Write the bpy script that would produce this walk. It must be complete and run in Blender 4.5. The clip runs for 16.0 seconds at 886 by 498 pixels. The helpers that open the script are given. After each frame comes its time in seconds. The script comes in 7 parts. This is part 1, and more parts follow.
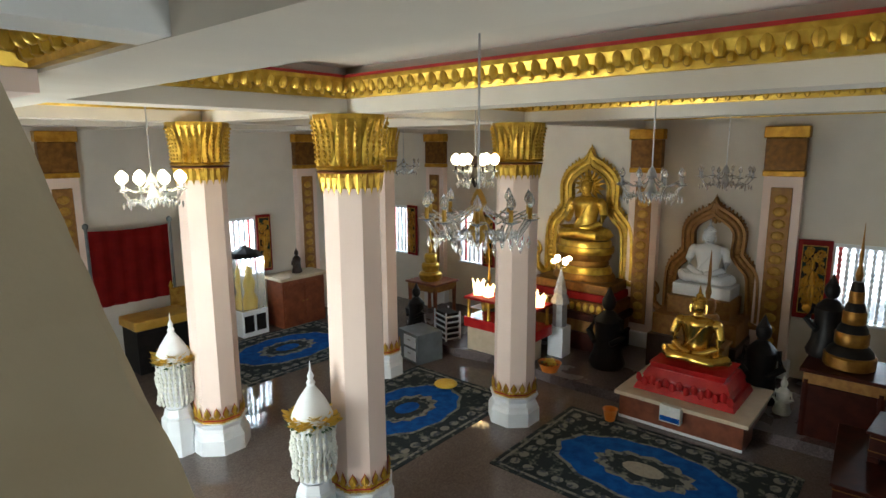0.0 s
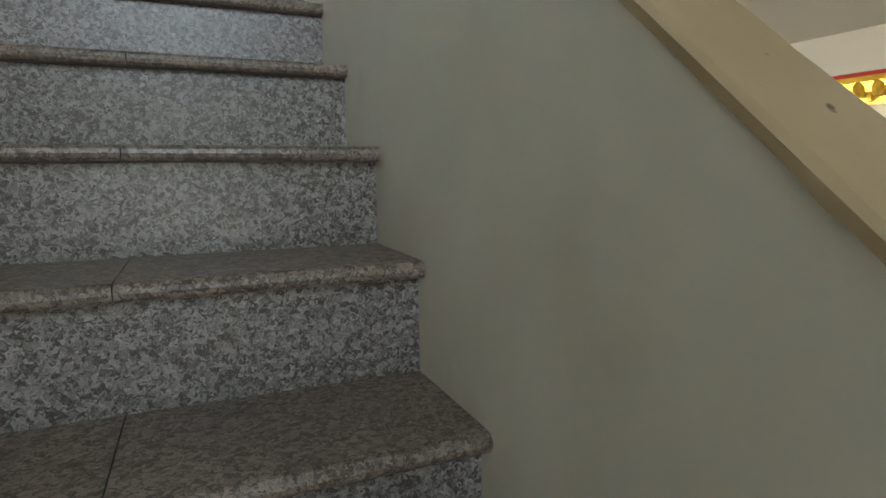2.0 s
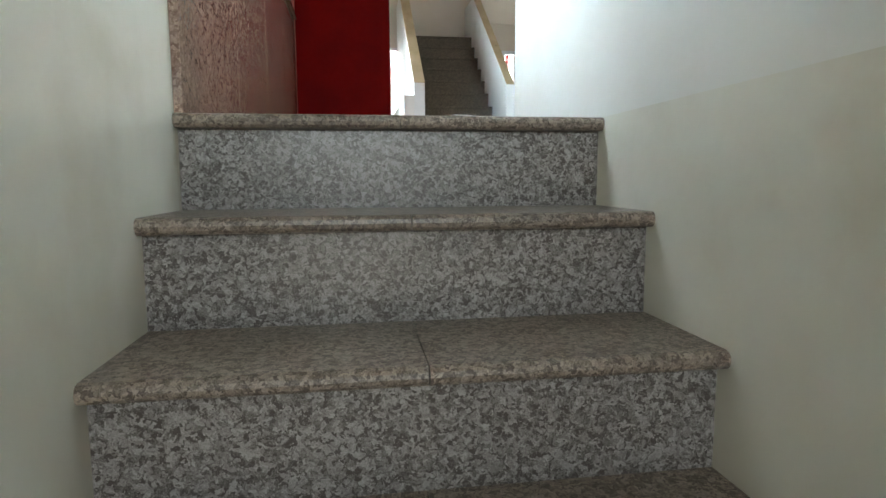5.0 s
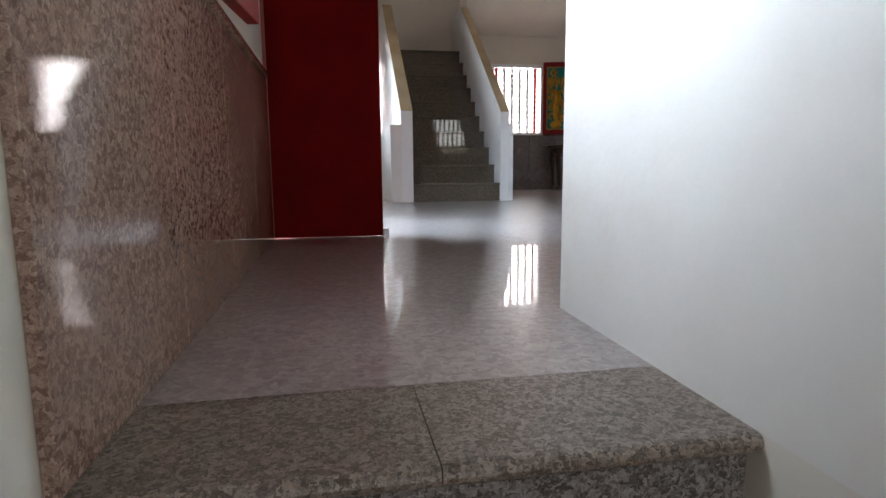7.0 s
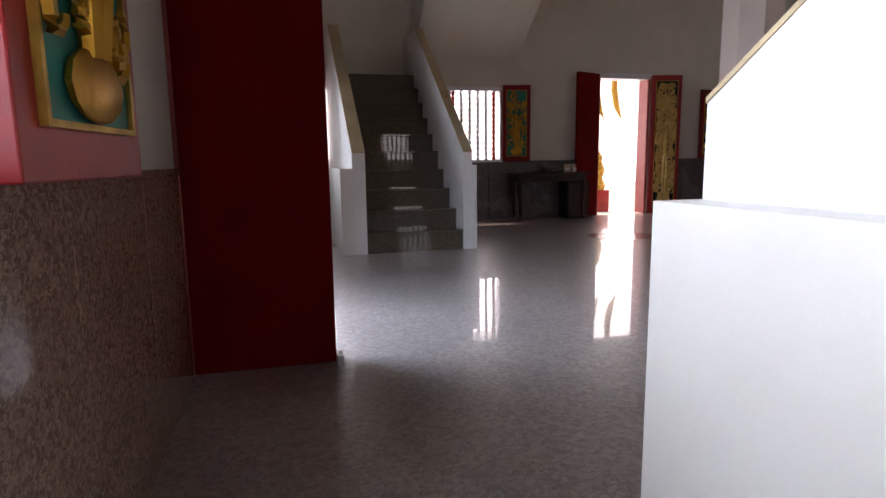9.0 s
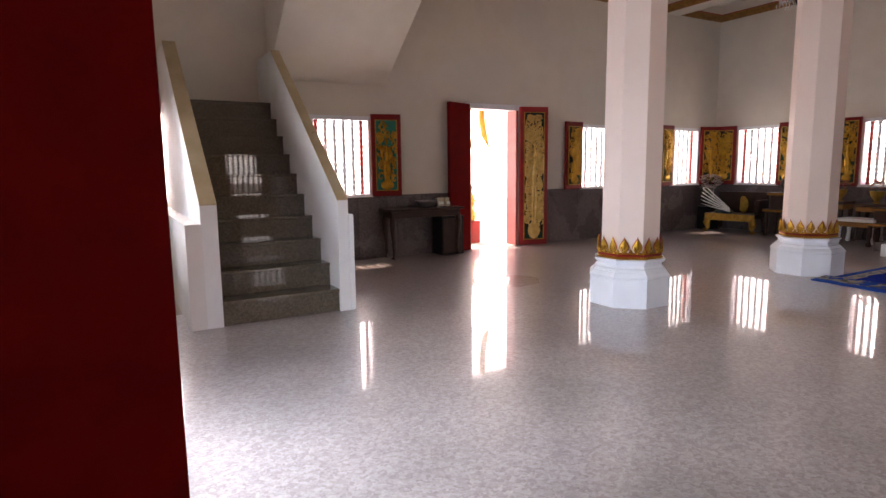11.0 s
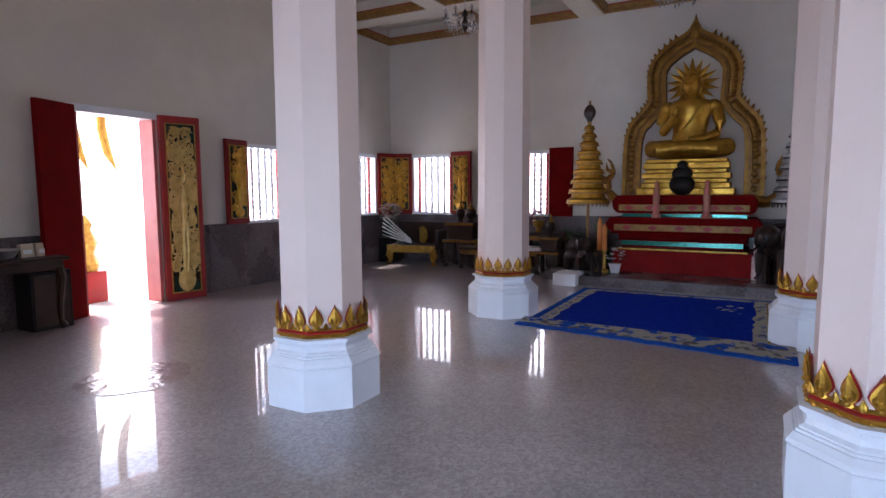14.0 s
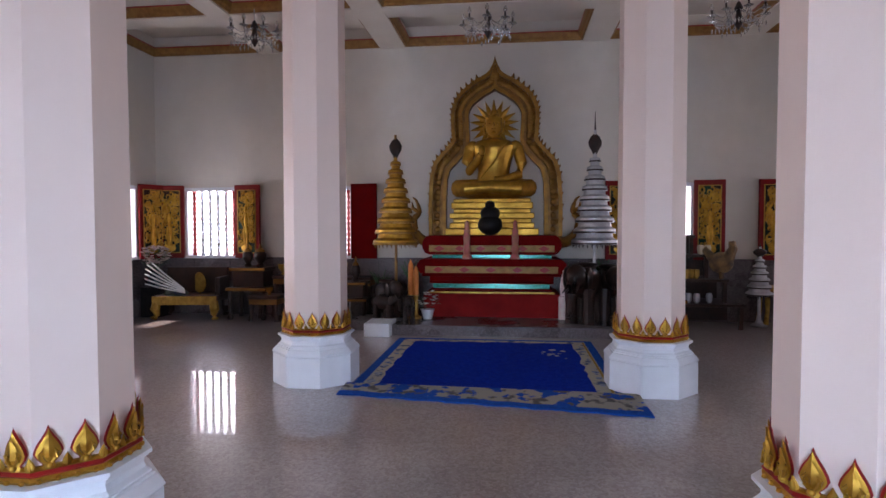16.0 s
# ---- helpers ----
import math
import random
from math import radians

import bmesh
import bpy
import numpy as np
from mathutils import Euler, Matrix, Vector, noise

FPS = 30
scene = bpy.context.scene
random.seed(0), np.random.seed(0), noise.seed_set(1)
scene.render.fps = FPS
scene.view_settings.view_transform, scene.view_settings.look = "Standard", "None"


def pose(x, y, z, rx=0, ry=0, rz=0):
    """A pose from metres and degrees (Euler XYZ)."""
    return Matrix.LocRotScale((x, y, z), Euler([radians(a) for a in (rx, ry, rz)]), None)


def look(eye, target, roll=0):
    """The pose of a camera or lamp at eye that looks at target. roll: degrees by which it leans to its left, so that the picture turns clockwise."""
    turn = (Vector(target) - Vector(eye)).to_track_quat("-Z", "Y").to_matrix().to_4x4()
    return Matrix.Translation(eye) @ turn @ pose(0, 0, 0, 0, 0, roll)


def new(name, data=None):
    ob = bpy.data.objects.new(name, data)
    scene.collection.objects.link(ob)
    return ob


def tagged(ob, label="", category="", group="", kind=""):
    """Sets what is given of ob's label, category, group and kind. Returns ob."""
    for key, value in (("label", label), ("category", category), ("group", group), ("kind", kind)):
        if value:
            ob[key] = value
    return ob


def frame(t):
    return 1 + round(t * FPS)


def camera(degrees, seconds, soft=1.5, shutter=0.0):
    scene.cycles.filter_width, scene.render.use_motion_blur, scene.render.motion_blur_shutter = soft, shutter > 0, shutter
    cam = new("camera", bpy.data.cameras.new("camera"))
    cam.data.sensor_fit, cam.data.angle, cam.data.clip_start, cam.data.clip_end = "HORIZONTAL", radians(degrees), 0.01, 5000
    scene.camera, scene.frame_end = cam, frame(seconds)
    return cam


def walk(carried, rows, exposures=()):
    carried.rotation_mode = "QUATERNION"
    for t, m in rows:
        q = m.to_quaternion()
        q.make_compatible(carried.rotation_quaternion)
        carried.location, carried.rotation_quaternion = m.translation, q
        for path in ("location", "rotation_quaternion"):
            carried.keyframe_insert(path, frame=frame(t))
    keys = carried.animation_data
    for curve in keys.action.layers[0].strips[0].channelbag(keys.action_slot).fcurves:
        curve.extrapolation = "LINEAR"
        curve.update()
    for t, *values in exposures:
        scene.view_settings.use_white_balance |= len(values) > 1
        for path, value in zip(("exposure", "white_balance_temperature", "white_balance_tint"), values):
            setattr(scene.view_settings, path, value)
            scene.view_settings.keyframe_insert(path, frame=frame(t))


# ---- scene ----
# the camera and its walk
cam = camera(74.6, 16.0)
PATH = [
    (0, (0.546, -2.011, -0.949), (2.038, -0.727, -1.299), -0.3),
    (0.5, (0.510, -1.957, -0.967), (1.841, -0.506, -1.281), -0.3),
    (1, (0.383, -1.891, -0.941), (1.553, -0.295, -1.234), -0.4),
    (1.5, (0.229, -1.809, -0.933), (1.214, -0.09, -1.206), -0.2),
    (2, (0.167, -1.689, -0.91), (0.941, 0.136, -1.179), -0.5),
    (2.5, (0.163, -1.536, -0.779), (0.782, 0.351, -1.015), -0.5),
    (3, (0.086, -1.389, -0.67), (0.624, 0.52, -0.924), -0.3),
    (3.5, (0.016, -1.225, -0.525), (0.45, 0.713, -0.761), -0.3),
    (4, (0.018, -1.075, -0.385), (0.369, 0.88, -0.615), -0.3),
    (4.5, (-0.01, -0.936, -0.286), (0.324, 1.022, -0.518), -0.2),
    (5, (-0.057, -0.785, -0.148), (0.233, 1.18, -0.386), -0.3),
    (7.5, (-0.101, 0.027, 0.557), (0.276, 1.97, 0.267), -0.6),
    (8, (-0.121, 0.214, 0.709), (0.275, 2.152, 0.416), -0.7),
    (8.5, (-0.067, 0.4, 0.823), (0.383, 2.326, 0.523), -0.7),
    (11, (0.042, 1.413, 1.277), (1.025, 3.133, 1.004), -0.7),
    (11.5, (0.199, 1.614, 1.317), (1.322, 3.246, 1.041), -0.4),
    (12, (0.4, 1.88, 1.304), (1.662, 3.409, 1.043), -0.5),
    (12.5, (0.643, 2.124, 1.309), (2.044, 3.529, 1.062), -0.5),
    (13, (0.9, 2.329, 1.341), (2.438, 3.585, 1.105), -0.3),
    (13.5, (1.112, 2.576, 1.345), (2.754, 3.696, 1.128), -0.3),
    (14, (1.366, 2.769, 1.343), (3.111, 3.725, 1.143), -0.3),
    (14.5, (1.605, 2.964, 1.36), (3.442, 3.735, 1.184), -0.2),
    (15, (1.813, 3.18, 1.374), (3.714, 3.786, 1.231), -0.3),
    (15.5, (2.031, 3.326, 1.349), (3.983, 3.749, 1.248), -0.2),
    (16, (2.179, 3.481, 1.349), (4.163, 3.717, 1.281), -0.1),
]
EXPOSURE = [(0.0, 1.6, 5800, 2), (1.0, 1.65, 5800, 2), (2.0, 2.2, 6500, 3), (3.0, 2.4, 6700, 3), (4.0, 2.35, 6800, 3), (5.0, 2.15, 7000, 4), (7.5, 0.8, 7300, 21), (8.5, 0.15, 7400, 25), (11.0, 1.25, 8100, 30), (12.5, 1.3, 6600, 26), (13.5, 1.1, 6300, 26), (16.0, 1.25, 6600, 28)]
walk(cam, [(t, look(eye, target, roll)) for t, eye, target, roll in PATH], EXPOSURE)


# ==== world and light ====
SUN_ELEV, SUN_AZ = 62.0, 2.0          # degrees; azimuth from north towards east

world = bpy.data.worlds.new("sky")
world.use_nodes = True
scene.world = world
wn = world.node_tree.nodes
sky = wn.new("ShaderNodeTexSky")
sky.sky_type = "NISHITA"
sky.sun_disc = False
sky.sun_elevation = radians(SUN_ELEV)
sky.sun_rotation = radians(SUN_AZ)
wn["Background"].inputs["Strength"].default_value = 0.15
world.node_tree.links.new(sky.outputs[0], wn["Background"].inputs["Color"])

sun = new("sun", bpy.data.lights.new("sun", "SUN"))
sun.data.energy, sun.data.angle, sun.data.color = 4.0, radians(0.5), (1.0, 0.95, 0.87)
_a, _e = radians(SUN_AZ), radians(SUN_ELEV)
_d = Vector((math.sin(_a) * math.cos(_e), math.cos(_a) * math.cos(_e), math.sin(_e)))
sun.matrix_world = look(_d * 60, (0, 0, 0))


def window_light(name, place, toward, width, height, watts, colour=(0.84, 0.92, 1.0), spread=150):
    """Daylight of the sky that comes in through an opening."""
    lamp = new(name, bpy.data.lights.new(name, "AREA"))
    lamp.data.shape, lamp.data.size, lamp.data.size_y = "RECTANGLE", width, height
    lamp.data.energy, lamp.data.color = watts, colour
    lamp.data.spread = radians(spread)
    lamp.matrix_world = look(place, toward)
    return lamp


# daylight in the upper hall's windows and doorways, thrown up by the sunlit terrace
for x in (2.9, 7.7, 10.06):
    window_light("light_window", (x, 9.49, 1.46), (x, 6.2, 2.7), 0.84, 1.05, 9.5, spread=112)
for x in (3.15, 7.7, 10.06):
    window_light("light_window", (x, -2.03, 1.46), (x, 1.2, 2.7), 0.84, 1.05, 4, spread=112)
for y in (8.26, 6.21, 1.30, -0.82):
    window_light("light_window", (11.29, y, 1.46), (8.2, y, 2.7), 0.84, 1.05, 7, spread=112)
for y, w in ((1.14, 34), (6.72, 16)):
    window_light("light_window", (-0.74, y, 1.46), (5, y, 0.9), 0.84, 1.05, w, (0.62, 0.81, 1.0), 125)
window_light("light_window", (0.56, 9.49, 1.46), (0.3, 0, 0.6), 0.47, 1.05, 8)
window_light("light_door", (5.44, 10.9, 1.6), (5.44, 4, 1.2), 3.0, 3.4, 46)
window_light("light_door", (5.44, -3.4, 1.6), (5.44, 3, 1.2), 3.0, 3.4, 18)
window_light("light_door", (-0.74, 3.84, 1.1), (2.6, 3.84, -1.0), 1.1, 2.1, 56, (0.52, 0.76, 1.0), 130)
# and in the lower hall's windows, added openings out of view, the stairwell's window
window_light("light_window", (7.0, 9.49, -3.03), (7.0, 0, -4), 0.66, 1.1, 14)
for y in (-1.3, 6.1, 8.45):
    window_light("light_window", (11.29, y, -3.03), (0, y, -4), 0.7, 1.1, 5)
# two openings added out of view, to brighten ceiling, columns and east wall
window_light("light_added_opening", (2.6, -4.70, -3.5), (2.6, 0, 0.6), 1.65, 2.4, 18, (1.0, 0.96, 0.86))
window_light("light_added_opening", (-0.74, 3.6, -3.5), (7, 3.0, -1.2), 1.9, 2.5, 68, (1.0, 0.96, 0.86))
# weak warm fill for the lower steps, in an added opening out of view
window_light("light_landing", (0.05, -4.70, -1.1), (0.05, 0.5, 1.1), 0.85, 1.25, 0.4, (1.0, 0.93, 0.80), 95)
window_light("light_stairwell", (0.06, -4.70, 1.2), (0.06, 0.5, 0.40), 0.74, 1.5, 3.6, (0.80, 0.90, 1.0), 78)


# ==== materials ====
def material(name, colour, rough=0.5, metal=0.0, colour2=None, scale=6.0, bump=0.0, bump_scale=40.0, detail=5.0,
             rough2=None, spread=(0.35, 0.65), coat=0.0, stain=None, stain_scale=0.7, stain_span=(0.45, 0.75), piece=0.0, spec=0.5):
    """A surface: two colours mixed by noise, broad stains, fine relief, gloss that varies."""
    m = bpy.data.materials.new(name)
    m.use_nodes = True
    n, l = m.node_tree.nodes, m.node_tree.links
    b = n["Principled BSDF"]
    b.inputs["Roughness"].default_value = rough
    b.inputs["Metallic"].default_value = metal
    b.inputs["Specular IOR Level"].default_value = spec
    b.inputs["Coat Weight"].default_value = coat
    b.inputs["Coat Roughness"].default_value = 0.06
    co = n.new("ShaderNodeTexCoord")
    geo = n.new("ShaderNodeNewGeometry")
    base = n.new("ShaderNodeRGB")
    base.outputs[0].default_value = (*colour, 1)
    out = base.outputs[0]

    def noise_of(s, d):
        t = n.new("ShaderNodeTexNoise")
        t.inputs["Scale"].default_value, t.inputs["Detail"].default_value = s, d
        l.new(geo.outputs["Position"], t.inputs["Vector"])
        return t.outputs["Fac"]

    def ramp_of(fac, lo, hi):
        r = n.new("ShaderNodeMapRange")
        r.inputs["From Min"].default_value, r.inputs["From Max"].default_value = lo, hi
        l.new(fac, r.inputs["Value"])
        return r.outputs["Result"]

    def mixed(fac, a, c2):
        x = n.new("ShaderNodeMix")
        x.data_type = "RGBA"
        l.new(fac, x.inputs["Factor"])
        l.new(a, x.inputs["A"])
        x.inputs["B"].default_value = (*c2, 1)
        return x.outputs["Result"]

    grain = noise_of(scale, detail)
    if colour2:
        out = mixed(ramp_of(grain, *spread), out, colour2)
    if stain:
        out = mixed(ramp_of(noise_of(stain_scale, 6.0), *stain_span), out, stain)
    if piece:
        info = n.new("ShaderNodeObjectInfo")
        hsv = n.new("ShaderNodeHueSaturation")
        l.new(ramp_of(info.outputs["Random"], 0, 1), hsv.inputs["Value"])
        hsv.inputs["Value"].links[0].from_node.inputs["To Min"].default_value = 1 - piece
        hsv.inputs["Value"].links[0].from_node.inputs["To Max"].default_value = 1 + piece
        l.new(out, hsv.inputs["Color"])
        out = hsv.outputs["Color"]
    l.new(out, b.inputs["Base Color"])
    if rough2 is not None:
        r = ramp_of(noise_of(scale * 0.37, 4.0), 0.35, 0.65)
        r.node.inputs["To Min"].default_value, r.node.inputs["To Max"].default_value = rough, rough2
        l.new(r, b.inputs["Roughness"])
    if bump:
        u = n.new("ShaderNodeBump")
        u.inputs["Strength"].default_value, u.inputs["Distance"].default_value = bump, 0.01
        l.new(noise_of(bump_scale, 6.0), u.inputs["Height"])
        l.new(u.outputs[0], b.inputs["Normal"])
    return m


M = {}
M["plaster"] = material("white plaster", (0.73, 0.675, 0.59), 0.75, colour2=(0.69, 0.63, 0.54), scale=3, bump=0.08, bump_scale=60, stain=(0.64, 0.605, 0.55), stain_scale=0.8)
M["stairwall"] = material("cream painted plaster", (0.75, 0.72, 0.635), 0.45, colour2=(0.70, 0.665, 0.575), scale=4, bump=0.12, bump_scale=30, stain=(0.46, 0.40, 0.28), stain_scale=2.2, stain_span=(0.55, 0.9), spec=0.4)
M["pink"] = material("pale pink paint", (0.86, 0.70, 0.62), 0.5, colour2=(0.83, 0.665, 0.585), scale=2, bump=0.05)
M["white"] = material("white gloss paint", (0.84, 0.865, 0.90), 0.35, colour2=(0.79, 0.815, 0.85), scale=5, bump=0.06)
M["gold"] = material("gold leaf", (0.62, 0.35, 0.05), 0.32, 0.85, colour2=(0.40, 0.20, 0.025), scale=9, bump=0.25, bump_scale=25, rough2=0.5)
M["goldpaint"] = material("gold paint", (0.55, 0.34, 0.06), 0.45, 0.5, colour2=(0.36, 0.19, 0.03), scale=14, bump=0.2, bump_scale=30)
M["red"] = material("red lacquer", (0.38, 0.012, 0.012), 0.4, colour2=(0.26, 0.008, 0.009), scale=5, bump=0.05)
M["darkred"] = material("dark red lacquer", (0.17, 0.003, 0.003), 0.6, colour2=(0.13, 0.0025, 0.003), scale=5, bump=0.06, spec=0.04)
M["green"] = material("green enamel", (0.012, 0.21, 0.16), 0.45, colour2=(0.018, 0.14, 0.11), scale=12, spec=0.2)
M["blue"] = material("deep blue carpet pile", (0.004, 0.035, 0.40), 0.95, colour2=(0.003, 0.024, 0.29), scale=25, bump=0.5, bump_scale=300, spec=0.05)
M["cream_pile"] = material("cream carpet pile", (0.42, 0.38, 0.30), 0.95, colour2=(0.34, 0.31, 0.26), scale=25, bump=0.5, bump_scale=300, spec=0.05)
M["bluerim"] = material("blue carpet rim", (0.01, 0.09, 0.42), 0.9, colour2=(0.01, 0.06, 0.3), scale=30, bump=0.4, bump_scale=300, spec=0.05)
M["wood"] = material("dark wood", (0.045, 0.018, 0.010), 0.35, colour2=(0.025, 0.010, 0.006), scale=8, bump=0.1, spec=0.35)
M["redwood"] = material("reddish brown wood", (0.24, 0.07, 0.03), 0.4, colour2=(0.16, 0.04, 0.018), scale=8, bump=0.1)
M["black"] = material("black paint", (0.008, 0.007, 0.008), 0.45, colour2=(0.014, 0.012, 0.011), scale=9, spec=0.2)
M["silver"] = material("silver paint", (0.55, 0.55, 0.56), 0.38, 0.7, colour2=(0.42, 0.42, 0.44), scale=14, bump=0.1)
M["ground"] = material("bright concrete", (0.6, 0.57, 0.52), 0.9, colour2=(0.5, 0.47, 0.42), scale=2)

M["plaster_white"] = material("white emulsion on cement", (0.80, 0.80, 0.78), 0.6, colour2=(0.75, 0.75, 0.73), scale=4, bump=0.1, bump_scale=35, stain=(0.66, 0.62, 0.55), stain_scale=2.5, stain_span=(0.62, 0.95))
M["coping"] = material("worn cement paint", (0.54, 0.425, 0.265), 0.6, colour2=(0.43, 0.33, 0.19), scale=3.2, bump=0.25, bump_scale=18, stain=(0.12, 0.09, 0.055), stain_scale=24, stain_span=(0.70, 0.74))
M["goldbrown"] = material("brown gold paint", (0.34, 0.17, 0.04), 0.5, 0.3, colour2=(0.24, 0.11, 0.025), scale=14, bump=0.2, bump_scale=30)


def granite(name, light, dark, rough, rough2, scale, coat=0.0, warp=0.03, relief=0.06, spec=0.5, lo=0.55, hi=1.10, cloud=0.6):
    """Speckled stone: worm-like light and dark flakes over broad clouds."""
    m = bpy.data.materials.new(name)
    m.use_nodes = True
    n, l = m.node_tree.nodes, m.node_tree.links
    b = n["Principled BSDF"]
    b.inputs["Specular IOR Level"].default_value = spec
    b.inputs["Coat Weight"].default_value, b.inputs["Coat Roughness"].default_value = coat, 0.015
    geo = n.new("ShaderNodeNewGeometry")
    wob = n.new("ShaderNodeTexNoise")
    wob.inputs["Scale"].default_value, wob.inputs["Detail"].default_value = scale * 0.6, 3
    l.new(geo.outputs["Position"], wob.inputs["Vector"])
    add = n.new("ShaderNodeVectorMath")
    add.operation = "MULTIPLY_ADD"
    l.new(wob.outputs["Color"], add.inputs[0])
    add.inputs[1].default_value = (warp, warp, warp)
    l.new(geo.outputs["Position"], add.inputs[2])
    vor = n.new("ShaderNodeTexVoronoi")
    vor.inputs["Scale"].default_value = scale
    l.new(add.outputs[0], vor.inputs["Vector"])
    fine = n.new("ShaderNodeTexNoise")
    fine.inputs["Scale"].default_value, fine.inputs["Detail"].default_value = scale * 2.2, 6
    l.new(add.outputs[0], fine.inputs["Vector"])
    broad = n.new("ShaderNodeTexNoise")
    broad.inputs["Scale"].default_value, broad.inputs["Detail"].default_value = 1.4, 5
    l.new(geo.outputs["Position"], broad.inputs["Vector"])
    sep = n.new("ShaderNodeSeparateColor")
    l.new(vor.outputs["Color"], sep.inputs[0])
    s1 = n.new("ShaderNodeMath")
    s1.operation = "MULTIPLY_ADD"
    l.new(sep.outputs[0], s1.inputs[0])
    s1.inputs[1].default_value = 0.5
    l.new(fine.outputs["Fac"], s1.inputs[2])
    r = n.new("ShaderNodeMapRange")
    r.inputs["From Min"].default_value, r.inputs["From Max"].default_value = lo, hi
    l.new(s1.outputs[0], r.inputs["Value"])
    mix = n.new("ShaderNodeMix")
    mix.data_type = "RGBA"
    l.new(r.outputs[0], mix.inputs["Factor"])
    mix.inputs["A"].default_value, mix.inputs["B"].default_value = (*dark, 1), (*light, 1)
    mul = n.new("ShaderNodeMix")
    mul.data_type, mul.blend_type = "RGBA", "MULTIPLY"
    mul.inputs["Factor"].default_value = 0.55
    l.new(mix.outputs["Result"], mul.inputs["A"])
    g = n.new("ShaderNodeMapRange")
    g.inputs["From Min"].default_value, g.inputs["From Max"].default_value, g.inputs["To Min"].default_value = 0.3, 0.65, cloud
    l.new(broad.outputs["Fac"], g.inputs["Value"])
    l.new(g.outputs[0], mul.inputs["B"])
    l.new(mul.outputs["Result"], b.inputs["Base Color"])
    rr = n.new("ShaderNodeMapRange")
    rr.inputs["From Min"].default_value, rr.inputs["From Max"].default_value = 0.35, 0.65
    rr.inputs["To Min"].default_value, rr.inputs["To Max"].default_value = rough, rough2
    l.new(broad.outputs["Fac"], rr.inputs["Value"])
    l.new(rr.outputs[0], b.inputs["Roughness"])
    u = n.new("ShaderNodeBump")
    u.inputs["Strength"].default_value, u.inputs["Distance"].default_value = relief, 0.004
    l.new(fine.outputs["Fac"], u.inputs["Height"])
    l.new(u.outputs[0], b.inputs["Normal"])
    return m


M["granite_riser"] = granite("polished brown-grey granite", (0.43, 0.40, 0.385), (0.068, 0.054, 0.046), 0.28, 0.38, 135, warp=0.03, lo=0.55, hi=1.10, spec=0.5)
M["granite_tread"] = granite("worn brown-grey granite", (0.38, 0.31, 0.255), (0.09, 0.065, 0.05), 0.34, 0.48, 130, warp=0.03, lo=0.52, hi=1.05)
M["granite_wall"] = granite("polished brown granite", (0.52, 0.365, 0.29), (0.18, 0.105, 0.078), 0.008, 0.02, 110, relief=0.01, lo=0.5, hi=1.2)
M["floor"] = granite("polished terrazzo", (0.56, 0.495, 0.475), (0.29, 0.23, 0.21), 0.30, 0.42, 60, coat=0.75, relief=0.004, spec=0.6, cloud=0.5, warp=0.04, lo=0.42, hi=1.2)
M["floor_low"] = granite("polished brown-grey terrazzo", (0.22, 0.18, 0.16), (0.14, 0.11, 0.10), 0.03, 0.07, 70, relief=0.012)
M["dado"] = granite("dark polished stone", (0.19, 0.152, 0.155), (0.10, 0.08, 0.08), 0.2, 0.35, 60)

M["stair_dull"] = granite("polished dun stone", (0.18, 0.145, 0.105), (0.09, 0.07, 0.05), 0.015, 0.03, 60, relief=0.002, lo=0.4, hi=1.2)
M["goldbrown2"] = material("dull gold paint", (0.25, 0.115, 0.02), 0.42, 0.55, colour2=(0.14, 0.06, 0.012), scale=12, bump=0.2, bump_scale=30)
M["redmatt"] = material("red matt paint", (0.30, 0.012, 0.011), 0.7, colour2=(0.22, 0.008, 0.008), scale=4, bump=0.05, spec=0.15)
M["greenglass"] = material("green mirror mosaic", (0.02, 0.24, 0.17), 0.2, 0.4, colour2=(0.012, 0.13, 0.09), scale=40)
M["goldpile"] = material("ochre pile", (0.40, 0.25, 0.06), 0.95, colour2=(0.32, 0.19, 0.05), scale=25, bump=0.4, bump_scale=300, spec=0.05)
M["blueslate"] = material("slate blue pile", (0.10, 0.15, 0.30), 0.95, colour2=(0.40, 0.42, 0.42), scale=18, bump=0.4, bump_scale=300, spec=0.05)
M["foldpile"] = material("carpet back with pale scrolls", (0.36, 0.33, 0.27), 0.95, colour2=(0.012, 0.075, 0.38), scale=5.5, spread=(0.52, 0.55), bump=0.4, bump_scale=300, stain=(0.12, 0.11, 0.10), stain_scale=9, stain_span=(0.55, 0.62), spec=0.05)
M["carpetborder"] = material("cream floral border pile", (0.44, 0.41, 0.33), 0.95, colour2=(0.08, 0.12, 0.22), scale=9, spread=(0.55, 0.62), bump=0.4, bump_scale=300, spec=0.05)
M["clothdark"] = material("dark printed cloth", (0.03, 0.05, 0.10), 0.85, colour2=(0.10, 0.12, 0.06), scale=9)
M["paperbrown"] = material("brown painted feathers", (0.30, 0.17, 0.06), 0.6, colour2=(0.08, 0.05, 0.03), scale=10)

M["stonegrey"] = material("grey painted metal", (0.16, 0.18, 0.19), 0.45, colour2=(0.12, 0.135, 0.145), scale=6)
M["goldcloth"] = material("golden yellow satin", (0.55, 0.33, 0.05), 0.4, colour2=(0.45, 0.25, 0.03), scale=6, bump=0.3, bump_scale=10)

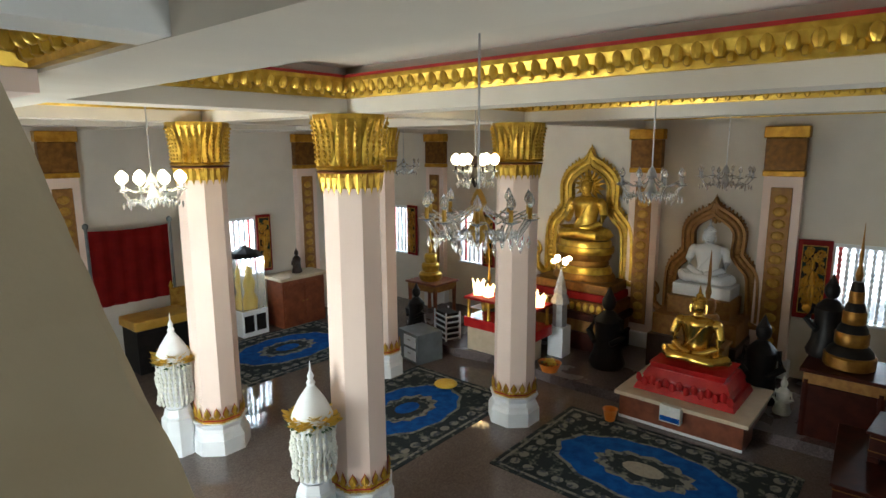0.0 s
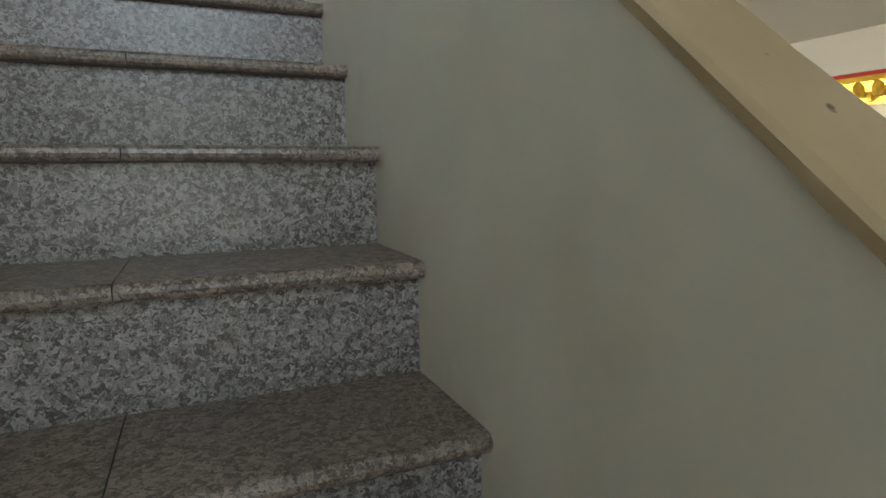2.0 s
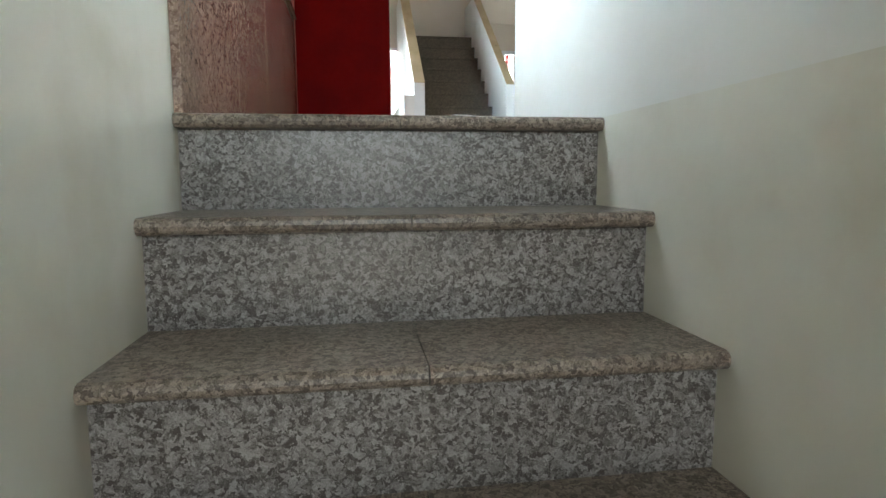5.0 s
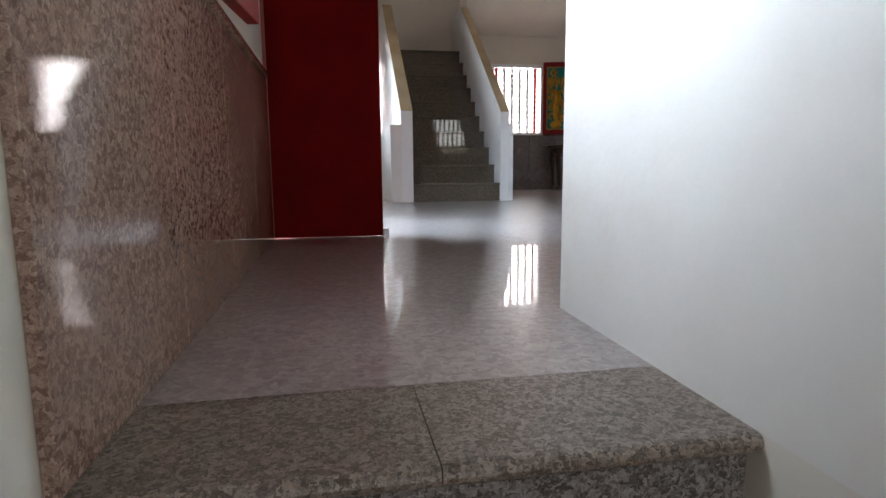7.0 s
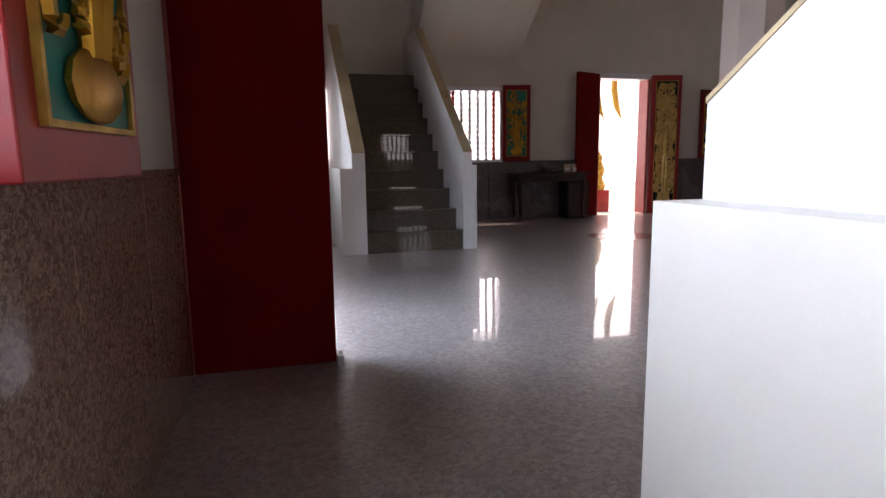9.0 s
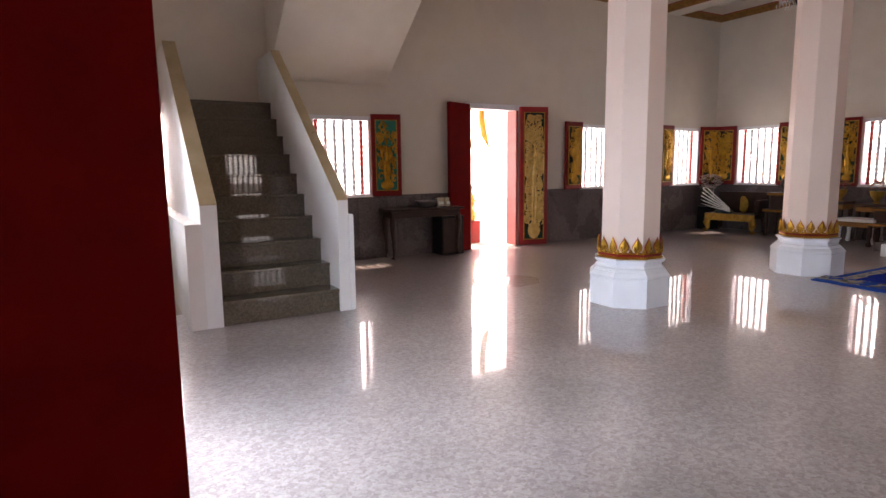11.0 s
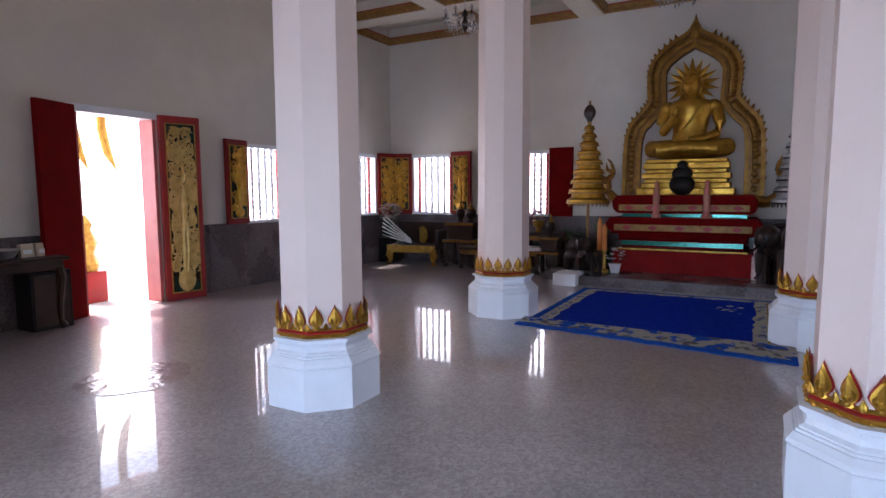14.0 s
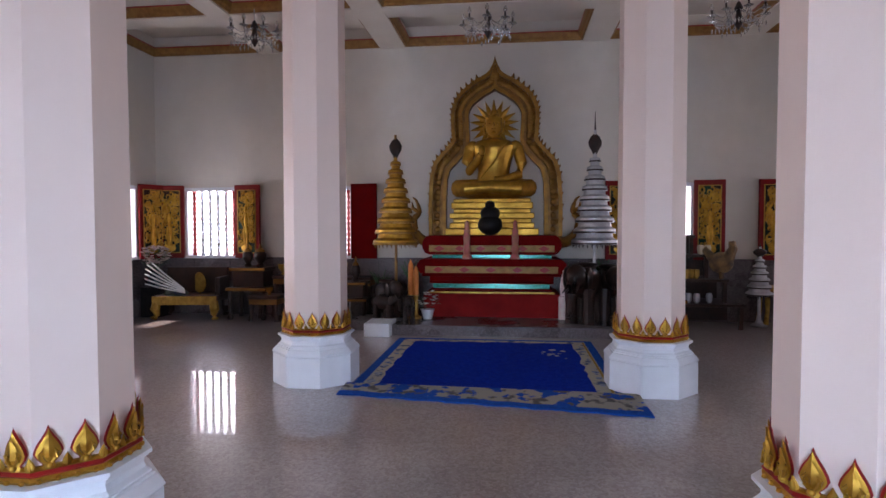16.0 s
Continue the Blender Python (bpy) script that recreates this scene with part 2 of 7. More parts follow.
M["shutter"] = material("deep red lacquer", (0.22, 0.006, 0.007), 0.45, colour2=(0.16, 0.005, 0.006), scale=5, bump=0.06, spec=0.2)
# same paint as the stairwell wall, made paler for the daylight up here
M["guard"] = material("cream painted plaster, daylit tone", (0.77, 0.755, 0.71), 0.5, colour2=(0.74, 0.72, 0.67), scale=4, bump=0.1, bump_scale=35, stain=(0.62, 0.58, 0.49), stain_scale=2.2, stain_span=(0.6, 0.95))
M["goldyellow"] = material("bright yellow gold leaf", (0.68, 0.46, 0.07), 0.3, 0.8, colour2=(0.46, 0.28, 0.035), scale=11, bump=0.45, bump_scale=28, rough2=0.45)
M["lacquerdark"] = material("dark red-brown lacquer", (0.05, 0.011, 0.007), 0.4, colour2=(0.028, 0.007, 0.005), scale=7, bump=0.1, spec=0.15)
M["goldarch"] = material("aged gold leaf", (0.36, 0.175, 0.03), 0.36, 0.7, colour2=(0.22, 0.10, 0.017), scale=10, bump=0.3, bump_scale=26, rough2=0.5)
# gold of the door carvings, paled in the colour for the sun on them
M["goldsunlit"] = material("gold paint, sunlit tone", (0.78, 0.56, 0.20), 0.4, 0.35, colour2=(0.60, 0.38, 0.10), scale=12, bump=0.2, bump_scale=30)
M["ground_dark"] = material("dark painted ground", (0.03, 0.010, 0.008), 0.6, colour2=(0.012, 0.05, 0.036), scale=6, spec=0.1)


# ==== building helpers ====
def part(name, bm, mat, parent=None, label="", smooth=False):
    """Links a bmesh as one mesh object, under a thing or under a part."""
    me = bpy.data.meshes.new(name)
    bmesh.ops.recalc_face_normals(bm, faces=bm.faces)
    if smooth:
        for f in bm.faces:
            f.smooth = True
    bm.to_mesh(me)
    bm.free()
    me.materials.append(mat)
    ob = new(name, me)
    if smooth:
        me.set_sharp_from_angle(angle=radians(38))
    if parent:
        ob.parent = parent
    if label:
        ob["label"] = label
    return ob


def thing(name, label, category, group="", kind="", at=None):
    """An Empty at the thing's base, to which its parts belong."""
    ob = tagged(new(name), label, category, group, kind)
    ob.empty_display_size = 0.1
    if at is not None:
        ob.matrix_world = at
    return ob


def box(bm, x0, x1, y0, y1, z0, z1, bevel=0.0):
    v = [bm.verts.new((x, y, z)) for z in (z0, z1) for y in (y0, y1) for x in (x0, x1)]
    f = [bm.faces.new([v[i] for i in q]) for q in ((0, 2, 3, 1), (4, 5, 7, 6), (0, 1, 5, 4), (2, 6, 7, 3), (0, 4, 6, 2), (1, 3, 7, 5))]
    if bevel:
        bmesh.ops.bevel(bm, geom=list({e for q in f for e in q.edges}), offset=bevel, segments=2, affect="EDGES", profile=0.5)
    return bm


def boxed(*a, bevel=0.0):
    return box(bmesh.new(), *a, bevel=bevel)


def prism(bm, outline, lo, hi, axis="y"):
    """An outline of (a, b) pairs, drawn out from lo to hi along the axis (x: pairs are y, z; y: x, z; z: x, y)."""
    put = {"x": lambda a, b, c: (c, a, b), "y": lambda a, b, c: (a, c, b), "z": lambda a, b, c: (a, b, c)}[axis]
    p = [bm.verts.new(put(a, b, lo)) for a, b in outline]
    q = [bm.verts.new(put(a, b, hi)) for a, b in outline]
    n = len(outline)
    bm.faces.new(p), bm.faces.new(q[::-1])
    for i in range(n):
        bm.faces.new((p[i], q[i], q[(i + 1) % n], p[(i + 1) % n]))
    return bm


def lathe(bm, profile, segs=16, centre=(0, 0), turn=0.0, squash=(1, 1)):
    """Rings of (radius, z) about a vertical axis."""
    rings = []
    for r, z in profile:
        ring = []
        for i in range(segs):
            a = turn + 2 * math.pi * i / segs
            ring.append(bm.verts.new((centre[0] + r * squash[0] * math.cos(a), centre[1] + r * squash[1] * math.sin(a), z)))
        rings.append(ring)
    for a, b in zip(rings, rings[1:]):
        for i in range(segs):
            j = (i + 1) % segs
            bm.faces.new((a[i], a[j], b[j], b[i]))
    bm.faces.new(rings[0][::-1]), bm.faces.new(rings[-1])
    return bm


def tube(bm, points, radius, segs=8):
    """A round bar along points; radius may be one number or one for each point."""
    rad = radius if isinstance(radius, (list, tuple)) else [radius] * len(points)
    pts = [Vector(p) for p in points]
    rings = []
    for i, p in enumerate(pts):
        d = (pts[min(i + 1, len(pts) - 1)] - pts[max(i - 1, 0)]).normalized()
        s = d.cross(Vector((0, 0, 1)) if abs(d.z) < 0.9 else Vector((1, 0, 0))).normalized()
        u = s.cross(d)
        rings.append([bm.verts.new(p + rad[i] * (math.cos(2 * math.pi * k / segs) * s + math.sin(2 * math.pi * k / segs) * u)) for k in range(segs)])
    for a, b in zip(rings, rings[1:]):
        for k in range(segs):
            j = (k + 1) % segs
            bm.faces.new((a[k], a[j], b[j], b[k]))
    bm.faces.new(rings[0][::-1]), bm.faces.new(rings[-1])
    return bm


def blob(bm, centre, size, segs=14, rings=9, turn=None):
    """A rounded body of the given half sizes."""
    m = Matrix.Translation(centre) @ (turn or Matrix()) @ Matrix.Diagonal((*size, 1))
    bmesh.ops.create_uvsphere(bm, u_segments=segs, v_segments=rings, radius=1.0, matrix=m)
    return bm


# ==== the large structure ====
XW, XE, YS, YN = -0.45, 11.00, -1.74, 9.20      # inner faces of the upper hall's walls
ZC = 4.42                                       # its ceiling
ZL = -4.84                                      # the lower hall's floor
ZB = -0.66                                      # under the lower hall's beams
YLS = -4.4                                      # the lower hall's south wall
T = 0.24                                        # thickness of walls
PARAPET = 0.141                                 # thickness of the stair parapet
RISE, GOING = 0.2145, 0.2605
XS = 0.54                                       # open side of the stairwells
Y_TOP, Y_TOP_N = 0.589, 7.02                    # edges of the two stairwells
SILL, HEAD = 0.92, 2.00
COLUMNS = [(4.31, 5.30), (7.24, 5.235), (4.31, 2.28), (7.26, 2.32)]


def structure(name, bm, mat, label, parent=None):
    return tagged(part(name, bm, mat, parent), label, name.split("_")[0], kind="structure")


def wall_with_openings(name, label, mat, axis, face, out, lo, hi, z0, z1, holes):
    """A wall whose inner face lies at face and whose thickness goes out (+1 or -1). holes: (a, b, z0, z1)."""
    bm = bmesh.new()
    c0, c1 = sorted((face, face + out * T))

    def piece(a, b, p, q):
        if b - a < 1e-4 or q - p < 1e-4:
            return
        if axis == "x":
            box(bm, a, b, c0, c1, p, q)
        else:
            box(bm, c0, c1, a, b, p, q)
    at = lo
    for a, b, p, q in sorted(holes):
        piece(at, a, z0, z1)
        piece(a, b, z0, p)
        piece(a, b, q, z1)
        at = b
    piece(at, hi, z0, z1)
    return structure(name, bm, mat, label)


# openings along the walls: from, to
WN = [(0.33, 0.80), (2.47, 3.32), (7.28, 8.12), (9.64, 10.48)]
WE = [(7.83, 8.70), (5.95, 6.47), (0.88, 1.72), (-1.24, -0.40)]
WW = [(0.72, 1.56), (6.30, 7.15)]
WS = [(2.72, 3.57), (7.28, 8.12), (9.64, 10.48)]
DOOR_N, DOOR_W, DOOR_H = (4.96, 5.92), (3.27, 4.40), 2.22
LN = [(6.68, 7.34), (8.6, 9.0)]
LE = [(-1.75, -0.84), (5.75, 6.45), (8.1, 8.8)]
LSILL, LHEAD = -3.62, -2.45

wall_with_openings("wall_north", "white plastered wall of the upper hall", M["plaster"], "x", YN, 1, XW - T, XE + T, -0.2, ZC + 0.4,
                   [(a, b, SILL, HEAD) for a, b in WN] + [(*DOOR_N, 0, DOOR_H)])
wall_with_openings("wall_east", "white plastered wall behind the shrine", M["plaster"], "y", XE, 1, YS - T, YN, -0.2, ZC + 0.4,
                   [(a, b, SILL, HEAD) for a, b in WE])
wall_with_openings("wall_west", "white plastered wall with the side entrance", M["plaster"], "y", XW, -1, Y_TOP, YN, -0.2, ZC + 0.4,
                   [(a, b, SILL, HEAD) for a, b in WW] + [(*DOOR_W, 0, DOOR_H)])
wall_with_openings("wall_stairwell", "cream painted plaster wall beside the stairs", M["stairwall"], "y", XW, -1, YLS, Y_TOP, ZL, ZC + 0.4, [])
wall_with_openings("wall_south", "white plastered wall of the upper hall", M["plaster"], "x", YS, -1, XS + 0.2, XE, 0.0, ZC + 0.4,
                   [(WS[0][0], WS[0][1], 0.72, 1.74)] + [(a, b, SILL, HEAD) for a, b in WS[1:]] + [(*DOOR_N, 0, DOOR_H)])
wall_with_openings("wall_stairhead", "white plastered wall above the stairs", M["plaster"], "x", YLS, -1, XW, XS + 0.2, -0.2, ZC + 0.4, [(-0.32, 0.44, 0.45, 1.95)])
structure("wall_stairside", boxed(XS + 0.2, XS + 0.44, YLS, YS - T, 0.0, ZC + 0.4), M["plaster"], "white plastered wall above the stairs")
# both gaps lie out of view and are added to hold lamps
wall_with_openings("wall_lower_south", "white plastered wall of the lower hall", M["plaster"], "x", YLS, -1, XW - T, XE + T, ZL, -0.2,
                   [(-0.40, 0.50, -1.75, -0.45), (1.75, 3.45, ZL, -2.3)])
wall_with_openings("wall_lower_north", "white plastered wall of the lower hall", M["plaster"], "x", YN, 1, XW - T, XE + T, ZL, -0.2,
                   [(a, b, LSILL, LHEAD) for a, b in LN])
wall_with_openings("wall_lower_east", "white plastered wall of the lower hall", M["plaster"], "y", XE, 1, YLS, YN, ZL, -0.2,
                   [(a, b, LSILL, LHEAD) for a, b in LE])
# the gap here is an unseen addition that holds a lamp
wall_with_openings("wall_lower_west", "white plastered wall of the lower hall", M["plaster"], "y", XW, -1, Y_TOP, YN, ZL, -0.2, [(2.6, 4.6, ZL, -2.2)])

bm = bmesh.new()
box(bm, XS + PARAPET, XE, YLS, YN, -0.2, 0)
box(bm, XW, XS + PARAPET, Y_TOP + 0.3, Y_TOP_N, -0.2, 0)
structure("floor_upper", bm, M["floor"], "polished grey terrazzo floor of the upper hall")
structure("floor_lower", boxed(XW, XE, YLS, YN, ZL - 0.2, ZL), M["floor_low"], "polished grey floor of the lower hall")
structure("ceiling_upper", boxed(XW, XE, YLS, YN, ZC, ZC + 0.15), M["plaster"], "white ceiling of the upper hall")
structure("ceiling_lower", boxed(1.82, XE, YLS, YN, -0.26, -0.2), M["plaster"], "white ceiling of the lower hall")

# the dado of stone slabs round the upper hall
DZ = 0.88


def dado(name, axis, face, into, spans, mat):
    ob = tagged(new(name), "dark polished stone dado along the wall", "dado", kind="structure")
    for lo, hi in spans:
        n = max(1, round((hi - lo) / 0.62))
        for i in range(n):
            a, b = lo + (hi - lo) * i / n + 0.002, lo + (hi - lo) * (i + 1) / n - 0.002
            c0, c1 = sorted((face, face + into * 0.02))
            bm = boxed(a, b, c0, c1, 0, DZ, bevel=0.0015) if axis == "x" else boxed(c0, c1, a, b, 0, DZ, bevel=0.0015)
            part("slab", bm, mat, ob)
        c0, c1 = sorted((face, face + into * 0.035))
        bm = boxed(lo, hi, c0, c1, DZ, DZ + 0.03, bevel=0.004) if axis == "x" else boxed(c0, c1, lo, hi, DZ, DZ + 0.03, bevel=0.004)
        part("capping", bm, mat, ob)


dado("dado_north", "x", YN, -1, [(1.90, DOOR_N[0] - 0.06), (DOOR_N[1] + 0.06, XE)], M["dado"])
dado("dado_east", "y", XE, -1, [(YS, YN - 0.04)], M["dado"])
dado("dado_west", "y", XW, 1, [(Y_TOP, DOOR_W[0] - 0.05), (DOOR_W[1] + 0.05, Y_TOP_N)], M["granite_wall"])

# ---- stairs from the lower hall
stairs = tagged(new("stairs_lower"), "speckled granite stairs with rounded nosings between cream walls", "stairs", kind="structure")


def tread_mesh(width, depth):
    """A slab with a rounded front edge at y = 0 that stands out over the riser."""
    bm = bmesh.new()
    r, pts = 0.016, []
    for k in range(7):
        a = math.pi * (0.5 + k / 6)
        pts.append((r * math.cos(a) * 0.9, -r + r * math.sin(a)))
    prism(bm, [(depth, 0)] + pts + [(depth, -2 * r)], 0, width, "x")
    return bm


for i in range(11):
    y, z = Y_TOP - GOING * i, -RISE * i
    if i < 10:
        part("riser", boxed(XW, XS, y + 0.022, y + 0.05, z - RISE, z - 0.033), M["granite_riser"], stairs)
    for a, b in ((XW, 0.045), (0.047, XS)):
        ob = part("tread", tread_mesh(b - a, GOING + 0.06 if i else 0.298), M["granite_tread"], stairs)
        ob.location = (a, y, z)
bm = bmesh.new()
prism(bm, [(Y_TOP - GOING * 9.5, -RISE * 11), (Y_TOP + 0.3, -0.25), (Y_TOP + 0.3, -0.45), (Y_TOP - GOING * 9.5, -RISE * 11 - 0.3)], XW, XS, "x")
part("waist", bm, M["stairwall"], stairs)
structure("landing", boxed(XW, 1.6, -3.6, Y_TOP - GOING * 10 + 0.3, -RISE * 10 - 0.25, -RISE * 10 - 0.004), M["granite_tread"], "granite stair landing")

bm = bmesh.new()
prism(bm, [(-1.86, -2.6), (Y_TOP + 0.3, -0.45), (Y_TOP + 0.3, 0), (-0.37, 0), (-1.86, -1.283)], XS, XS + PARAPET, "x")
structure("parapet_lower", bm, M["stairwall"], "cream painted stair parapet with worn edges")


def worn_coping():
    """A thin skim of paint along the parapet's slope, its edges rounded, chipped and uneven."""
    bm = bmesh.new()
    rows, n = [], 150
    for k in range(n + 1):
        f = k / n
        y, z = -1.86 + 1.49 * f, -1.283 + 1.283 * f
        wob = 0.0035 * noise.noise((f * 9, 1, 0)) + 0.0025 * noise.noise((f * 45, 4, 0))
        chip = max(0.0, noise.noise((f * 30, 7, 0)) - 0.25) * 0.007
        chip2 = max(0.0, noise.noise((f * 26, 17, 0)) - 0.3) * 0.007
        top = z + 0.008 + 0.002 * noise.noise((f * 12, 11, 0))
        prof = [(XS - 0.0015 - wob * 0.3, z - 0.012 - chip), (XS - 0.002 - wob * 0.3 + chip * 0.6, z + 0.001 - chip * 0.4), (XS + 0.004 + chip, top), (XS + PARAPET - 0.006 - chip2, top), (XS + PARAPET + 0.003 - chip2 * 0.6 + wob, z - chip2 * 0.4), (XS + PARAPET + 0.002 + wob, z - 0.012)]
        rows.append([bm.verts.new((px, y, pz)) for px, pz in prof])
    for p, q in zip(rows, rows[1:]):
        for i in range(6):
            j = (i + 1) % 6
            bm.faces.new((p[i], p[j], q[j], q[i]))
    bm.faces.new(rows[0][::-1]), bm.faces.new(rows[-1])
    return bm


tagged(part("parapet_coping", worn_coping(), M["coping"], smooth=True), "worn grey cement coping on the stair parapet", "parapet", kind="structure")


# ---- the two flights that go up from the upper hall
def flight(foot, way, name, rise, going, xs, cope_end, soffit_foot):
    """Ten steps between two parapets; xs: outer and inner faces of the parapets; cope_end: run and height of the coping's top end."""
    top = tagged(new(name), "dun stone stairs between white plastered parapets", "stairs", kind="structure")
    o0, i0, i1, o1 = xs
    end = 2.79 if way > 0 else 3.0

    def yz(pts, start=foot):
        return [(start + way * a, b) for a, b in pts]
    for i in range(10):
        a, b = foot + way * (going * i + 0.02), foot + way * (going * i + 0.05)
        part("riser", boxed(i0, i1, min(a, b), max(a, b), rise * i, rise * (i + 1) - 0.03), M["stair_dull"], top)
        a, b = foot + way * (going * i), foot + way * (going * (i + 1) + 0.06 if i < 9 else end)
        part("tread", boxed(i0, i1, min(a, b), max(a, b), rise * (i + 1) - 0.03, rise * (i + 1), bevel=0.006), M["stair_dull"], top)
    bm = bmesh.new()
    prism(bm, yz([(0.06, 0), (going * 9.3, rise * 9.1), (end, rise * 9.1), (end, 0)]), i0 + 0.005, i1 - 0.005, "x")
    part("waist", bm, M["plaster"], top)
    ce, ch = cope_end
    slope = yz([(-0.01, 0), (-0.01, 1.01), (ce, ch), (end, ch), (end, 0)])
    part("parapet", prism(bmesh.new(), slope, o0, i0 - 0.002, "x"), M["plaster_white"], top)
    part("parapet", prism(bmesh.new(), slope, i1 + 0.002, o1, "x"), M["plaster_white"], top)
    cope = yz([(-0.012, 1.01), (ce, ch), (ce, ch + 0.01), (-0.012, 1.02)])
    part("coping", prism(bmesh.new(), cope, o0 - 0.002, i0, "x"), M["coping"], top)
    part("coping", prism(bmesh.new(), cope, i1, o1 + 0.002, "x"), M["coping"], top)
    a, b = foot - way * 0.012, foot + way * end
    part("guard_wall", boxed(XS, o0 - 0.001, min(a, b), max(a, b), 0.0, 0.86), M["guard"], top, "white guard wall along the stairwell")
    a, b = foot - way * 0.012, foot + way * 0.30
    part("ledge", boxed(o1 + 0.001, o1 + 0.05, min(a, b), max(a, b), 0, 0.88, bevel=0.006), M["plaster_white"], top)
    part("upper_flight", prism(bmesh.new(), yz([(2.98, 2.45), (0.4, 4.40), (2.98, 4.40)], soffit_foot), 1.93, 3.56, "x"), M["plaster"], top, "white underside of the next flight")
    return top


flight(6.39, 1, "stairs_north", 0.208, 0.243, (0.66, 0.79, 1.80, 1.90), (2.09, 2.66), 6.20)
flight(1.38, -1, "stairs_south", 0.203, 0.292, (0.63, 0.74, 1.72, 1.845), (2.62, 2.72), 1.38)
structure("wall_stairwell_north", boxed(XS, XS + 0.12, Y_TOP_N, YN, -3.0, -0.001), M["plaster"], "cream wall of the stairwell")
structure("stairwell_floor", boxed(XW, XS, Y_TOP_N, YN, -1.6, -1.4), M["granite_tread"], "granite stair landing")

# ---- beams, coffers and gilded cornices of the two ceilings
structure("beam_x", boxed(XW, XE, 2.08, 2.46, 4.10, ZC), M["plaster"], "white ceiling beam")
structure("beam_x", boxed(XW, XE, 5.10, 5.48, 4.10, ZC), M["plaster"], "white ceiling beam")
for x in (4.31, 7.25, 9.55):
    structure("beam_y", boxed(x - 0.17, x + 0.17, YS, YN, 4.104, ZC - 0.003), M["plaster"], "white ceiling beam")
structure("beam_x", boxed(XW, XE, 7.10, 7.40, 4.10, ZC), M["plaster"], "white ceiling beam")
structure("beam_x", boxed(XW, XE, -0.05, 0.25, 4.10, ZC), M["plaster"], "white ceiling beam")


def cornice(name, a, b, side, z, h, d, mat, knobs):
    """A gilded moulding from a to b (x, y); side: unit step away from the wall. knobs: spacing of the lotus buds on it."""
    (ax, ay), (bx, by) = a, b
    sx, sy = side
    ob = tagged(new(name), "gilded lotus moulding under the white ceiling", "cornice", kind="structure")
    bm = bmesh.new()
    prof = [(0, 0), (d * 0.35, 0), (d * 0.45, h * 0.25), (d * 0.8, h * 0.45), (d, h * 0.8), (d, h), (0, h)]
    lo = [bm.verts.new((ax + sx * p, ay + sy * p, z + q)) for p, q in prof]
    hi = [bm.verts.new((bx + sx * p, by + sy * p, z + q)) for p, q in prof]
    n = len(prof)
    for i in range(n):
        bm.faces.new((lo[i], hi[i], hi[(i + 1) % n], lo[(i + 1) % n]))
    bm.faces.new(lo), bm.faces.new(hi[::-1])
    part("moulding", bm, mat, ob)
    bm = bmesh.new()
    e = 0.006
    x0, x1 = sorted((ax, bx + sx * (d + e)) if sx else (ax, bx))
    y0, y1 = sorted((ay, by + sy * (d + e)) if sy else (ay, by))
    box(bm, x0, x1, y0, y1, z + h, z + h + h * 0.14)
    part("red_line", bm, M["red"], ob, "thin red painted line")
    if knobs:
        length = math.hypot(bx - ax, by - ay)
        bm = bmesh.new()
        for k in range(int(length / knobs)):
            f = (k + 0.5) * knobs / length
            c = (ax + (bx - ax) * f + sx * d * 0.82, ay + (by - ay) * f + sy * d * 0.82, z + h * 0.55)
            blob(bm, c, (knobs * 0.33, knobs * 0.33, h * 0.33), 8, 5)
            c2 = (c[0] + (bx - ax) / length * knobs * 0.5 - sx * d * 0.25, c[1] + (by - ay) / length * knobs * 0.5 - sy * d * 0.25, z + h * 0.26)
            blob(bm, c2, (knobs * 0.25, knobs * 0.25, h * 0.2), 6, 4)
        tagged(part("lotus_buds", bm, mat, ob, smooth=True), kind="stuff")


def coffer(x0, x1, y0, y1, z, h, d, mat, knobs):
    cornice("cornice", (x0, y1), (x1, y1), (0, -1), z, h, d, mat, knobs)
    cornice("cornice", (x1, y0), (x1, y1), (-1, 0), z, h, d, mat, knobs)
    cornice("cornice", (x0, y0), (x0, y1), (1, 0), z, h, d, mat, 0)
    cornice("cornice", (x0, y0), (x1, y0), (0, 1), z, h, d, mat, 0)


# upper hall: plain dark gold band
for xa, xb in ((4.48, 7.08), (7.42, 9.38), (9.72, XE)):
    for ya, yb in ((YS, -0.05), (0.25, 2.08), (2.46, 5.10), (5.48, 7.10), (7.40, YN)):
        coffer(xa, xb, ya, yb, 4.12, 0.11, 0.07, M["goldbrown"], 0)
# lower hall
for x in (4.27, 7.22):
    structure("beam_y", boxed(x - 0.17, x + 0.17, YLS, YN, ZB, -0.26), M["plaster"], "white ceiling beam of the lower hall")
for y in (2.36, 5.05, 7.30):
    structure("beam_x", boxed(1.82, XE, y - 0.17, y + 0.17, ZB + 0.004, -0.262), M["plaster"], "white ceiling beam of the lower hall")
structure("beam_y", boxed(1.31, 1.82, YLS, YN, ZB, -0.2), M["plaster"], "broad white edge beam beside the stairs")
structure("soffit", boxed(XS + PARAPET, 1.31, -0.40, -0.19, ZB + 0.003, -0.2), M["plaster_white"], "white edge beam beside the stairs")
structure("soffit_coffer", boxed(XS + PARAPET, 1.31, -0.19, 0.75, -0.36, -0.2), M["plaster_white"], "small white coffer beside the stairs")
structure("soffit_low", boxed(XS + PARAPET, 1.31, 0.75, 1.6, -0.735, -0.2), M["pink"], "pale painted soffit beside the stairs")
cornice("cornice", (XS + PARAPET, 0.75), (1.31, 0.75), (0, -1), -0.645, 0.20, 0.11, M["goldyellow"], 0.115)
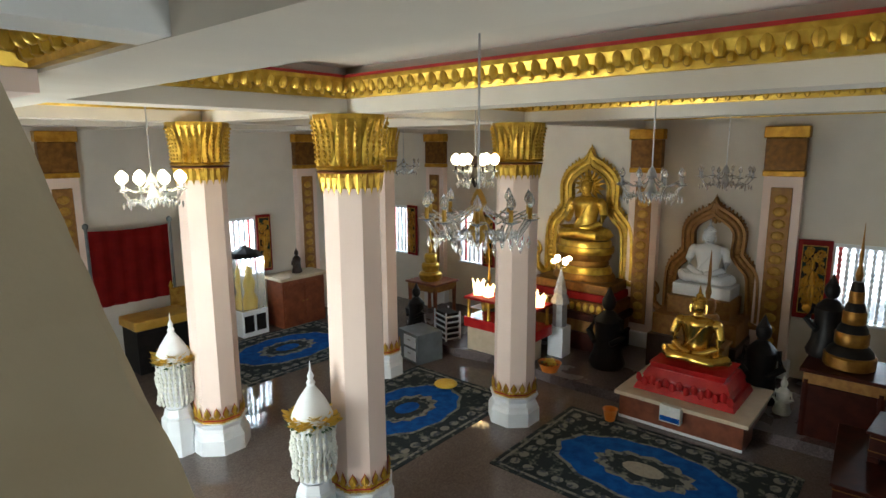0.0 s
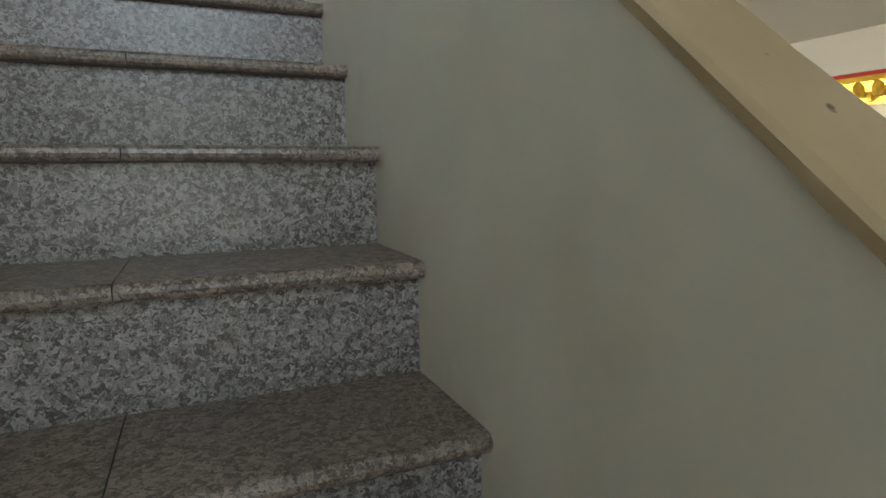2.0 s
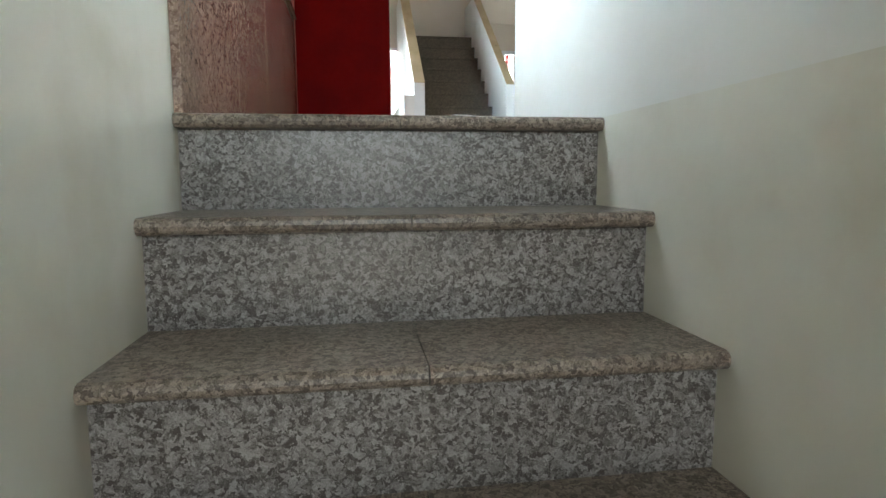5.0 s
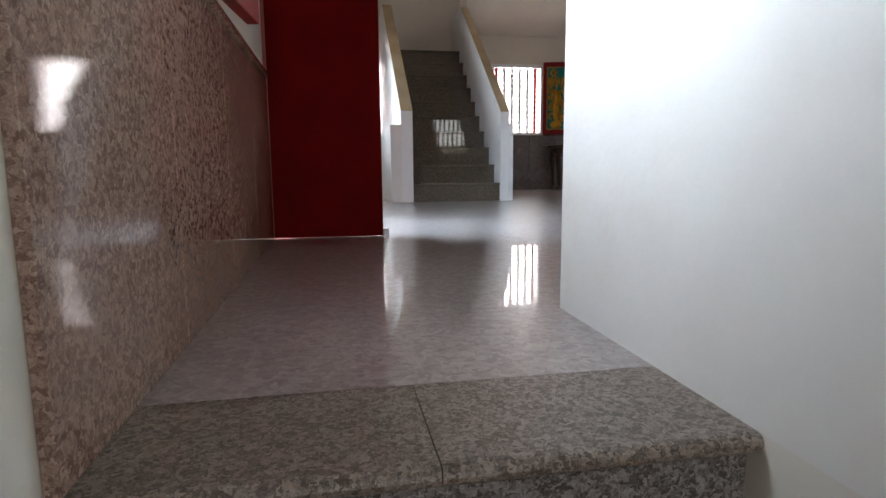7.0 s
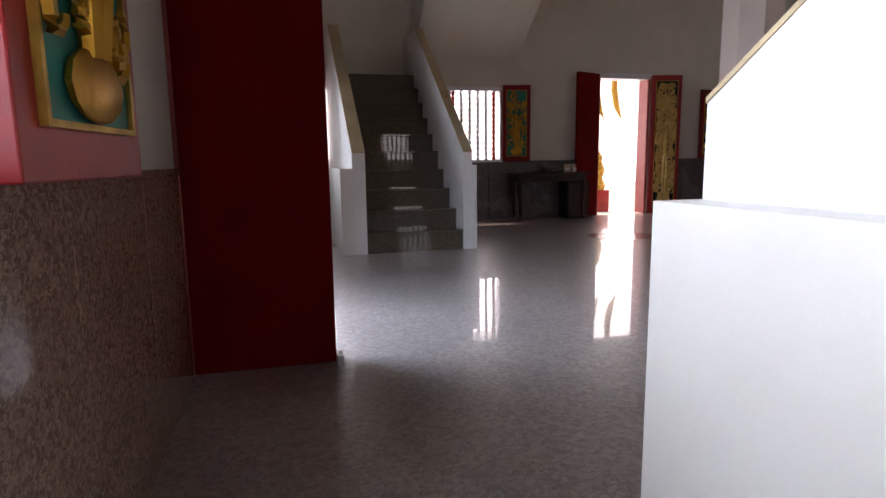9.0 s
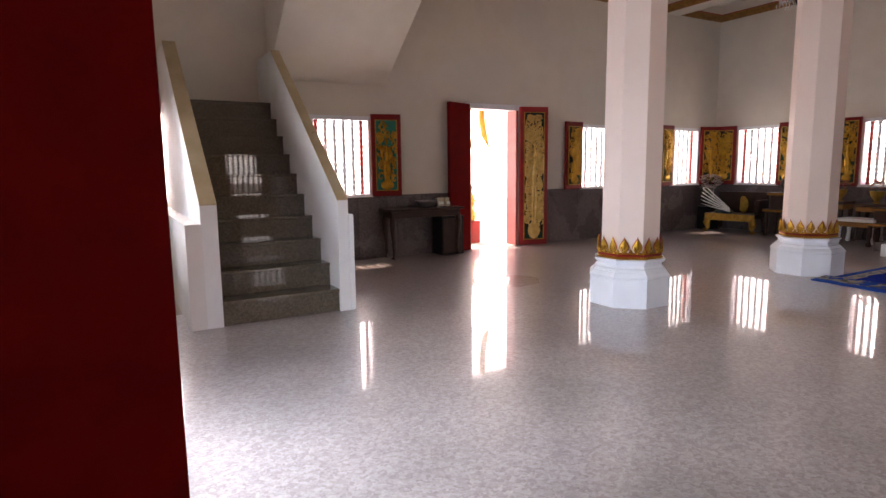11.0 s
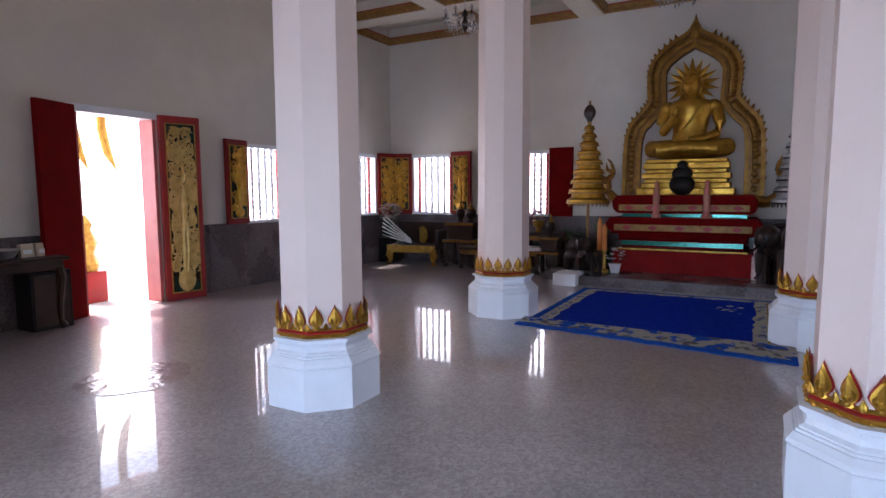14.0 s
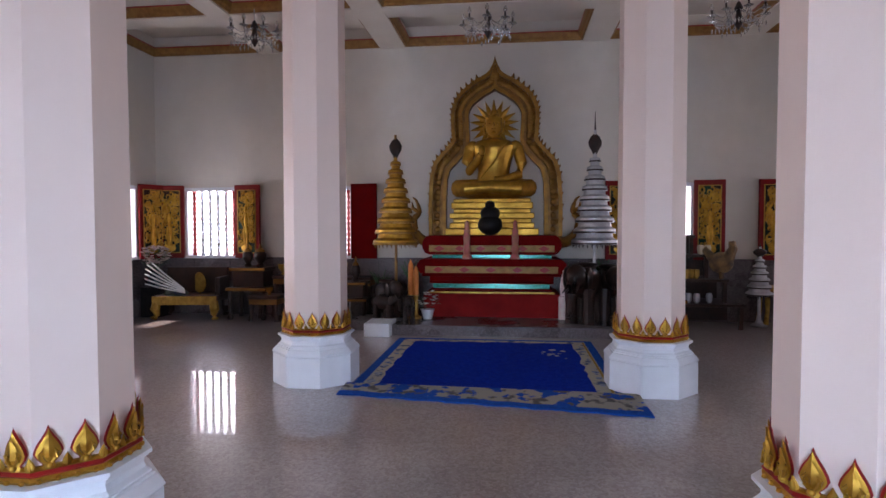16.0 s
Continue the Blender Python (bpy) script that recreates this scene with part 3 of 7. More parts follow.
cornice("cornice", (1.31, -0.19), (1.31, 0.75), (-1, 0), -0.645, 0.20, 0.11, M["goldyellow"], 0.115)
structure("ceiling_side", boxed(XW, 1.31, 1.6, YN, -0.3, -0.2), M["plaster"], "white ceiling of the lower hall")
for xa, xb in ((1.82, 4.10), (4.44, 7.05), (7.39, XE)):
    for ya, yb in ((YLS, 2.19), (2.53, 4.88), (5.22, 7.13), (7.47, YN)):
        coffer(xa, xb, ya, yb, -0.53, 0.17, 0.11, M["goldyellow"], 0.115)
coffer(XW, 1.31, 1.6, 4.6, -0.53, 0.17, 0.11, M["goldyellow"], 0.115)


# ---- octagonal columns
def flare(bm, prof, centre, z):
    return lathe(bm, [(r / math.cos(math.pi / 8), h + z) for r, h in prof], 8, centre, math.pi / 8)


def petal(bm, at, out, w, h, lean, d=0.02, halves=(0.27, 0.48, 0.47, 0.31, 0.14, 0)):
    """An upright lotus petal at a point; out: unit step away from the column."""
    s = Vector((-out.y, out.x, 0))
    rows = []
    n = len(halves) - 1
    for k in range(n + 1):
        f = k / n
        half = w * halves[k]
        c = Vector(at) + Vector((0, 0, h * f)) + out * (lean * f * f)
        rows.append([bm.verts.new(c - s * half), bm.verts.new(c + out * d * (1 - f * 0.8)), bm.verts.new(c + s * half), bm.verts.new(c - out * 0.006)] if k < n else [bm.verts.new(c)])
    for a, b in zip(rows, rows[1:]):
        for i in range(4):
            j = (i + 1) % 4
            bm.faces.new((a[i], a[j], b[j], b[i]) if len(b) == 4 else (a[i], a[j], b[0]))
    bm.faces.new(rows[0][::-1])


LEAF = (0.30, 0.20, 0.40, 0.50, 0.44, 0.33, 0.19, 0.07, 0)


def ring_points(apothem, per_side):
    """Places round an octagon with their outward steps."""
    out = []
    for k in range(8):
        a = k * math.pi / 4
        n, s = Vector((math.cos(a), math.sin(a), 0)), Vector((-math.sin(a), math.cos(a), 0))
        side = 2 * apothem * math.tan(math.pi / 8)
        for i in range(per_side):
            out.append((n * apothem + s * side * ((i + 0.5) / per_side - 0.5), n))
    return out


def crown(parent, centre, apothem, z, per_side, h, mat):
    part("band", flare(bmesh.new(), [(apothem + 0.012, 0), (apothem + 0.02, 0.012), (apothem + 0.012, 0.024)], centre, z), mat, parent, "gilded beaded band")
    part("red_band", flare(bmesh.new(), [(apothem + 0.013, 0.0245), (apothem + 0.022, 0.034), (apothem + 0.013, 0.044)], centre, z), M["red"], parent, "red painted band")
    part("band", flare(bmesh.new(), [(apothem + 0.011, 0.0445), (apothem + 0.017, 0.052), (apothem + 0.008, 0.060)], centre, z), mat, parent)
    wide = 0.054 * 3 / per_side
    for p, n in ring_points(apothem + 0.012, per_side):
        bm = bmesh.new()
        at = Vector((centre[0] + p.x, centre[1] + p.y, z + 0.050))
        side = Vector((-n.y, n.x, 0))
        petal(bm, at, n, wide, h, 0.012, 0.016, LEAF)
        petal(bm, at + n * 0.010 + Vector((0, 0, h * 0.30)), n, wide * 0.55, h * 0.52, 0.010, 0.014, LEAF)
        for q in (-1, 1):
            tube(bm, [at + n * 0.012 + side * (q * wide * a) + Vector((0, 0, h * b)) for a, b in ((0.10, 0.16), (0.26, 0.26), (0.33, 0.40), (0.20, 0.50))], [0.006, 0.008, 0.007, 0.003], 5)
        blob(bm, at + n * 0.012 + Vector((0, 0, h * 0.10)), (0.014, 0.014, 0.014), 8, 5)
        part("petal", bm, mat, parent, smooth=True)
        bm = bmesh.new()
        petal(bm, at - n * 0.007 - Vector((0, 0, 0.003)), n, wide * 1.16, h * 1.10, 0.012, 0.003, LEAF)
        part("petal_rim", bm, M["red"], parent)
    bm = bmesh.new()
    step = 2 * (apothem + 0.012) * math.tan(math.pi / 8) / per_side
    for p, n in ring_points(apothem + 0.012, per_side):
        for q in (-0.5, 0.5):
            c = Vector((centre[0] + p.x, centre[1] + p.y, z + 0.050)) + Vector((-n.y, n.x, 0)) * (q * step)
            petal(bm, c, n, step * 0.30, h * 0.34, 0.006, 0.014)
    for p, n in ring_points(apothem + 0.02, per_side * 2):
        blob(bm, (centre[0] + p.x, centre[1] + p.y, z + 0.01), (0.012, 0.012, 0.010), 6, 4)
    tagged(part("beads", bm, mat, parent, smooth=True), kind="stuff")


def column_upper(x, y):
    col = tagged(new("column"), "pale pink octagonal column with gilded petals on a white plinth", "column", kind="structure")
    part("plinth", flare(bmesh.new(), [(0.3534, 0), (0.3534, 0.258), (0.3478, 0.262)], (x, y), 0), M["white"], col, "white painted plinth")
    part("base", flare(bmesh.new(), [(0.3459, 0.262), (0.3459, 0.268), (0.3591, 0.270), (0.3591, 0.278), (0.3534, 0.290), (0.3307, 0.318), (0.3213, 0.320), (0.3213, 0.332), (0.31, 0.334), (0.31, 0.343), (0.2911, 0.356),
                                     (0.2835, 0.378), (0.2873, 0.398), (0.3005, 0.404), (0.3005, 0.414), (0.3137, 0.416), (0.3137, 0.432), (0.2835, 0.436)], (x, y), 0), M["white"], col, "moulded white base")
    crown(col, (x, y), 0.263, 0.436, 2, 0.15, M["gold"])
    part("shaft", flare(bmesh.new(), [(0.257, 0.44), (0.2476, 4.1)], (x, y), 0), M["pink"], col, "pale pink painted shaft")


for cx, cy in COLUMNS:
    column_upper(cx, cy)


# ==== windows and doors ====
def carving(seed, w, h, figure=True, density=1.0):
    """Gilded foliage in relief with a standing shape in the middle, on the plane y = 0, about x = 0 and from z = 0."""
    rnd = random.Random(seed)
    bm = bmesh.new()
    for k in range(int((40 * w * h / 0.3 + 14) * density)):
        cx, cz = rnd.uniform(-0.42, 0.42) * w, rnd.uniform(0.12, 0.97) * h
        if figure and abs(cx) < 0.13 * w and 0.15 < cz / h < 0.8:
            cx += math.copysign(0.2 * w, cx)
        r0, turns, dirn = rnd.uniform(0.05, 0.10) * w * 2, rnd.uniform(0.7, 1.4), rnd.choice((-1, 1))
        start = rnd.uniform(0, 6.28)
        pts = []
        for i in range(9):
            f = i / 8
            a, r = start + dirn * turns * 6.28 * f, r0 * (1 - 0.75 * f)
            pts.append((max(-0.47 * w, min(0.47 * w, cx + r * math.cos(a))), 0.010 + 0.014 * f, max(0.02 * h, min(0.98 * h, cz + r * 1.3 * math.sin(a)))))
        tube(bm, pts, [0.017 - 0.009 * i / 8 for i in range(9)], 5)
    if figure:
        blob(bm, (0, 0.012, 0.07 * h), (0.34 * w, 0.018, 0.07 * h), 10, 6)
        for sx in (-1, 1):
            tube(bm, [(sx * 0.05 * w, 0.014, 0.12 * h), (sx * 0.09 * w, 0.02, 0.28 * h), (sx * 0.05 * w, 0.022, 0.42 * h)], [0.02, 0.028, 0.03], 7)
            tube(bm, [(sx * 0.11 * w, 0.018, 0.62 * h), (sx * 0.25 * w, 0.02, 0.52 * h), (sx * 0.16 * w, 0.022, 0.42 * h)], [0.018, 0.016, 0.012], 7)
        blob(bm, (0, 0.016, 0.52 * h), (0.13 * w, 0.03, 0.13 * h), 10, 7)
        blob(bm, (0, 0.016, 0.70 * h), (0.075 * w, 0.028, 0.05 * h), 10, 7)
        lathe(bm, [(0.06 * w, 0.73 * h), (0.04 * w, 0.77 * h), (0.02 * w, 0.82 * h), (0.002, 0.88 * h)], 8, (0, 0.01))
    return bm


def leaf(name, parent, m, w, h, depth, seed, side, ground, plain=False, frame=None):
    """A shutter or door leaf, hinged at the origin of m, that reaches side * w along x; its carved face looks along +y."""
    frame = frame or M["shutter"]
    x0, x1 = sorted((0, side * w))
    body = part(name, boxed(x0, x1, 0, depth, 0, h, bevel=0.004), frame, parent, "red lacquered leaf with a gilded carved panel" if not plain else "plain dark red lacquered leaf")
    body.matrix_basis = m
    if not plain:
        b = 0.16 * w if w < 0.6 else 0.12
        b = min(b, 0.075)
        iw, ih = w - 2 * b, h - 2.6 * b
        cx = (x0 + x1) / 2
        g = part("panel", boxed(cx - iw / 2, cx + iw / 2, depth + 0.0005, depth + 0.004, 1.3 * b, 1.3 * b + ih), ground, body, "painted ground of the carving")
        bm = bmesh.new()
        for q in ((-iw / 2 - 0.012, -iw / 2, 0, ih), (iw / 2, iw / 2 + 0.012, 0, ih), (-iw / 2 - 0.012, iw / 2 + 0.012, -0.012, 0), (-iw / 2 - 0.012, iw / 2 + 0.012, ih, ih + 0.012)):
            box(bm, cx + q[0], cx + q[1], depth, depth + 0.014, 1.3 * b + q[2], 1.3 * b + q[3])
        part("gilt_edge", bm, M["goldpaint"], body)
        c = part("carving", carving(seed, iw, ih, True, 0.7 if ground is M["green"] else 2.0 if h > 1.5 else 1.25), M["goldsunlit"] if h > 1.5 else M["gold"], body, "gilded carved foliage and standing figure", smooth=True)
        c.location = (cx, depth + 0.004, 1.3 * b)
    return body


def baluster(w=0.032):
    """A turned window bar."""
    prof = [(w, 0), (w, 0.04), (w * 0.75, 0.05)]
    n = 11
    for k in range(n):
        z = 0.06 + 0.96 * k / n
        prof += [(w * 0.66, z), (w * 0.95, z + 0.018), (w * 1.0, z + 0.034), (w * 0.95, z + 0.050), (w * 0.66, z + 0.068)]
    prof += [(w * 0.75, 1.03), (w, 1.04), (w, 1.08)]
    return prof


BAR = bmesh.new()
lathe(BAR, [(r, z) for r, z in baluster()], 10)
BAR_MESH = bpy.data.meshes.new("baluster")
BAR.to_mesh(BAR_MESH)
BAR.free()
BAR_MESH.materials.append(M["white"])
for _p in BAR_MESH.polygons:
    _p.use_smooth = True
M["redbar"] = material("red painted bar", (0.5, 0.05, 0.04), 0.45, colour2=(0.4, 0.035, 0.03), scale=8)
BAR_RED = BAR_MESH.copy()
BAR_RED.materials[0] = M["redbar"]


def window(name, m, width, left, right, bars=6, z0=None, z1=None, redends=True, leaves=None, sill=0.045):
    """A barred window; m puts x along the wall, y into the room. left, right: (angle, ground, plain) of the shutters or None."""
    z0, z1 = SILL if z0 is None else z0, HEAD if z1 is None else z1
    w = tagged(new(name), "window with white turned bars and open carved shutters", "window", kind="structure")
    w.matrix_world = m
    h = z1 - z0
    bm = bmesh.new()
    for a in (-1, 1):
        box(bm, min(a * width / 2, a * (width / 2 - 0.03)), max(a * width / 2, a * (width / 2 - 0.03)), -0.16, 0.012, z0, z1)
    box(bm, -width / 2 - 0.02, width / 2 + 0.02, -0.16, 0.016, z1 - 0.035, z1 + 0.02)
    part("window_frame", bm, M["white"], w)
    part("window_sill", boxed(-width / 2 - 0.02, width / 2 + 0.02, -T, sill, z0 - 0.03, z0 + 0.012, bevel=min(0.006, sill)), M["white"], w)
    for k in range(bars):
        x = -width / 2 + 0.03 + (width - 0.06) * (k + 0.5) / bars
        b = new("baluster", BAR_RED if redends and k in (0, bars - 1) else BAR_MESH)
        b.parent = w
        b.location = (x, -0.10, z0 + 0.01)
        b.scale = (1, 1, (h - 0.045) / 1.08)
    seed = sum(ord(c) for c in name)
    leaves = leaves or (width / 2, width / 2)
    for side, spec, lw in ((-1, left, leaves[0]), (1, right, leaves[1])):
        if spec:
            angle, ground, plain = spec
            leaf("shutter", w, Matrix.Translation((side * width / 2, 0.03, z0 - 0.02)) @ pose(0, 0, 0, 0, 0, side * angle), lw, h + 0.07, 0.045, seed + side, side, ground, plain, M["darkred"] if plain else (M["red"] if name == "window_9" else None))
    return w


GR, DK = M["green"], M["ground_dark"]


def on_north(a, b):
    return pose((a + b) / 2, YN, 0, 0, 0, 180)


def on_east(a, b):
    return pose(XE, (a + b) / 2, 0, 0, 0, 90)


def on_south(a, b):
    return pose((a + b) / 2, YS, 0)


def on_west(a, b):
    return pose(XW, (a + b) / 2, 0, 0, 0, -90)


window("window_1", on_north(*WN[0]), 0.47, (80, DK, True), (80, DK, True), 3, leaves=(0.30, 0.42))
window("window_2", on_north(*WN[1]), 0.85, (14, GR, False), None, 6)
window("window_3", on_north(*WN[2]), 0.84, (10, DK, False), (6, DK, False), 6)
window("window_4", on_north(*WN[3]), 0.84, (24, DK, False), (8, DK, False), 6)
window("window_5", on_east(*WE[0]), 0.87, (8, DK, False), (20, DK, False), 6)
window("window_6", on_east(*WE[1]), 0.52, (4, DK, True), (8, DK, False), 4, leaves=(0.41, 0.32))
window("window_7", on_east(*WE[2]), 0.84, (8, DK, False), (8, DK, False), 6)
window("window_8", on_east(*WE[3]), 0.84, (8, DK, False), (8, DK, False), 6)
window("window_9", on_west(*WW[0]), 0.84, (6, GR, False), (6, GR, False), 6, leaves=(0.50, 0.50), sill=0.004)
window("window_16", on_south(*WS[0]), 0.85, (8, DK, False), (8, DK, False), 6, 0.72, 1.74)
window("window_17", on_south(*WS[1]), 0.84, (8, DK, False), (8, DK, False), 6)
window("window_18", on_south(*WS[2]), 0.84, (8, DK, False), (8, DK, False), 6)
window("window_10", on_west(*WW[1]), 0.85, (10, DK, False), (70, DK, False), 6)


def doorway(name, m, width, left, right, leaf_w):
    d = tagged(new(name), "double door with red leaves standing open and gilded carving", "door", kind="structure")
    d.matrix_world = m
    bm = bmesh.new()
    for a in (-1, 1):
        box(bm, *sorted((a * (width / 2 - 0.002), a * (width / 2 - 0.045))), -T + 0.01, 0.02, 0.001, DOOR_H - 0.021)
    part("door_frame", bm, M["redpale"], d, "pale red painted door frame")
    part("lintel", boxed(-width / 2 - 0.07, width / 2 + 0.07, -T, 0.025, DOOR_H - 0.02, DOOR_H + 0.065, bevel=0.006), M["white"], d, "white lintel")
    for side, spec in ((-1, left), (1, right)):
        angle, plain = spec
        # red tones carry the light: brighter on carved leaves, darker on shaded plain ones
        leaf("door_leaf", d, Matrix.Translation((side * (width / 2 + 0.02), 0.021, 0.006)) @ pose(0, 0, 0, 0, 0, side * angle), leaf_w, DOOR_H + 0.034, 0.055, 40 + side, side, M["ground_dark"], plain, M["red"] if not plain else M["darkred"])
    return d


M["redpale"] = material("faded red paint", (0.55, 0.16, 0.14), 0.5, colour2=(0.48, 0.12, 0.11), scale=6)
doorway("door_1", on_north(*DOOR_N), DOOR_N[1] - DOOR_N[0], (14, False), (20, True), 0.49)
doorway("door_2", on_west(*DOOR_W), DOOR_W[1] - DOOR_W[0], (10, False), (89, True), 0.615)
doorway("door_3", on_south(*DOOR_N), DOOR_N[1] - DOOR_N[0], (14, False), (14, False), 0.49)
latch = tagged(part("door_stop", boxed(0.185, 0.215, 3.19, 3.26, 0.0, 0.05, bevel=0.004), M["silver"]), "small steel stop on the floor at the red door", "door stop")

# ---- outside: the terrace and what shows through the doorway
structure("terrace", boxed(-9, 20, YN + T, 22, -0.3, -0.03), M["ground"], "bright concrete terrace outside the hall")
structure("terrace_west", boxed(-9, XW - T, -12, YN + T, -0.3, -0.03), M["ground"], "bright concrete terrace outside the hall")
structure("terrace_east", boxed(XE + T, 20, -12, YN + T, -0.3, -0.03), M["ground"], "bright concrete terrace outside the hall")
structure("ground", boxed(-400, 400, -400, 400, ZL - 0.6, ZL - 0.35), M["ground"], "pale sandy ground round the temple")
# backdrop slabs glow by themselves to stand in for blown-out daylight outside
glow = bpy.data.materials.new("self-lit backdrop white")
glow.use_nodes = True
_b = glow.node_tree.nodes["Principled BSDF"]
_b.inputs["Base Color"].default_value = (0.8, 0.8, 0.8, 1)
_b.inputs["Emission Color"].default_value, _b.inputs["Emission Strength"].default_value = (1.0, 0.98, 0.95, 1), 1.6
structure("backdrop", boxed(-40, 60, 60.0, 60.3, -4.0, 26.0), glow, "self-lit backdrop for the overexposed outdoors")
structure("backdrop_east", boxed(70.0, 70.3, -40, 60, -4.0, 26.0), glow, "self-lit backdrop for the overexposed outdoors")
orn = thing("gable_ornament", "gilded hanging finials under the porch eave", "ornament")
for dx in (0.0, 0.36):
    bm = bmesh.new()
    tube(bm, [(5.50 + dx, 10.15, 2.55), (5.49 + dx, 10.15, 2.15), (5.55 + dx, 10.15, 1.85), (5.66 + dx, 10.15, 1.62)], [0.05, 0.06, 0.055, 0.006], 10)
    part("finial", bm, M["goldpaint"], orn)
part("bracket", boxed(5.35, 6.2, YN + T, 10.2, 2.55, 2.66, bevel=0.01), M["redpale"], orn)
naga = thing("guardian_pedestal", "small gilded figure on a red pedestal outside the door", "pedestal")
part("pedestal", boxed(5.42, 5.72, 10.0, 10.3, -0.03, 0.36, bevel=0.01), M["red"], naga)
bm = bmesh.new()
lathe(bm, [(0.11, 0.36), (0.13, 0.45), (0.08, 0.58), (0.12, 0.72), (0.06, 0.88), (0.08, 0.95), (0.01, 1.06)], 10, (5.57, 10.15))
part("figure", bm, M["goldpaint"], naga)


# ==== things of the upper hall ====
def cluster(bm, rnd, centre, spread, n, r0, r1, segs=6):
    for _ in range(n):
        v = Vector((rnd.gauss(0, 1), rnd.gauss(0, 1), rnd.gauss(0, 1))).normalized() * rnd.uniform(0.4, 1)
        r = rnd.uniform(r0, r1)
        blob(bm, (centre[0] + v.x * spread[0], centre[1] + v.y * spread[1], centre[2] + v.z * spread[2]), (r, r, r * 0.8), segs, 4)


def flower_mass(parent, centre, spread, seed, petal_mat, n=40, size=1.0):
    rnd = random.Random(seed)
    bm = bmesh.new()
    for _ in range(n):
        v = Vector((rnd.gauss(0, 1), rnd.gauss(0, 1), rnd.gauss(0, 1))).normalized() * rnd.uniform(0.55, 1)
        c = Vector((centre[0] + v.x * spread[0], centre[1] + v.y * spread[1], centre[2] + v.z * spread[2]))
        r = rnd.uniform(0.022, 0.04) * size
        for k in range(6):
            a = k * math.pi / 3 + rnd.random()
            t = Vector((math.cos(a), math.sin(a), rnd.uniform(0.2, 0.7))) * r
            s = Vector((-math.sin(a), math.cos(a), 0)) * r * 0.5
            p0, p1, p2, p3 = (bm.verts.new(c + q) for q in (Vector(), t * 0.6 - s, t * 1.2, t * 0.6 + s))
            bm.faces.new((p0, p1, p2, p3))
    part("blossoms", bm, petal_mat, parent)
    bm = bmesh.new()
    for _ in range(n):
        v = Vector((rnd.gauss(0, 1), rnd.gauss(0, 1), rnd.gauss(0, 0.8))).normalized()
        c = Vector((centre[0] + v.x * spread[0] * 0.8, centre[1] + v.y * spread[1] * 0.8, centre[2] - spread[2] * 0.3 + v.z * spread[2] * 0.8))
        t = Vector((v.x, v.y, rnd.uniform(-0.4, 0.6))).normalized() * rnd.uniform(0.04, 0.08)
        s = t.cross(Vector((0, 0, 1))).normalized() * 0.016
        bm.faces.new([bm.verts.new(c + q) for q in (Vector(), t * 0.5 - s, t, t * 0.5 + s)])
    part("leaves", bm, M["leafgreen"], parent)


M["leafgreen"] = material("dark green leaf", (0.035, 0.09, 0.03), 0.5, colour2=(0.05, 0.12, 0.04), scale=20)
M["pinkwhite"] = material("pale pink cloth petals", (0.72, 0.52, 0.50), 0.8, colour2=(0.75, 0.66, 0.6), scale=20)
M["whitepetal"] = material("white petals", (0.75, 0.75, 0.7), 0.8, colour2=(0.65, 0.66, 0.6), scale=20)
M["yellowpetal"] = material("yellow petals", (0.7, 0.45, 0.04), 0.8, colour2=(0.75, 0.55, 0.1), scale=20)
M["porcelain"] = material("dark glazed porcelain", (0.02, 0.03, 0.035), 0.15, colour2=(0.10, 0.16, 0.17), scale=7, spread=(0.5, 0.6))
M["orange"] = material("orange wax", (0.7, 0.22, 0.03), 0.45, colour2=(0.6, 0.17, 0.02), scale=8)
M["pinkwax"] = material("pink painted candlestick", (0.55, 0.14, 0.13), 0.4, colour2=(0.45, 0.2, 0.12), scale=12)
M["paper"] = material("cream paper", (0.62, 0.52, 0.38), 0.8, colour2=(0.55, 0.45, 0.32), scale=8)
M["darkfig"] = material("dark patinated bronze", (0.034, 0.014, 0.009), 0.35, 0.0, colour2=(0.014, 0.008, 0.006), scale=10, bump=0.3, spec=0.3)
M["glass"] = bpy.data.materials.new("cut glass")
M["glass"].use_nodes = True
_g = M["glass"].node_tree.nodes["Principled BSDF"]
_g.inputs["Transmission Weight"].default_value, _g.inputs["Roughness"].default_value, _g.inputs["IOR"].default_value = 0.85, 0.08, 1.5
_g.inputs["Base Color"].default_value = (0.92, 0.93, 0.93, 1)

# side table by the north wall
def side_table():
    t = thing("side_table", "dark red-brown wooden side table with curved legs against the wall", "table")
    x0, x1, y0, y1, h = 3.40, 4.62, 8.76, 9.15, 0.72
    part("tabletop", boxed(x0, x1, y0, y1, h - 0.035, h, bevel=0.012), M["wood"], t)
    part("apron", boxed(x0 + 0.05, x1 - 0.05, y0 + 0.04, y1 - 0.03, h - 0.13, h - 0.036, bevel=0.008), M["wood"], t)
    for x in (x0 + 0.08, x1 - 0.08):
        for y in (y0 + 0.07, y1 - 0.06):
            bm = bmesh.new()
            sx = -1 if x < 4 else 1
            tube(bm, [(x, y, h - 0.1), (x + sx * 0.02, y - 0.01, 0.5), (x - sx * 0.005, y, 0.25), (x - sx * 0.01, y, 0.08), (x + sx * 0.02, y - 0.01, 0.015)], [0.045, 0.042, 0.027, 0.024, 0.034], 8)
            part("leg", bm, M["wood"], t)


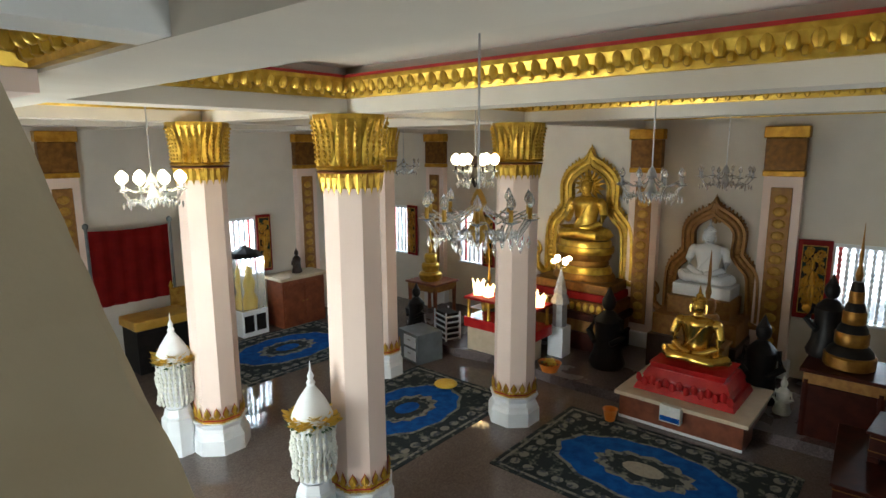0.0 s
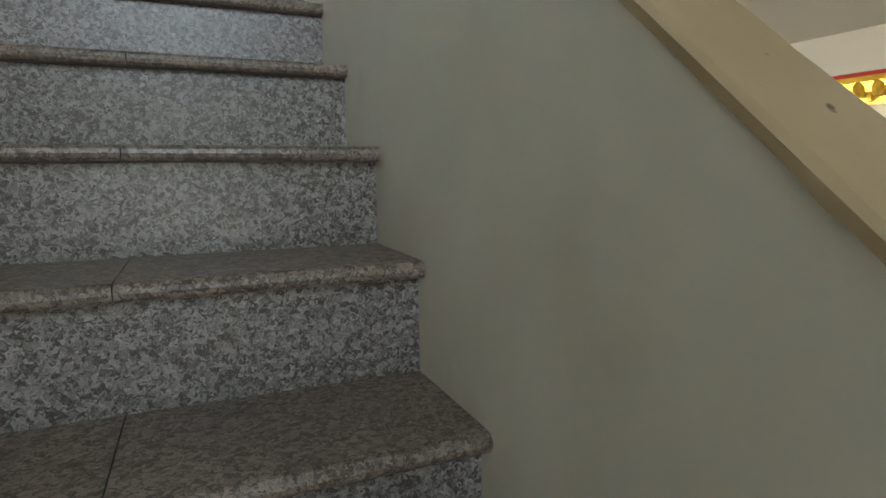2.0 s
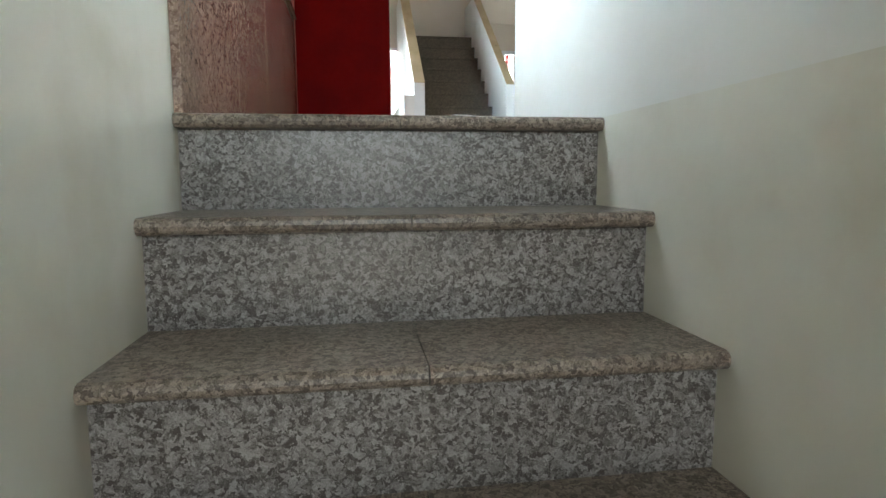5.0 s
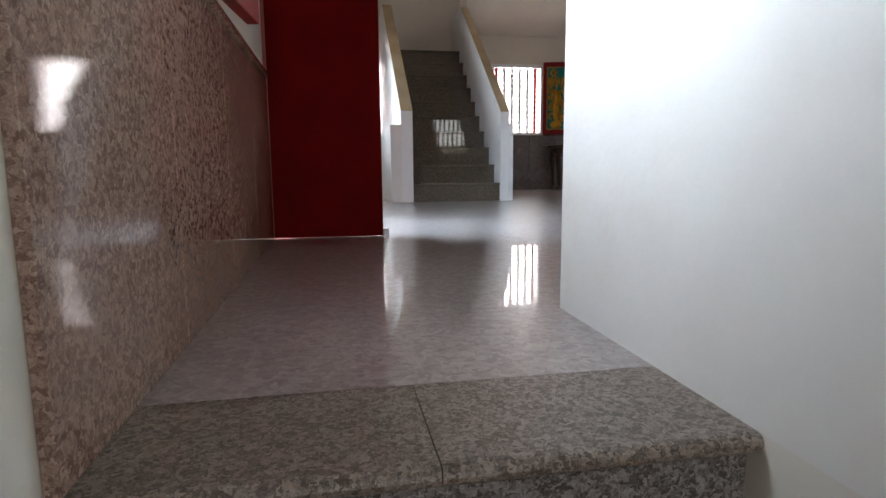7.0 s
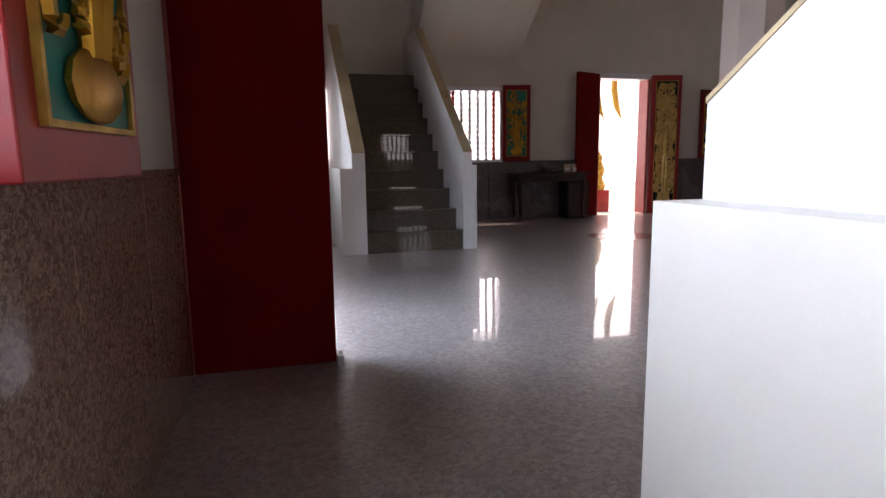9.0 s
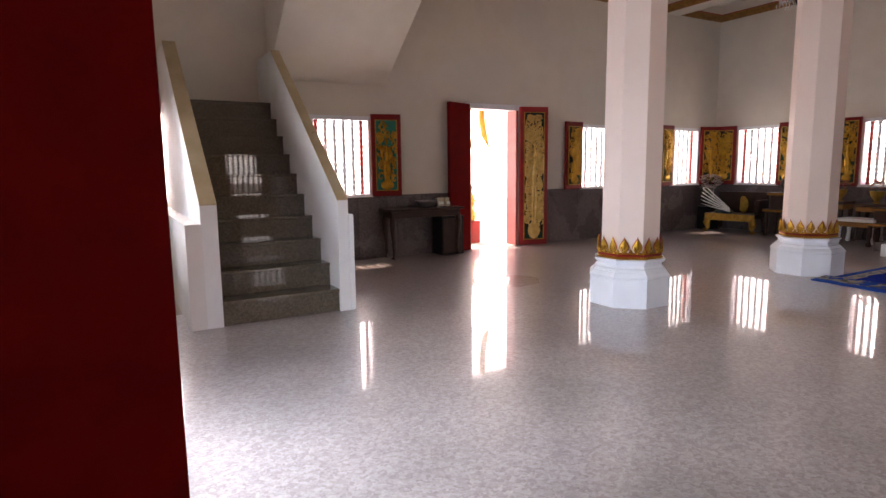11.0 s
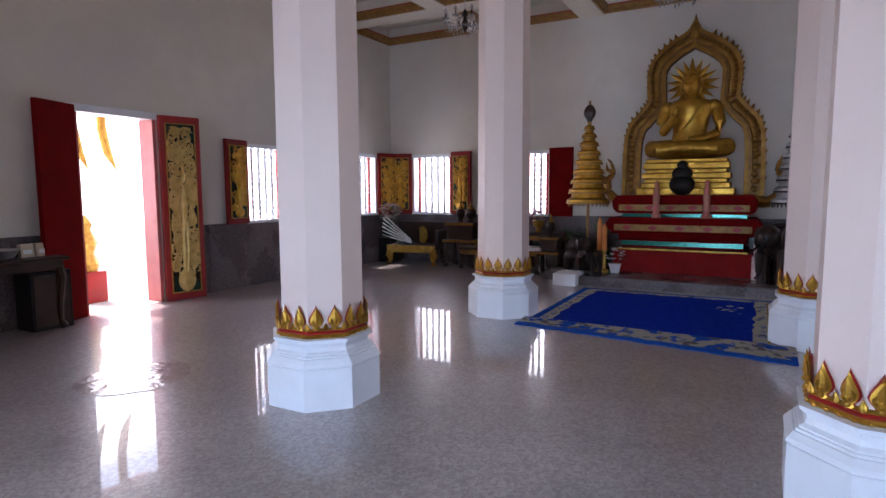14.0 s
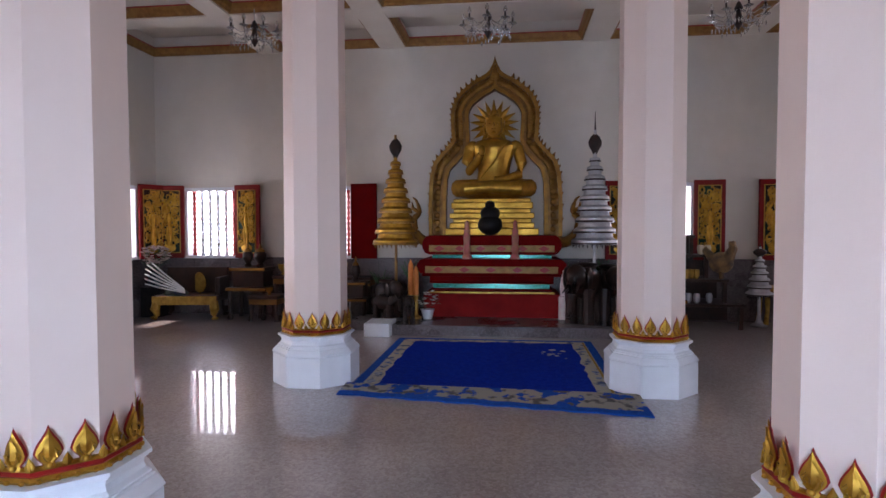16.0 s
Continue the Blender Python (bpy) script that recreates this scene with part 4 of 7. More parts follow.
side_table()
bowl = thing("basket", "grey woven basket on the side table", "basket", at=pose(4.10, 8.98, 0.72))
part("bowl", lathe(bmesh.new(), [(0.08, 0), (0.12, 0.02), (0.17, 0.09), (0.175, 0.095), (0.165, 0.09), (0.11, 0.03)], 18), M["silver"], bowl, smooth=True)
for k, (x, h, w) in enumerate(((4.34, 0.13, 0.12), (4.48, 0.13, 0.12))):
    ob = thing("paper_packet", "cream paper packet standing on the side table", "packet", group="packets on the side table", at=pose(x, 9.0, 0.72, -8, 0, 4))
    part("wrapper", boxed(-w / 2, w / 2, -0.03, 0.03, 0, h, bevel=0.004), M["paper"], ob)
    part("label", boxed(-w / 2 + 0.02, w / 2 - 0.02, -0.034, -0.0305, 0.03, 0.07), M["white"], ob, "pale blank label")
box1 = thing("black_box", "black speaker-like box on the floor under the table", "box")
part("body", boxed(4.28, 4.66, 8.85, 9.15, 0, 0.58, bevel=0.01), M["black"], box1)
part("grille", boxed(4.31, 4.63, 8.842, 8.849, 0.04, 0.54), M["wood"], box1)

# wet patch on the floor before the north door
bm = bmesh.new()
PX, PY = 3.9, 6.72
ring = []
for k in range(40):
    a = 2 * math.pi * k / 40
    ring.append(bm.verts.new((PX + 0.40 * math.cos(a) * (1 + 0.18 * noise.noise((2 * math.cos(a), 2 * math.sin(a), 3))), PY + 0.34 * math.sin(a) * (1 + 0.25 * noise.noise((2 * math.cos(a), 2 * math.sin(a), 8))), 0.004)))
bm.faces.new(ring)
M["water"] = material("water film over stone", (0.50, 0.44, 0.42), 0.015, colour2=(0.40, 0.34, 0.32), scale=60, bump=1.0, bump_scale=10, detail=2)
tagged(part("water_patch", bm, M["water"]), "thin rippled film of water on the floor", "water", kind="structure")

# blue carpet between the inner columns, its near edge folded over
carpet = thing("carpet", "deep blue carpet with cream floral border, near edge folded over", "carpet")
CX0, CX1, CY0, CY1 = 6.80, 9.22, 2.55, 4.86
part("field", boxed(CX0 + 0.1, CX1, CY0, CY1, 0.001, 0.010), M["bluerim"], carpet, "blue rim")
part("border", boxed(CX0 + 0.12, CX1 - 0.09, CY0 + 0.09, CY1 - 0.09, 0.0105, 0.0135), M["carpetborder"], carpet, "cream border with faded leaf scrolls")
part("gold_line", boxed(CX0 + 0.12, CX1 - 0.12, CY0 + 0.10, CY0 + 0.12, 0.014, 0.0155), M["goldpile"], carpet, "ochre woven line")
bm = bmesh.new()
rnd = random.Random(11)
fx0, fx1, fy0, fy1 = CX0 + 0.2, CX1 - 0.21, CY0 + 0.24, CY1 - 0.22
pts = []
for (ax, ay), (bx, by) in (((fx0, fy0), (fx1, fy0)), ((fx1, fy0), (fx1, fy1)), ((fx1, fy1), (fx0, fy1)), ((fx0, fy1), (fx0, fy0))):
    for k in range(16):
        f = k / 16
        pts.append((ax + (bx - ax) * f + rnd.uniform(-0.02, 0.02), ay + (by - ay) * f + rnd.uniform(-0.02, 0.02)))
vs = [bm.verts.new((x, y, 0.0165)) for x, y in pts]
bm.faces.new(vs)
part("centre", bm, M["blue"], carpet, "deep blue plain centre")
bm = bmesh.new()
for k in range(46):
    e = rnd.choice((0, 1, 2, 3))
    f = rnd.random()
    c = ((fx0 + (fx1 - fx0) * f, fy1 + 0.07), (fx0 + (fx1 - fx0) * f, fy0 - 0.08), (fx1 + 0.06, fy0 + (fy1 - fy0) * f), (fx1 - 0.3 - 0.5 * f, fy0 + 0.25 + rnd.uniform(-0.12, 0.12)))[e]
    a = rnd.uniform(0, 3.14)
    lathe(bm, [(rnd.uniform(0.02, 0.055), 0.0155 if e != 3 else 0.017), (0.012, 0.018 if e != 3 else 0.0185)], 6, c, a, (1, rnd.uniform(0.4, 1)))
tagged(part("scrolls", bm, M["blueslate"], carpet, "slate blue and white woven flowers"), kind="stuff")
fold = bmesh.new()
n = 26
lo, hi = [], []
for k in range(n + 1):
    y = CY0 - 0.08 + (CY1 - CY0 + 0.12) * k / n
    skew = -0.36 * (1 - k / n)
    lo.append((CX0 + 0.03 + skew * 0.9 + 0.012 * math.sin(k * 1.9), y))
    hi.append((CX0 + 0.23 + skew * 0.25, y))
va = [fold.verts.new((x, y, 0.014)) for x, y in lo]
vb = [fold.verts.new((x, y, 0.030)) for x, y in hi]
vc = [fold.verts.new((x + 0.02, y, 0.011)) for x, y in hi]
vd = [fold.verts.new((x - 0.004, y, 0.001)) for x, y in lo]
for k in range(n):
    for a, b in ((va, vb), (vb, vc), (vc, vd), (vd, va)):
        fold.faces.new((a[k], a[k + 1], b[k + 1], b[k]))
part("fold", fold, M["foldpile"], carpet, "folded back edge with pale scrolls", smooth=True)
strip = bmesh.new()
ra = [strip.verts.new((x - 0.085, y, 0.002)) for x, y in lo]
rb = [strip.verts.new((x - 0.080, y, 0.012)) for x, y in lo]
rc = [strip.verts.new((x + 0.01, y, 0.017)) for x, y in lo]
for k in range(n):
    for a, b in ((ra, rb), (rb, rc)):
        strip.faces.new((a[k], a[k + 1], b[k + 1], b[k]))
part("fold_rim", strip, M["bluerim"], carpet, "bright blue edge of the fold", smooth=True)

# platform before the shrine
structure("platform", boxed(9.42, XE, 2.0, 5.0, 0.001, 0.135, bevel=0.006), M["dado"], "low dark stone step before the shrine")
structure("platform_side", boxed(9.73, XE, 5.003, 5.62, 0.001, 0.135, bevel=0.006), M["dado"], "low dark stone step beside the shrine")
structure("platform_end", boxed(9.27, 9.72, 5.003, 5.33, 0.001, 0.17, bevel=0.006), M["white"], "white painted end block of the step")

SY = 3.77                                # middle of the shrine


def tiered(name, parent, layers, mat, label=""):
    """Stepped slabs: (front x, half width, z0, z1)."""
    for fx, hw, z0, z1 in layers:
        part(name, boxed(fx, XE - 0.02, SY - hw, SY + hw, z0 + 0.0005, z1, bevel=0.012), mat, parent, label)


shrine = thing("shrine_base", "tiered red, gold and green shrine base with painted diamonds", "shrine", at=pose(0, 0, 0))
part("red_front", boxed(10.15, XE - 0.02, SY - 0.93, SY + 0.93, 0.136, 0.46, bevel=0.006), M["redmatt"], shrine, "plain red front")
tiered("step", shrine, [(10.12, 0.86, 0.461, 0.50), (10.17, 0.82, 0.50, 0.53), (10.14, 0.85, 0.60, 0.63), (10.16, 0.85, 0.63, 0.70), (10.10, 0.95, 0.70, 0.73)], M["darkred"], "dark red mouldings")
part("green_band", boxed(10.19, XE - 0.03, SY - 0.80, SY + 0.80, 0.531, 0.599), M["greenglass"], shrine, "green glass mosaic band")
part("gold_line", boxed(10.118, 10.121, SY - 0.86, SY + 0.86, 0.468, 0.495), M["goldpaint"], shrine)
def boat_tier(fx, hw, z0, z1, label):
    """A tier whose ends curve up like a boat's."""
    h = z1 - z0
    side = [(0.90, 0), (0.955, 0.10), (0.99, 0.30), (1.0, 0.52), (0.985, 0.74), (0.95, 0.92), (0.92, 1.0)]
    prof = [(SY + hw * a, z0 + h * b) for a, b in side] + [(SY - hw * a, z0 + h * b) for a, b in side[::-1]]
    bm = bmesh.new()
    prism(bm, prof, fx, XE - 0.02, "x")
    part("tier", bm, M["darkred"], shrine, label)


boat_tier(10.09, 1.02, 0.731, 0.94, "dark red tier with curved ends")
part("green_band", boxed(10.30, XE - 0.03, SY - 0.83, SY + 0.83, 0.941, 0.995), M["greenglass"], shrine, "green glass mosaic band")
boat_tier(10.20, 0.96, 0.996, 1.26, "dark red lotus tier with curved ends")
for z, fx, hw, n in ((0.795, 10.089, 0.90, 5), (1.08, 10.199, 0.86, 6)):
    part("gold_panel", boxed(fx - 0.004, fx - 0.0005, SY - hw, SY + hw, z - 0.045, z + 0.045), M["goldbrown"], shrine, "gold band")
    for k in range(n):
        y = SY - hw + 2 * hw * (k + 0.5) / n
        bm = bmesh.new()
        prism(bm, [(y - 0.075, z), (y, z + 0.04), (y + 0.075, z), (y, z - 0.04)], fx - 0.010, fx - 0.0045, "x")
        part("diamond", bm, M["red"], shrine, "red diamond on the gold band")
tiered("pedestal", shrine, [(10.42, 0.66, 1.261, 1.36), (10.46, 0.60, 1.36, 1.44), (10.50, 0.56, 1.44, 1.50), (10.47, 0.60, 1.50, 1.58), (10.52, 0.55, 1.58, 1.64), (10.48, 0.58, 1.64, 1.73), (10.50, 0.55, 1.73, 1.785)], M["gold"], "gilded stepped throne")


def seated_buddha(name, label, m, size, mat, rays=True, arm_up=True):
    """A seated statue, one mesh; faces -x, its base at the origin, about 1.4 high at size 1."""
    bm = bmesh.new()
    blob(bm, (0.02, 0, 0.10), (0.30, 0.58, 0.115), 22, 10)
    for s in (-1, 1):
        tube(bm, [(0.05, s * 0.20, 0.15), (-0.10, s * 0.48, 0.14), (-0.24, s * 0.35, 0.12), (-0.27, -s * 0.02, 0.13 + 0.03 * (s > 0)), (-0.22, -s * 0.25, 0.17)], [0.13, 0.12, 0.10, 0.075, 0.05], 10)
    lathe(bm, [(0.26, 0.13), (0.235, 0.25), (0.215, 0.38), (0.245, 0.52), (0.29, 0.66), (0.30, 0.72), (0.24, 0.79), (0.10, 0.83), (0.085, 0.88)], 20, (0.03, 0), 0, (0.66, 1.0))
    for s in (-1, 1):
        blob(bm, (0.03, s * 0.29, 0.70), (0.10, 0.10, 0.10), 12, 8)
        if s > 0 and arm_up:
            tube(bm, [(0.03, s * 0.32, 0.70), (0.0, s * 0.37, 0.50), (-0.07, s * 0.33, 0.38), (-0.20, s * 0.21, 0.50), (-0.25, s * 0.16, 0.58)], [0.085, 0.075, 0.066, 0.055, 0.045], 10)
            blob(bm, (-0.27, s * 0.15, 0.63), (0.03, 0.045, 0.07), 10, 7)
        else:
            tube(bm, [(0.03, s * 0.32, 0.70), (0.0, s * 0.38, 0.48), (-0.06, s * 0.34, 0.32), (-0.20, s * 0.16, 0.25), (-0.24, s * 0.02, 0.24)], [0.085, 0.075, 0.066, 0.055, 0.045], 10)
    blob(bm, (-0.01, 0, 1.00), (0.125, 0.115, 0.155), 18, 12)
    for s in (-1, 1):
        blob(bm, (0.01, s * 0.118, 0.975), (0.025, 0.014, 0.075), 8, 6)
    blob(bm, (-0.132, 0, 0.985), (0.02, 0.016, 0.035), 8, 6)
    blob(bm, (0.01, 0, 1.075), (0.125, 0.12, 0.09), 16, 8)
    blob(bm, (0.02, 0, 1.165), (0.065, 0.065, 0.06), 12, 7)
    lathe(bm, [(0.03, 1.20), (0.022, 1.27), (0.003, 1.36)], 8, (0.02, 0))
    # robe hem from the left shoulder, fingers over the shin
    tube(bm, [(-0.10, -0.20, 0.775), (-0.185, -0.12, 0.66), (-0.185, -0.02, 0.50), (-0.165, 0.10, 0.36), (-0.16, 0.17, 0.27)], [0.006, 0.009, 0.009, 0.009, 0.006], 6)
    for k in range(4):
        tube(bm, [(-0.26, -0.10 + 0.03 * k, 0.22), (-0.31, -0.11 + 0.03 * k, 0.17), (-0.315, -0.11 + 0.03 * k, 0.11)], [0.016, 0.015, 0.009], 6)
    # brow, eyelids, lips and chin
    for s in (-1, 1):
        tube(bm, [(-0.124, s * 0.012, 1.022), (-0.122, s * 0.045, 1.036), (-0.098, s * 0.082, 1.022)], [0.006, 0.008, 0.004], 5)
        blob(bm, (-0.115, s * 0.045, 1.000), (0.014, 0.026, 0.010), 8, 5)
        tube(bm, [(0.0, s * 0.125, 1.03), (0.0, s * 0.132, 0.95), (-0.005, s * 0.122, 0.885)], [0.012, 0.018, 0.016], 6)
    blob(bm, (-0.122, 0, 0.935), (0.014, 0.034, 0.010), 8, 5)
    blob(bm, (-0.108, 0, 0.885), (0.022, 0.032, 0.022), 8, 5)
    rnd = random.Random(2)
    for k in range(60):
        a, e = rnd.uniform(0, 6.28), rnd.uniform(0.15, 1.5)
        blob(bm, (0.01 + 0.128 * math.cos(a) * math.cos(e), 0.123 * math.sin(a) * math.cos(e), 1.08 + 0.09 * math.sin(e)), (0.016, 0.016, 0.014), 5, 4)
    if rays:
        tube(bm, [(0.10, 0, 1.03), (0.135, 0, 1.03)], [0.15, 0.15], 24)
        for k in range(15):
            a = math.pi * (-0.30 + 1.60 * k / 14)
            c, s = math.cos(a), math.sin(a)
            base = [bm.verts.new((0.12, 0.15 * c - w * s, 1.03 + 0.15 * s + w * c)) for w in (-0.048, 0.048)] + [bm.verts.new((0.09, 0.15 * c, 1.03 + 0.15 * s))]
            tip = bm.verts.new((0.12, 0.355 * c, 1.03 + 0.355 * s))
            for i in range(3):
                bm.faces.new((base[i], base[(i + 1) % 3], tip))
            bm.faces.new(base[::-1])
    ob = part(name, bm, mat, None, smooth=True)
    tagged(ob, label, "statue")
    ob.matrix_world = m @ Matrix.Diagonal((size, size, size, 1))
    return ob


seated_buddha("seated_statue", "gilded seated statue with pointed halo on a tiered throne", pose(10.70, SY - 0.02, 1.79), 1.06, M["gold"])


def smooth_line(ctrl, n):
    """Points on a smooth curve through the control points."""
    out = []
    c = [Vector(p) for p in ctrl]
    c = [2 * c[0] - c[1]] + c + [2 * c[-1] - c[-2]]
    for i in range(1, len(c) - 2):
        for k in range(n):
            t = k / n
            out.append(0.5 * ((2 * c[i]) + (c[i + 1] - c[i - 1]) * t + (2 * c[i - 1] - 5 * c[i] + 4 * c[i + 1] - c[i + 2]) * t * t + (3 * c[i] - c[i - 1] - 3 * c[i + 1] + c[i + 2]) * t ** 3))
    return out + [c[-2]]


def arch_frame(name, label, x, yc, z0, size, mat, ground=None):
    """A stepped, pointed arch that stands on a wall and looks along -x; about 2 wide and 2.5 high at size 1."""
    arch = thing(name, label, "arch frame")
    half = smooth_line([(0.97, 0.0), (0.97, 0.5), (0.95, 0.88)], 5)[:-1] + smooth_line([(0.95, 0.88), (0.88, 1.10), (0.72, 1.28), (0.62, 1.40)], 5)[:-1] \
        + smooth_line([(0.62, 1.40), (0.635, 1.62), (0.63, 1.86), (0.52, 2.08), (0.30, 2.26), (0.10, 2.38), (0.0, 2.55)], 6)
    outer = [(p.x, p.y) for p in half]
    inner = []
    for i, p in enumerate(half):
        d = half[min(i + 1, len(half) - 1)] - half[max(i - 1, 0)]
        nrm = Vector((-d.y, d.x)).normalized() * 0.26
        inner.append((max(0.0, p.x + nrm.x), p.y + nrm.y - (0.08 if p.x < 0.12 else 0)))
    for s in (1, -1):
        for dep, wa, wb, nm in ((0.10, 0.0, 1.0, "band"), (0.15, 0.0, 0.22, "outer_rib"), (0.14, 0.80, 1.0, "inner_rib")):
            bm = bmesh.new()
            rows = []
            for (ox, oz), (ix, iz) in zip(outer, inner):
                a = (ox + (ix - ox) * wa, oz + (iz - oz) * wa)
                b = (ox + (ix - ox) * wb, oz + (iz - oz) * wb)
                rows.append([bm.verts.new((x - q, yc + s * size * c[0], z0 + size * c[1])) for c, q in ((a, 0.0), (a, dep), (b, dep), (b, 0.0))])
            for a, b in zip(rows, rows[1:]):
                for i in range(4):
                    j = (i + 1) % 4
                    bm.faces.new((a[i], a[j], b[j], b[i]))
            bm.faces.new(rows[0][::-1]), bm.faces.new(rows[-1])
            part(nm, bm, ground if nm == "band" and ground else mat, arch)
        bm = bmesh.new()
        for i in range(1, len(outer) - 2):
            (ox, oz), (ix, iz) = outer[i], inner[i]
            blob(bm, (x - 0.115, yc + s * size * (ox * 0.5 + ix * 0.5), z0 + size * (oz * 0.5 + iz * 0.5)), (0.025, 0.045, 0.045), 7, 5)
            if i % 2 == 0 and oz < 2.3:
                d = Vector(outer[i + 1]) - Vector(outer[i - 1])
                nrm = Vector((d.y, -d.x)).normalized()
                p0 = Vector(outer[i])
                tube(bm, [(x - 0.08, yc + s * size * (p0 + nrm * q + Vector((0, e))).x, z0 + size * (p0 + nrm * q + Vector((0, e))).y) for q, e in ((-0.11, 0), (-0.03, 0.02), (0.022, 0.06))], [0.045, 0.04, 0.006], 6)
        tagged(part("flame_leaves", bm, mat, arch, "gilded bosses and flame leaves", smooth=True), kind="stuff")
        bm = bmesh.new()
        pts = smooth_line([(0.80, -0.05), (1.02, -0.08), (1.18, 0.06), (1.20, 0.25), (1.12, 0.36), (1.16, 0.52), (1.22, 0.58)], 4)
        tube(bm, [(x - 0.07, yc + s * size * p.x, z0 + size * p.y) for p in pts], [0.095 - 0.09 * i / len(pts) for i in range(len(pts))], 8)
        for q in range(4):
            pp = pts[4 + q * 4]
            tube(bm, [(x - 0.07, yc + s * size * pp.x, z0 + size * pp.y), (x - 0.07, yc + s * size * (pp.x + 0.10), z0 + size * (pp.y + 0.06)), (x - 0.07, yc + s * size * (pp.x + 0.11), z0 + size * (pp.y + 0.16))], [0.04, 0.03, 0.004], 6)
        part("naga_tail", bm, mat, arch, "curled gilded serpent tail", smooth=True)
    bm = bmesh.new()
    lathe(bm, [(0.05, 2.38), (0.075, 2.44), (0.04, 2.50), (0.02, 2.55), (0.003, 2.62)], 10)
    fin = part("finial", bm, mat, arch)
    fin.matrix_basis = Matrix.Translation((x - 0.07, yc, z0)) @ Matrix.Diagonal((size, size, size, 1))
    return arch


arch_frame("arch_frame", "gilded stepped arch with flame leaves round the statue", XE - 0.002, SY - 0.03, 1.24, 1.02, M["goldarch"], M["goldbrown2"])


def tiered_umbrella(name, label, at, height, rad, tiers, mat, trim, top):
    u = thing(name, label, "tiered umbrella", at=pose(*at))
    part("pole", lathe(bmesh.new(), [(0.10, 0), (0.11, 0.02), (0.05, 0.05), (0.03, 0.10), (0.022, 0.2), (0.018, height)], 10), M["goldbrown"] if mat is M["gold"] else M["silver"], u)
    z0 = height * 0.39
    span = height * 0.87 - z0
    for k in range(tiers):
        f = k / tiers
        r = rad * (1 - f) ** 0.92 + 0.035
        rn = rad * (1 - (k + 1) / tiers) ** 0.92 + 0.030
        z, h = z0 + span * (1 - (1 - f) ** 1.12), span / tiers * 1.12 * (1 - f) ** 0.12
        part("tier", lathe(bmesh.new(), [(r, z), (r * 0.985, z + h * 0.40), (r * 0.93, z + h * 0.47), (rn * 0.90, z + h * 0.62), (rn * 0.86, z + h * 0.98), (0.01, z + h * 0.985)], 20), mat, u, smooth=True)
        part("valance", lathe(bmesh.new(), [(r + 0.004, z + h * 0.03), (r + 0.007, z + h * 0.16), (r + 0.003, z + h * 0.2)], 20), trim, u)
    bm = bmesh.new()
    for k in range(28):
        a = 2 * math.pi * k / 28
        tube(bm, [(rad * 1.03 * math.cos(a), rad * 1.03 * math.sin(a), z0), (rad * 1.03 * math.cos(a), rad * 1.03 * math.sin(a), z0 - 0.045)], [0.008, 0.003], 4)
    tagged(part("fringe", bm, trim, u), kind="stuff")
    part("finial", lathe(bmesh.new(), [(0.02, height * 0.86), (0.03, height * 0.875), (0.045, height * 0.89), (0.085, height * 0.915), (0.092, height * 0.94), (0.06, height * 0.965), (0.02, height * 0.98), (0.012, height), (0.002, height * top)], 14, squash=(0.5, 1)), M["darkfig"], u, smooth=True)
    return u


tiered_umbrella("tiered_umbrella", "tall gilded nine-tiered umbrella on a pole", (10.35, 5.13, 0.136), 2.55, 0.29, 9, M["gold"], M["goldbrown"], 1.0)
tiered_umbrella("tiered_umbrella", "tall silver nine-tiered umbrella on a pole", (10.35, 2.36, 0.136), 2.56, 0.28, 9, M["silver"], M["darkfig"], 1.10)


def elephant(at, size, turn):
    """A standing carved elephant, one mesh."""
    bm = bmesh.new()
    blob(bm, (0, 0, 0.62), (0.44, 0.25, 0.27), 16, 10)
    blob(bm, (-0.46, 0, 0.74), (0.20, 0.17, 0.20), 14, 9)
    for sx in (-0.27, 0.27):
        for sy in (-0.14, 0.14):
            tube(bm, [(sx, sy, 0.55), (sx, sy, 0.25), (sx, sy, 0.0)], [0.11, 0.085, 0.095], 9)
    tube(bm, [(-0.60, 0, 0.72), (-0.72, 0, 0.50), (-0.72, 0, 0.24), (-0.80, 0, 0.14)], [0.09, 0.07, 0.05, 0.035], 9)
    for s in (-1, 1):
        blob(bm, (-0.38, s * 0.19, 0.72), (0.13, 0.03, 0.17), 10, 7)
        tube(bm, [(-0.60, s * 0.08, 0.62), (-0.78, s * 0.10, 0.52)], [0.025, 0.006], 6)
    tube(bm, [(0.43, 0, 0.68), (0.50, 0, 0.40)], [0.025, 0.012], 5)
    blob(bm, (0.02, 0, 0.90), (0.20, 0.20, 0.05), 12, 6)
    ob = tagged(part("elephant_figure", bm, M["darkfig"], smooth=True), "dark carved wooden elephant on the stone step", "statue", "elephants beside the shrine")
    ob.matrix_world = pose(*at, 0, 0, turn) @ Matrix.Diagonal((size, size, size, 1))
    return ob


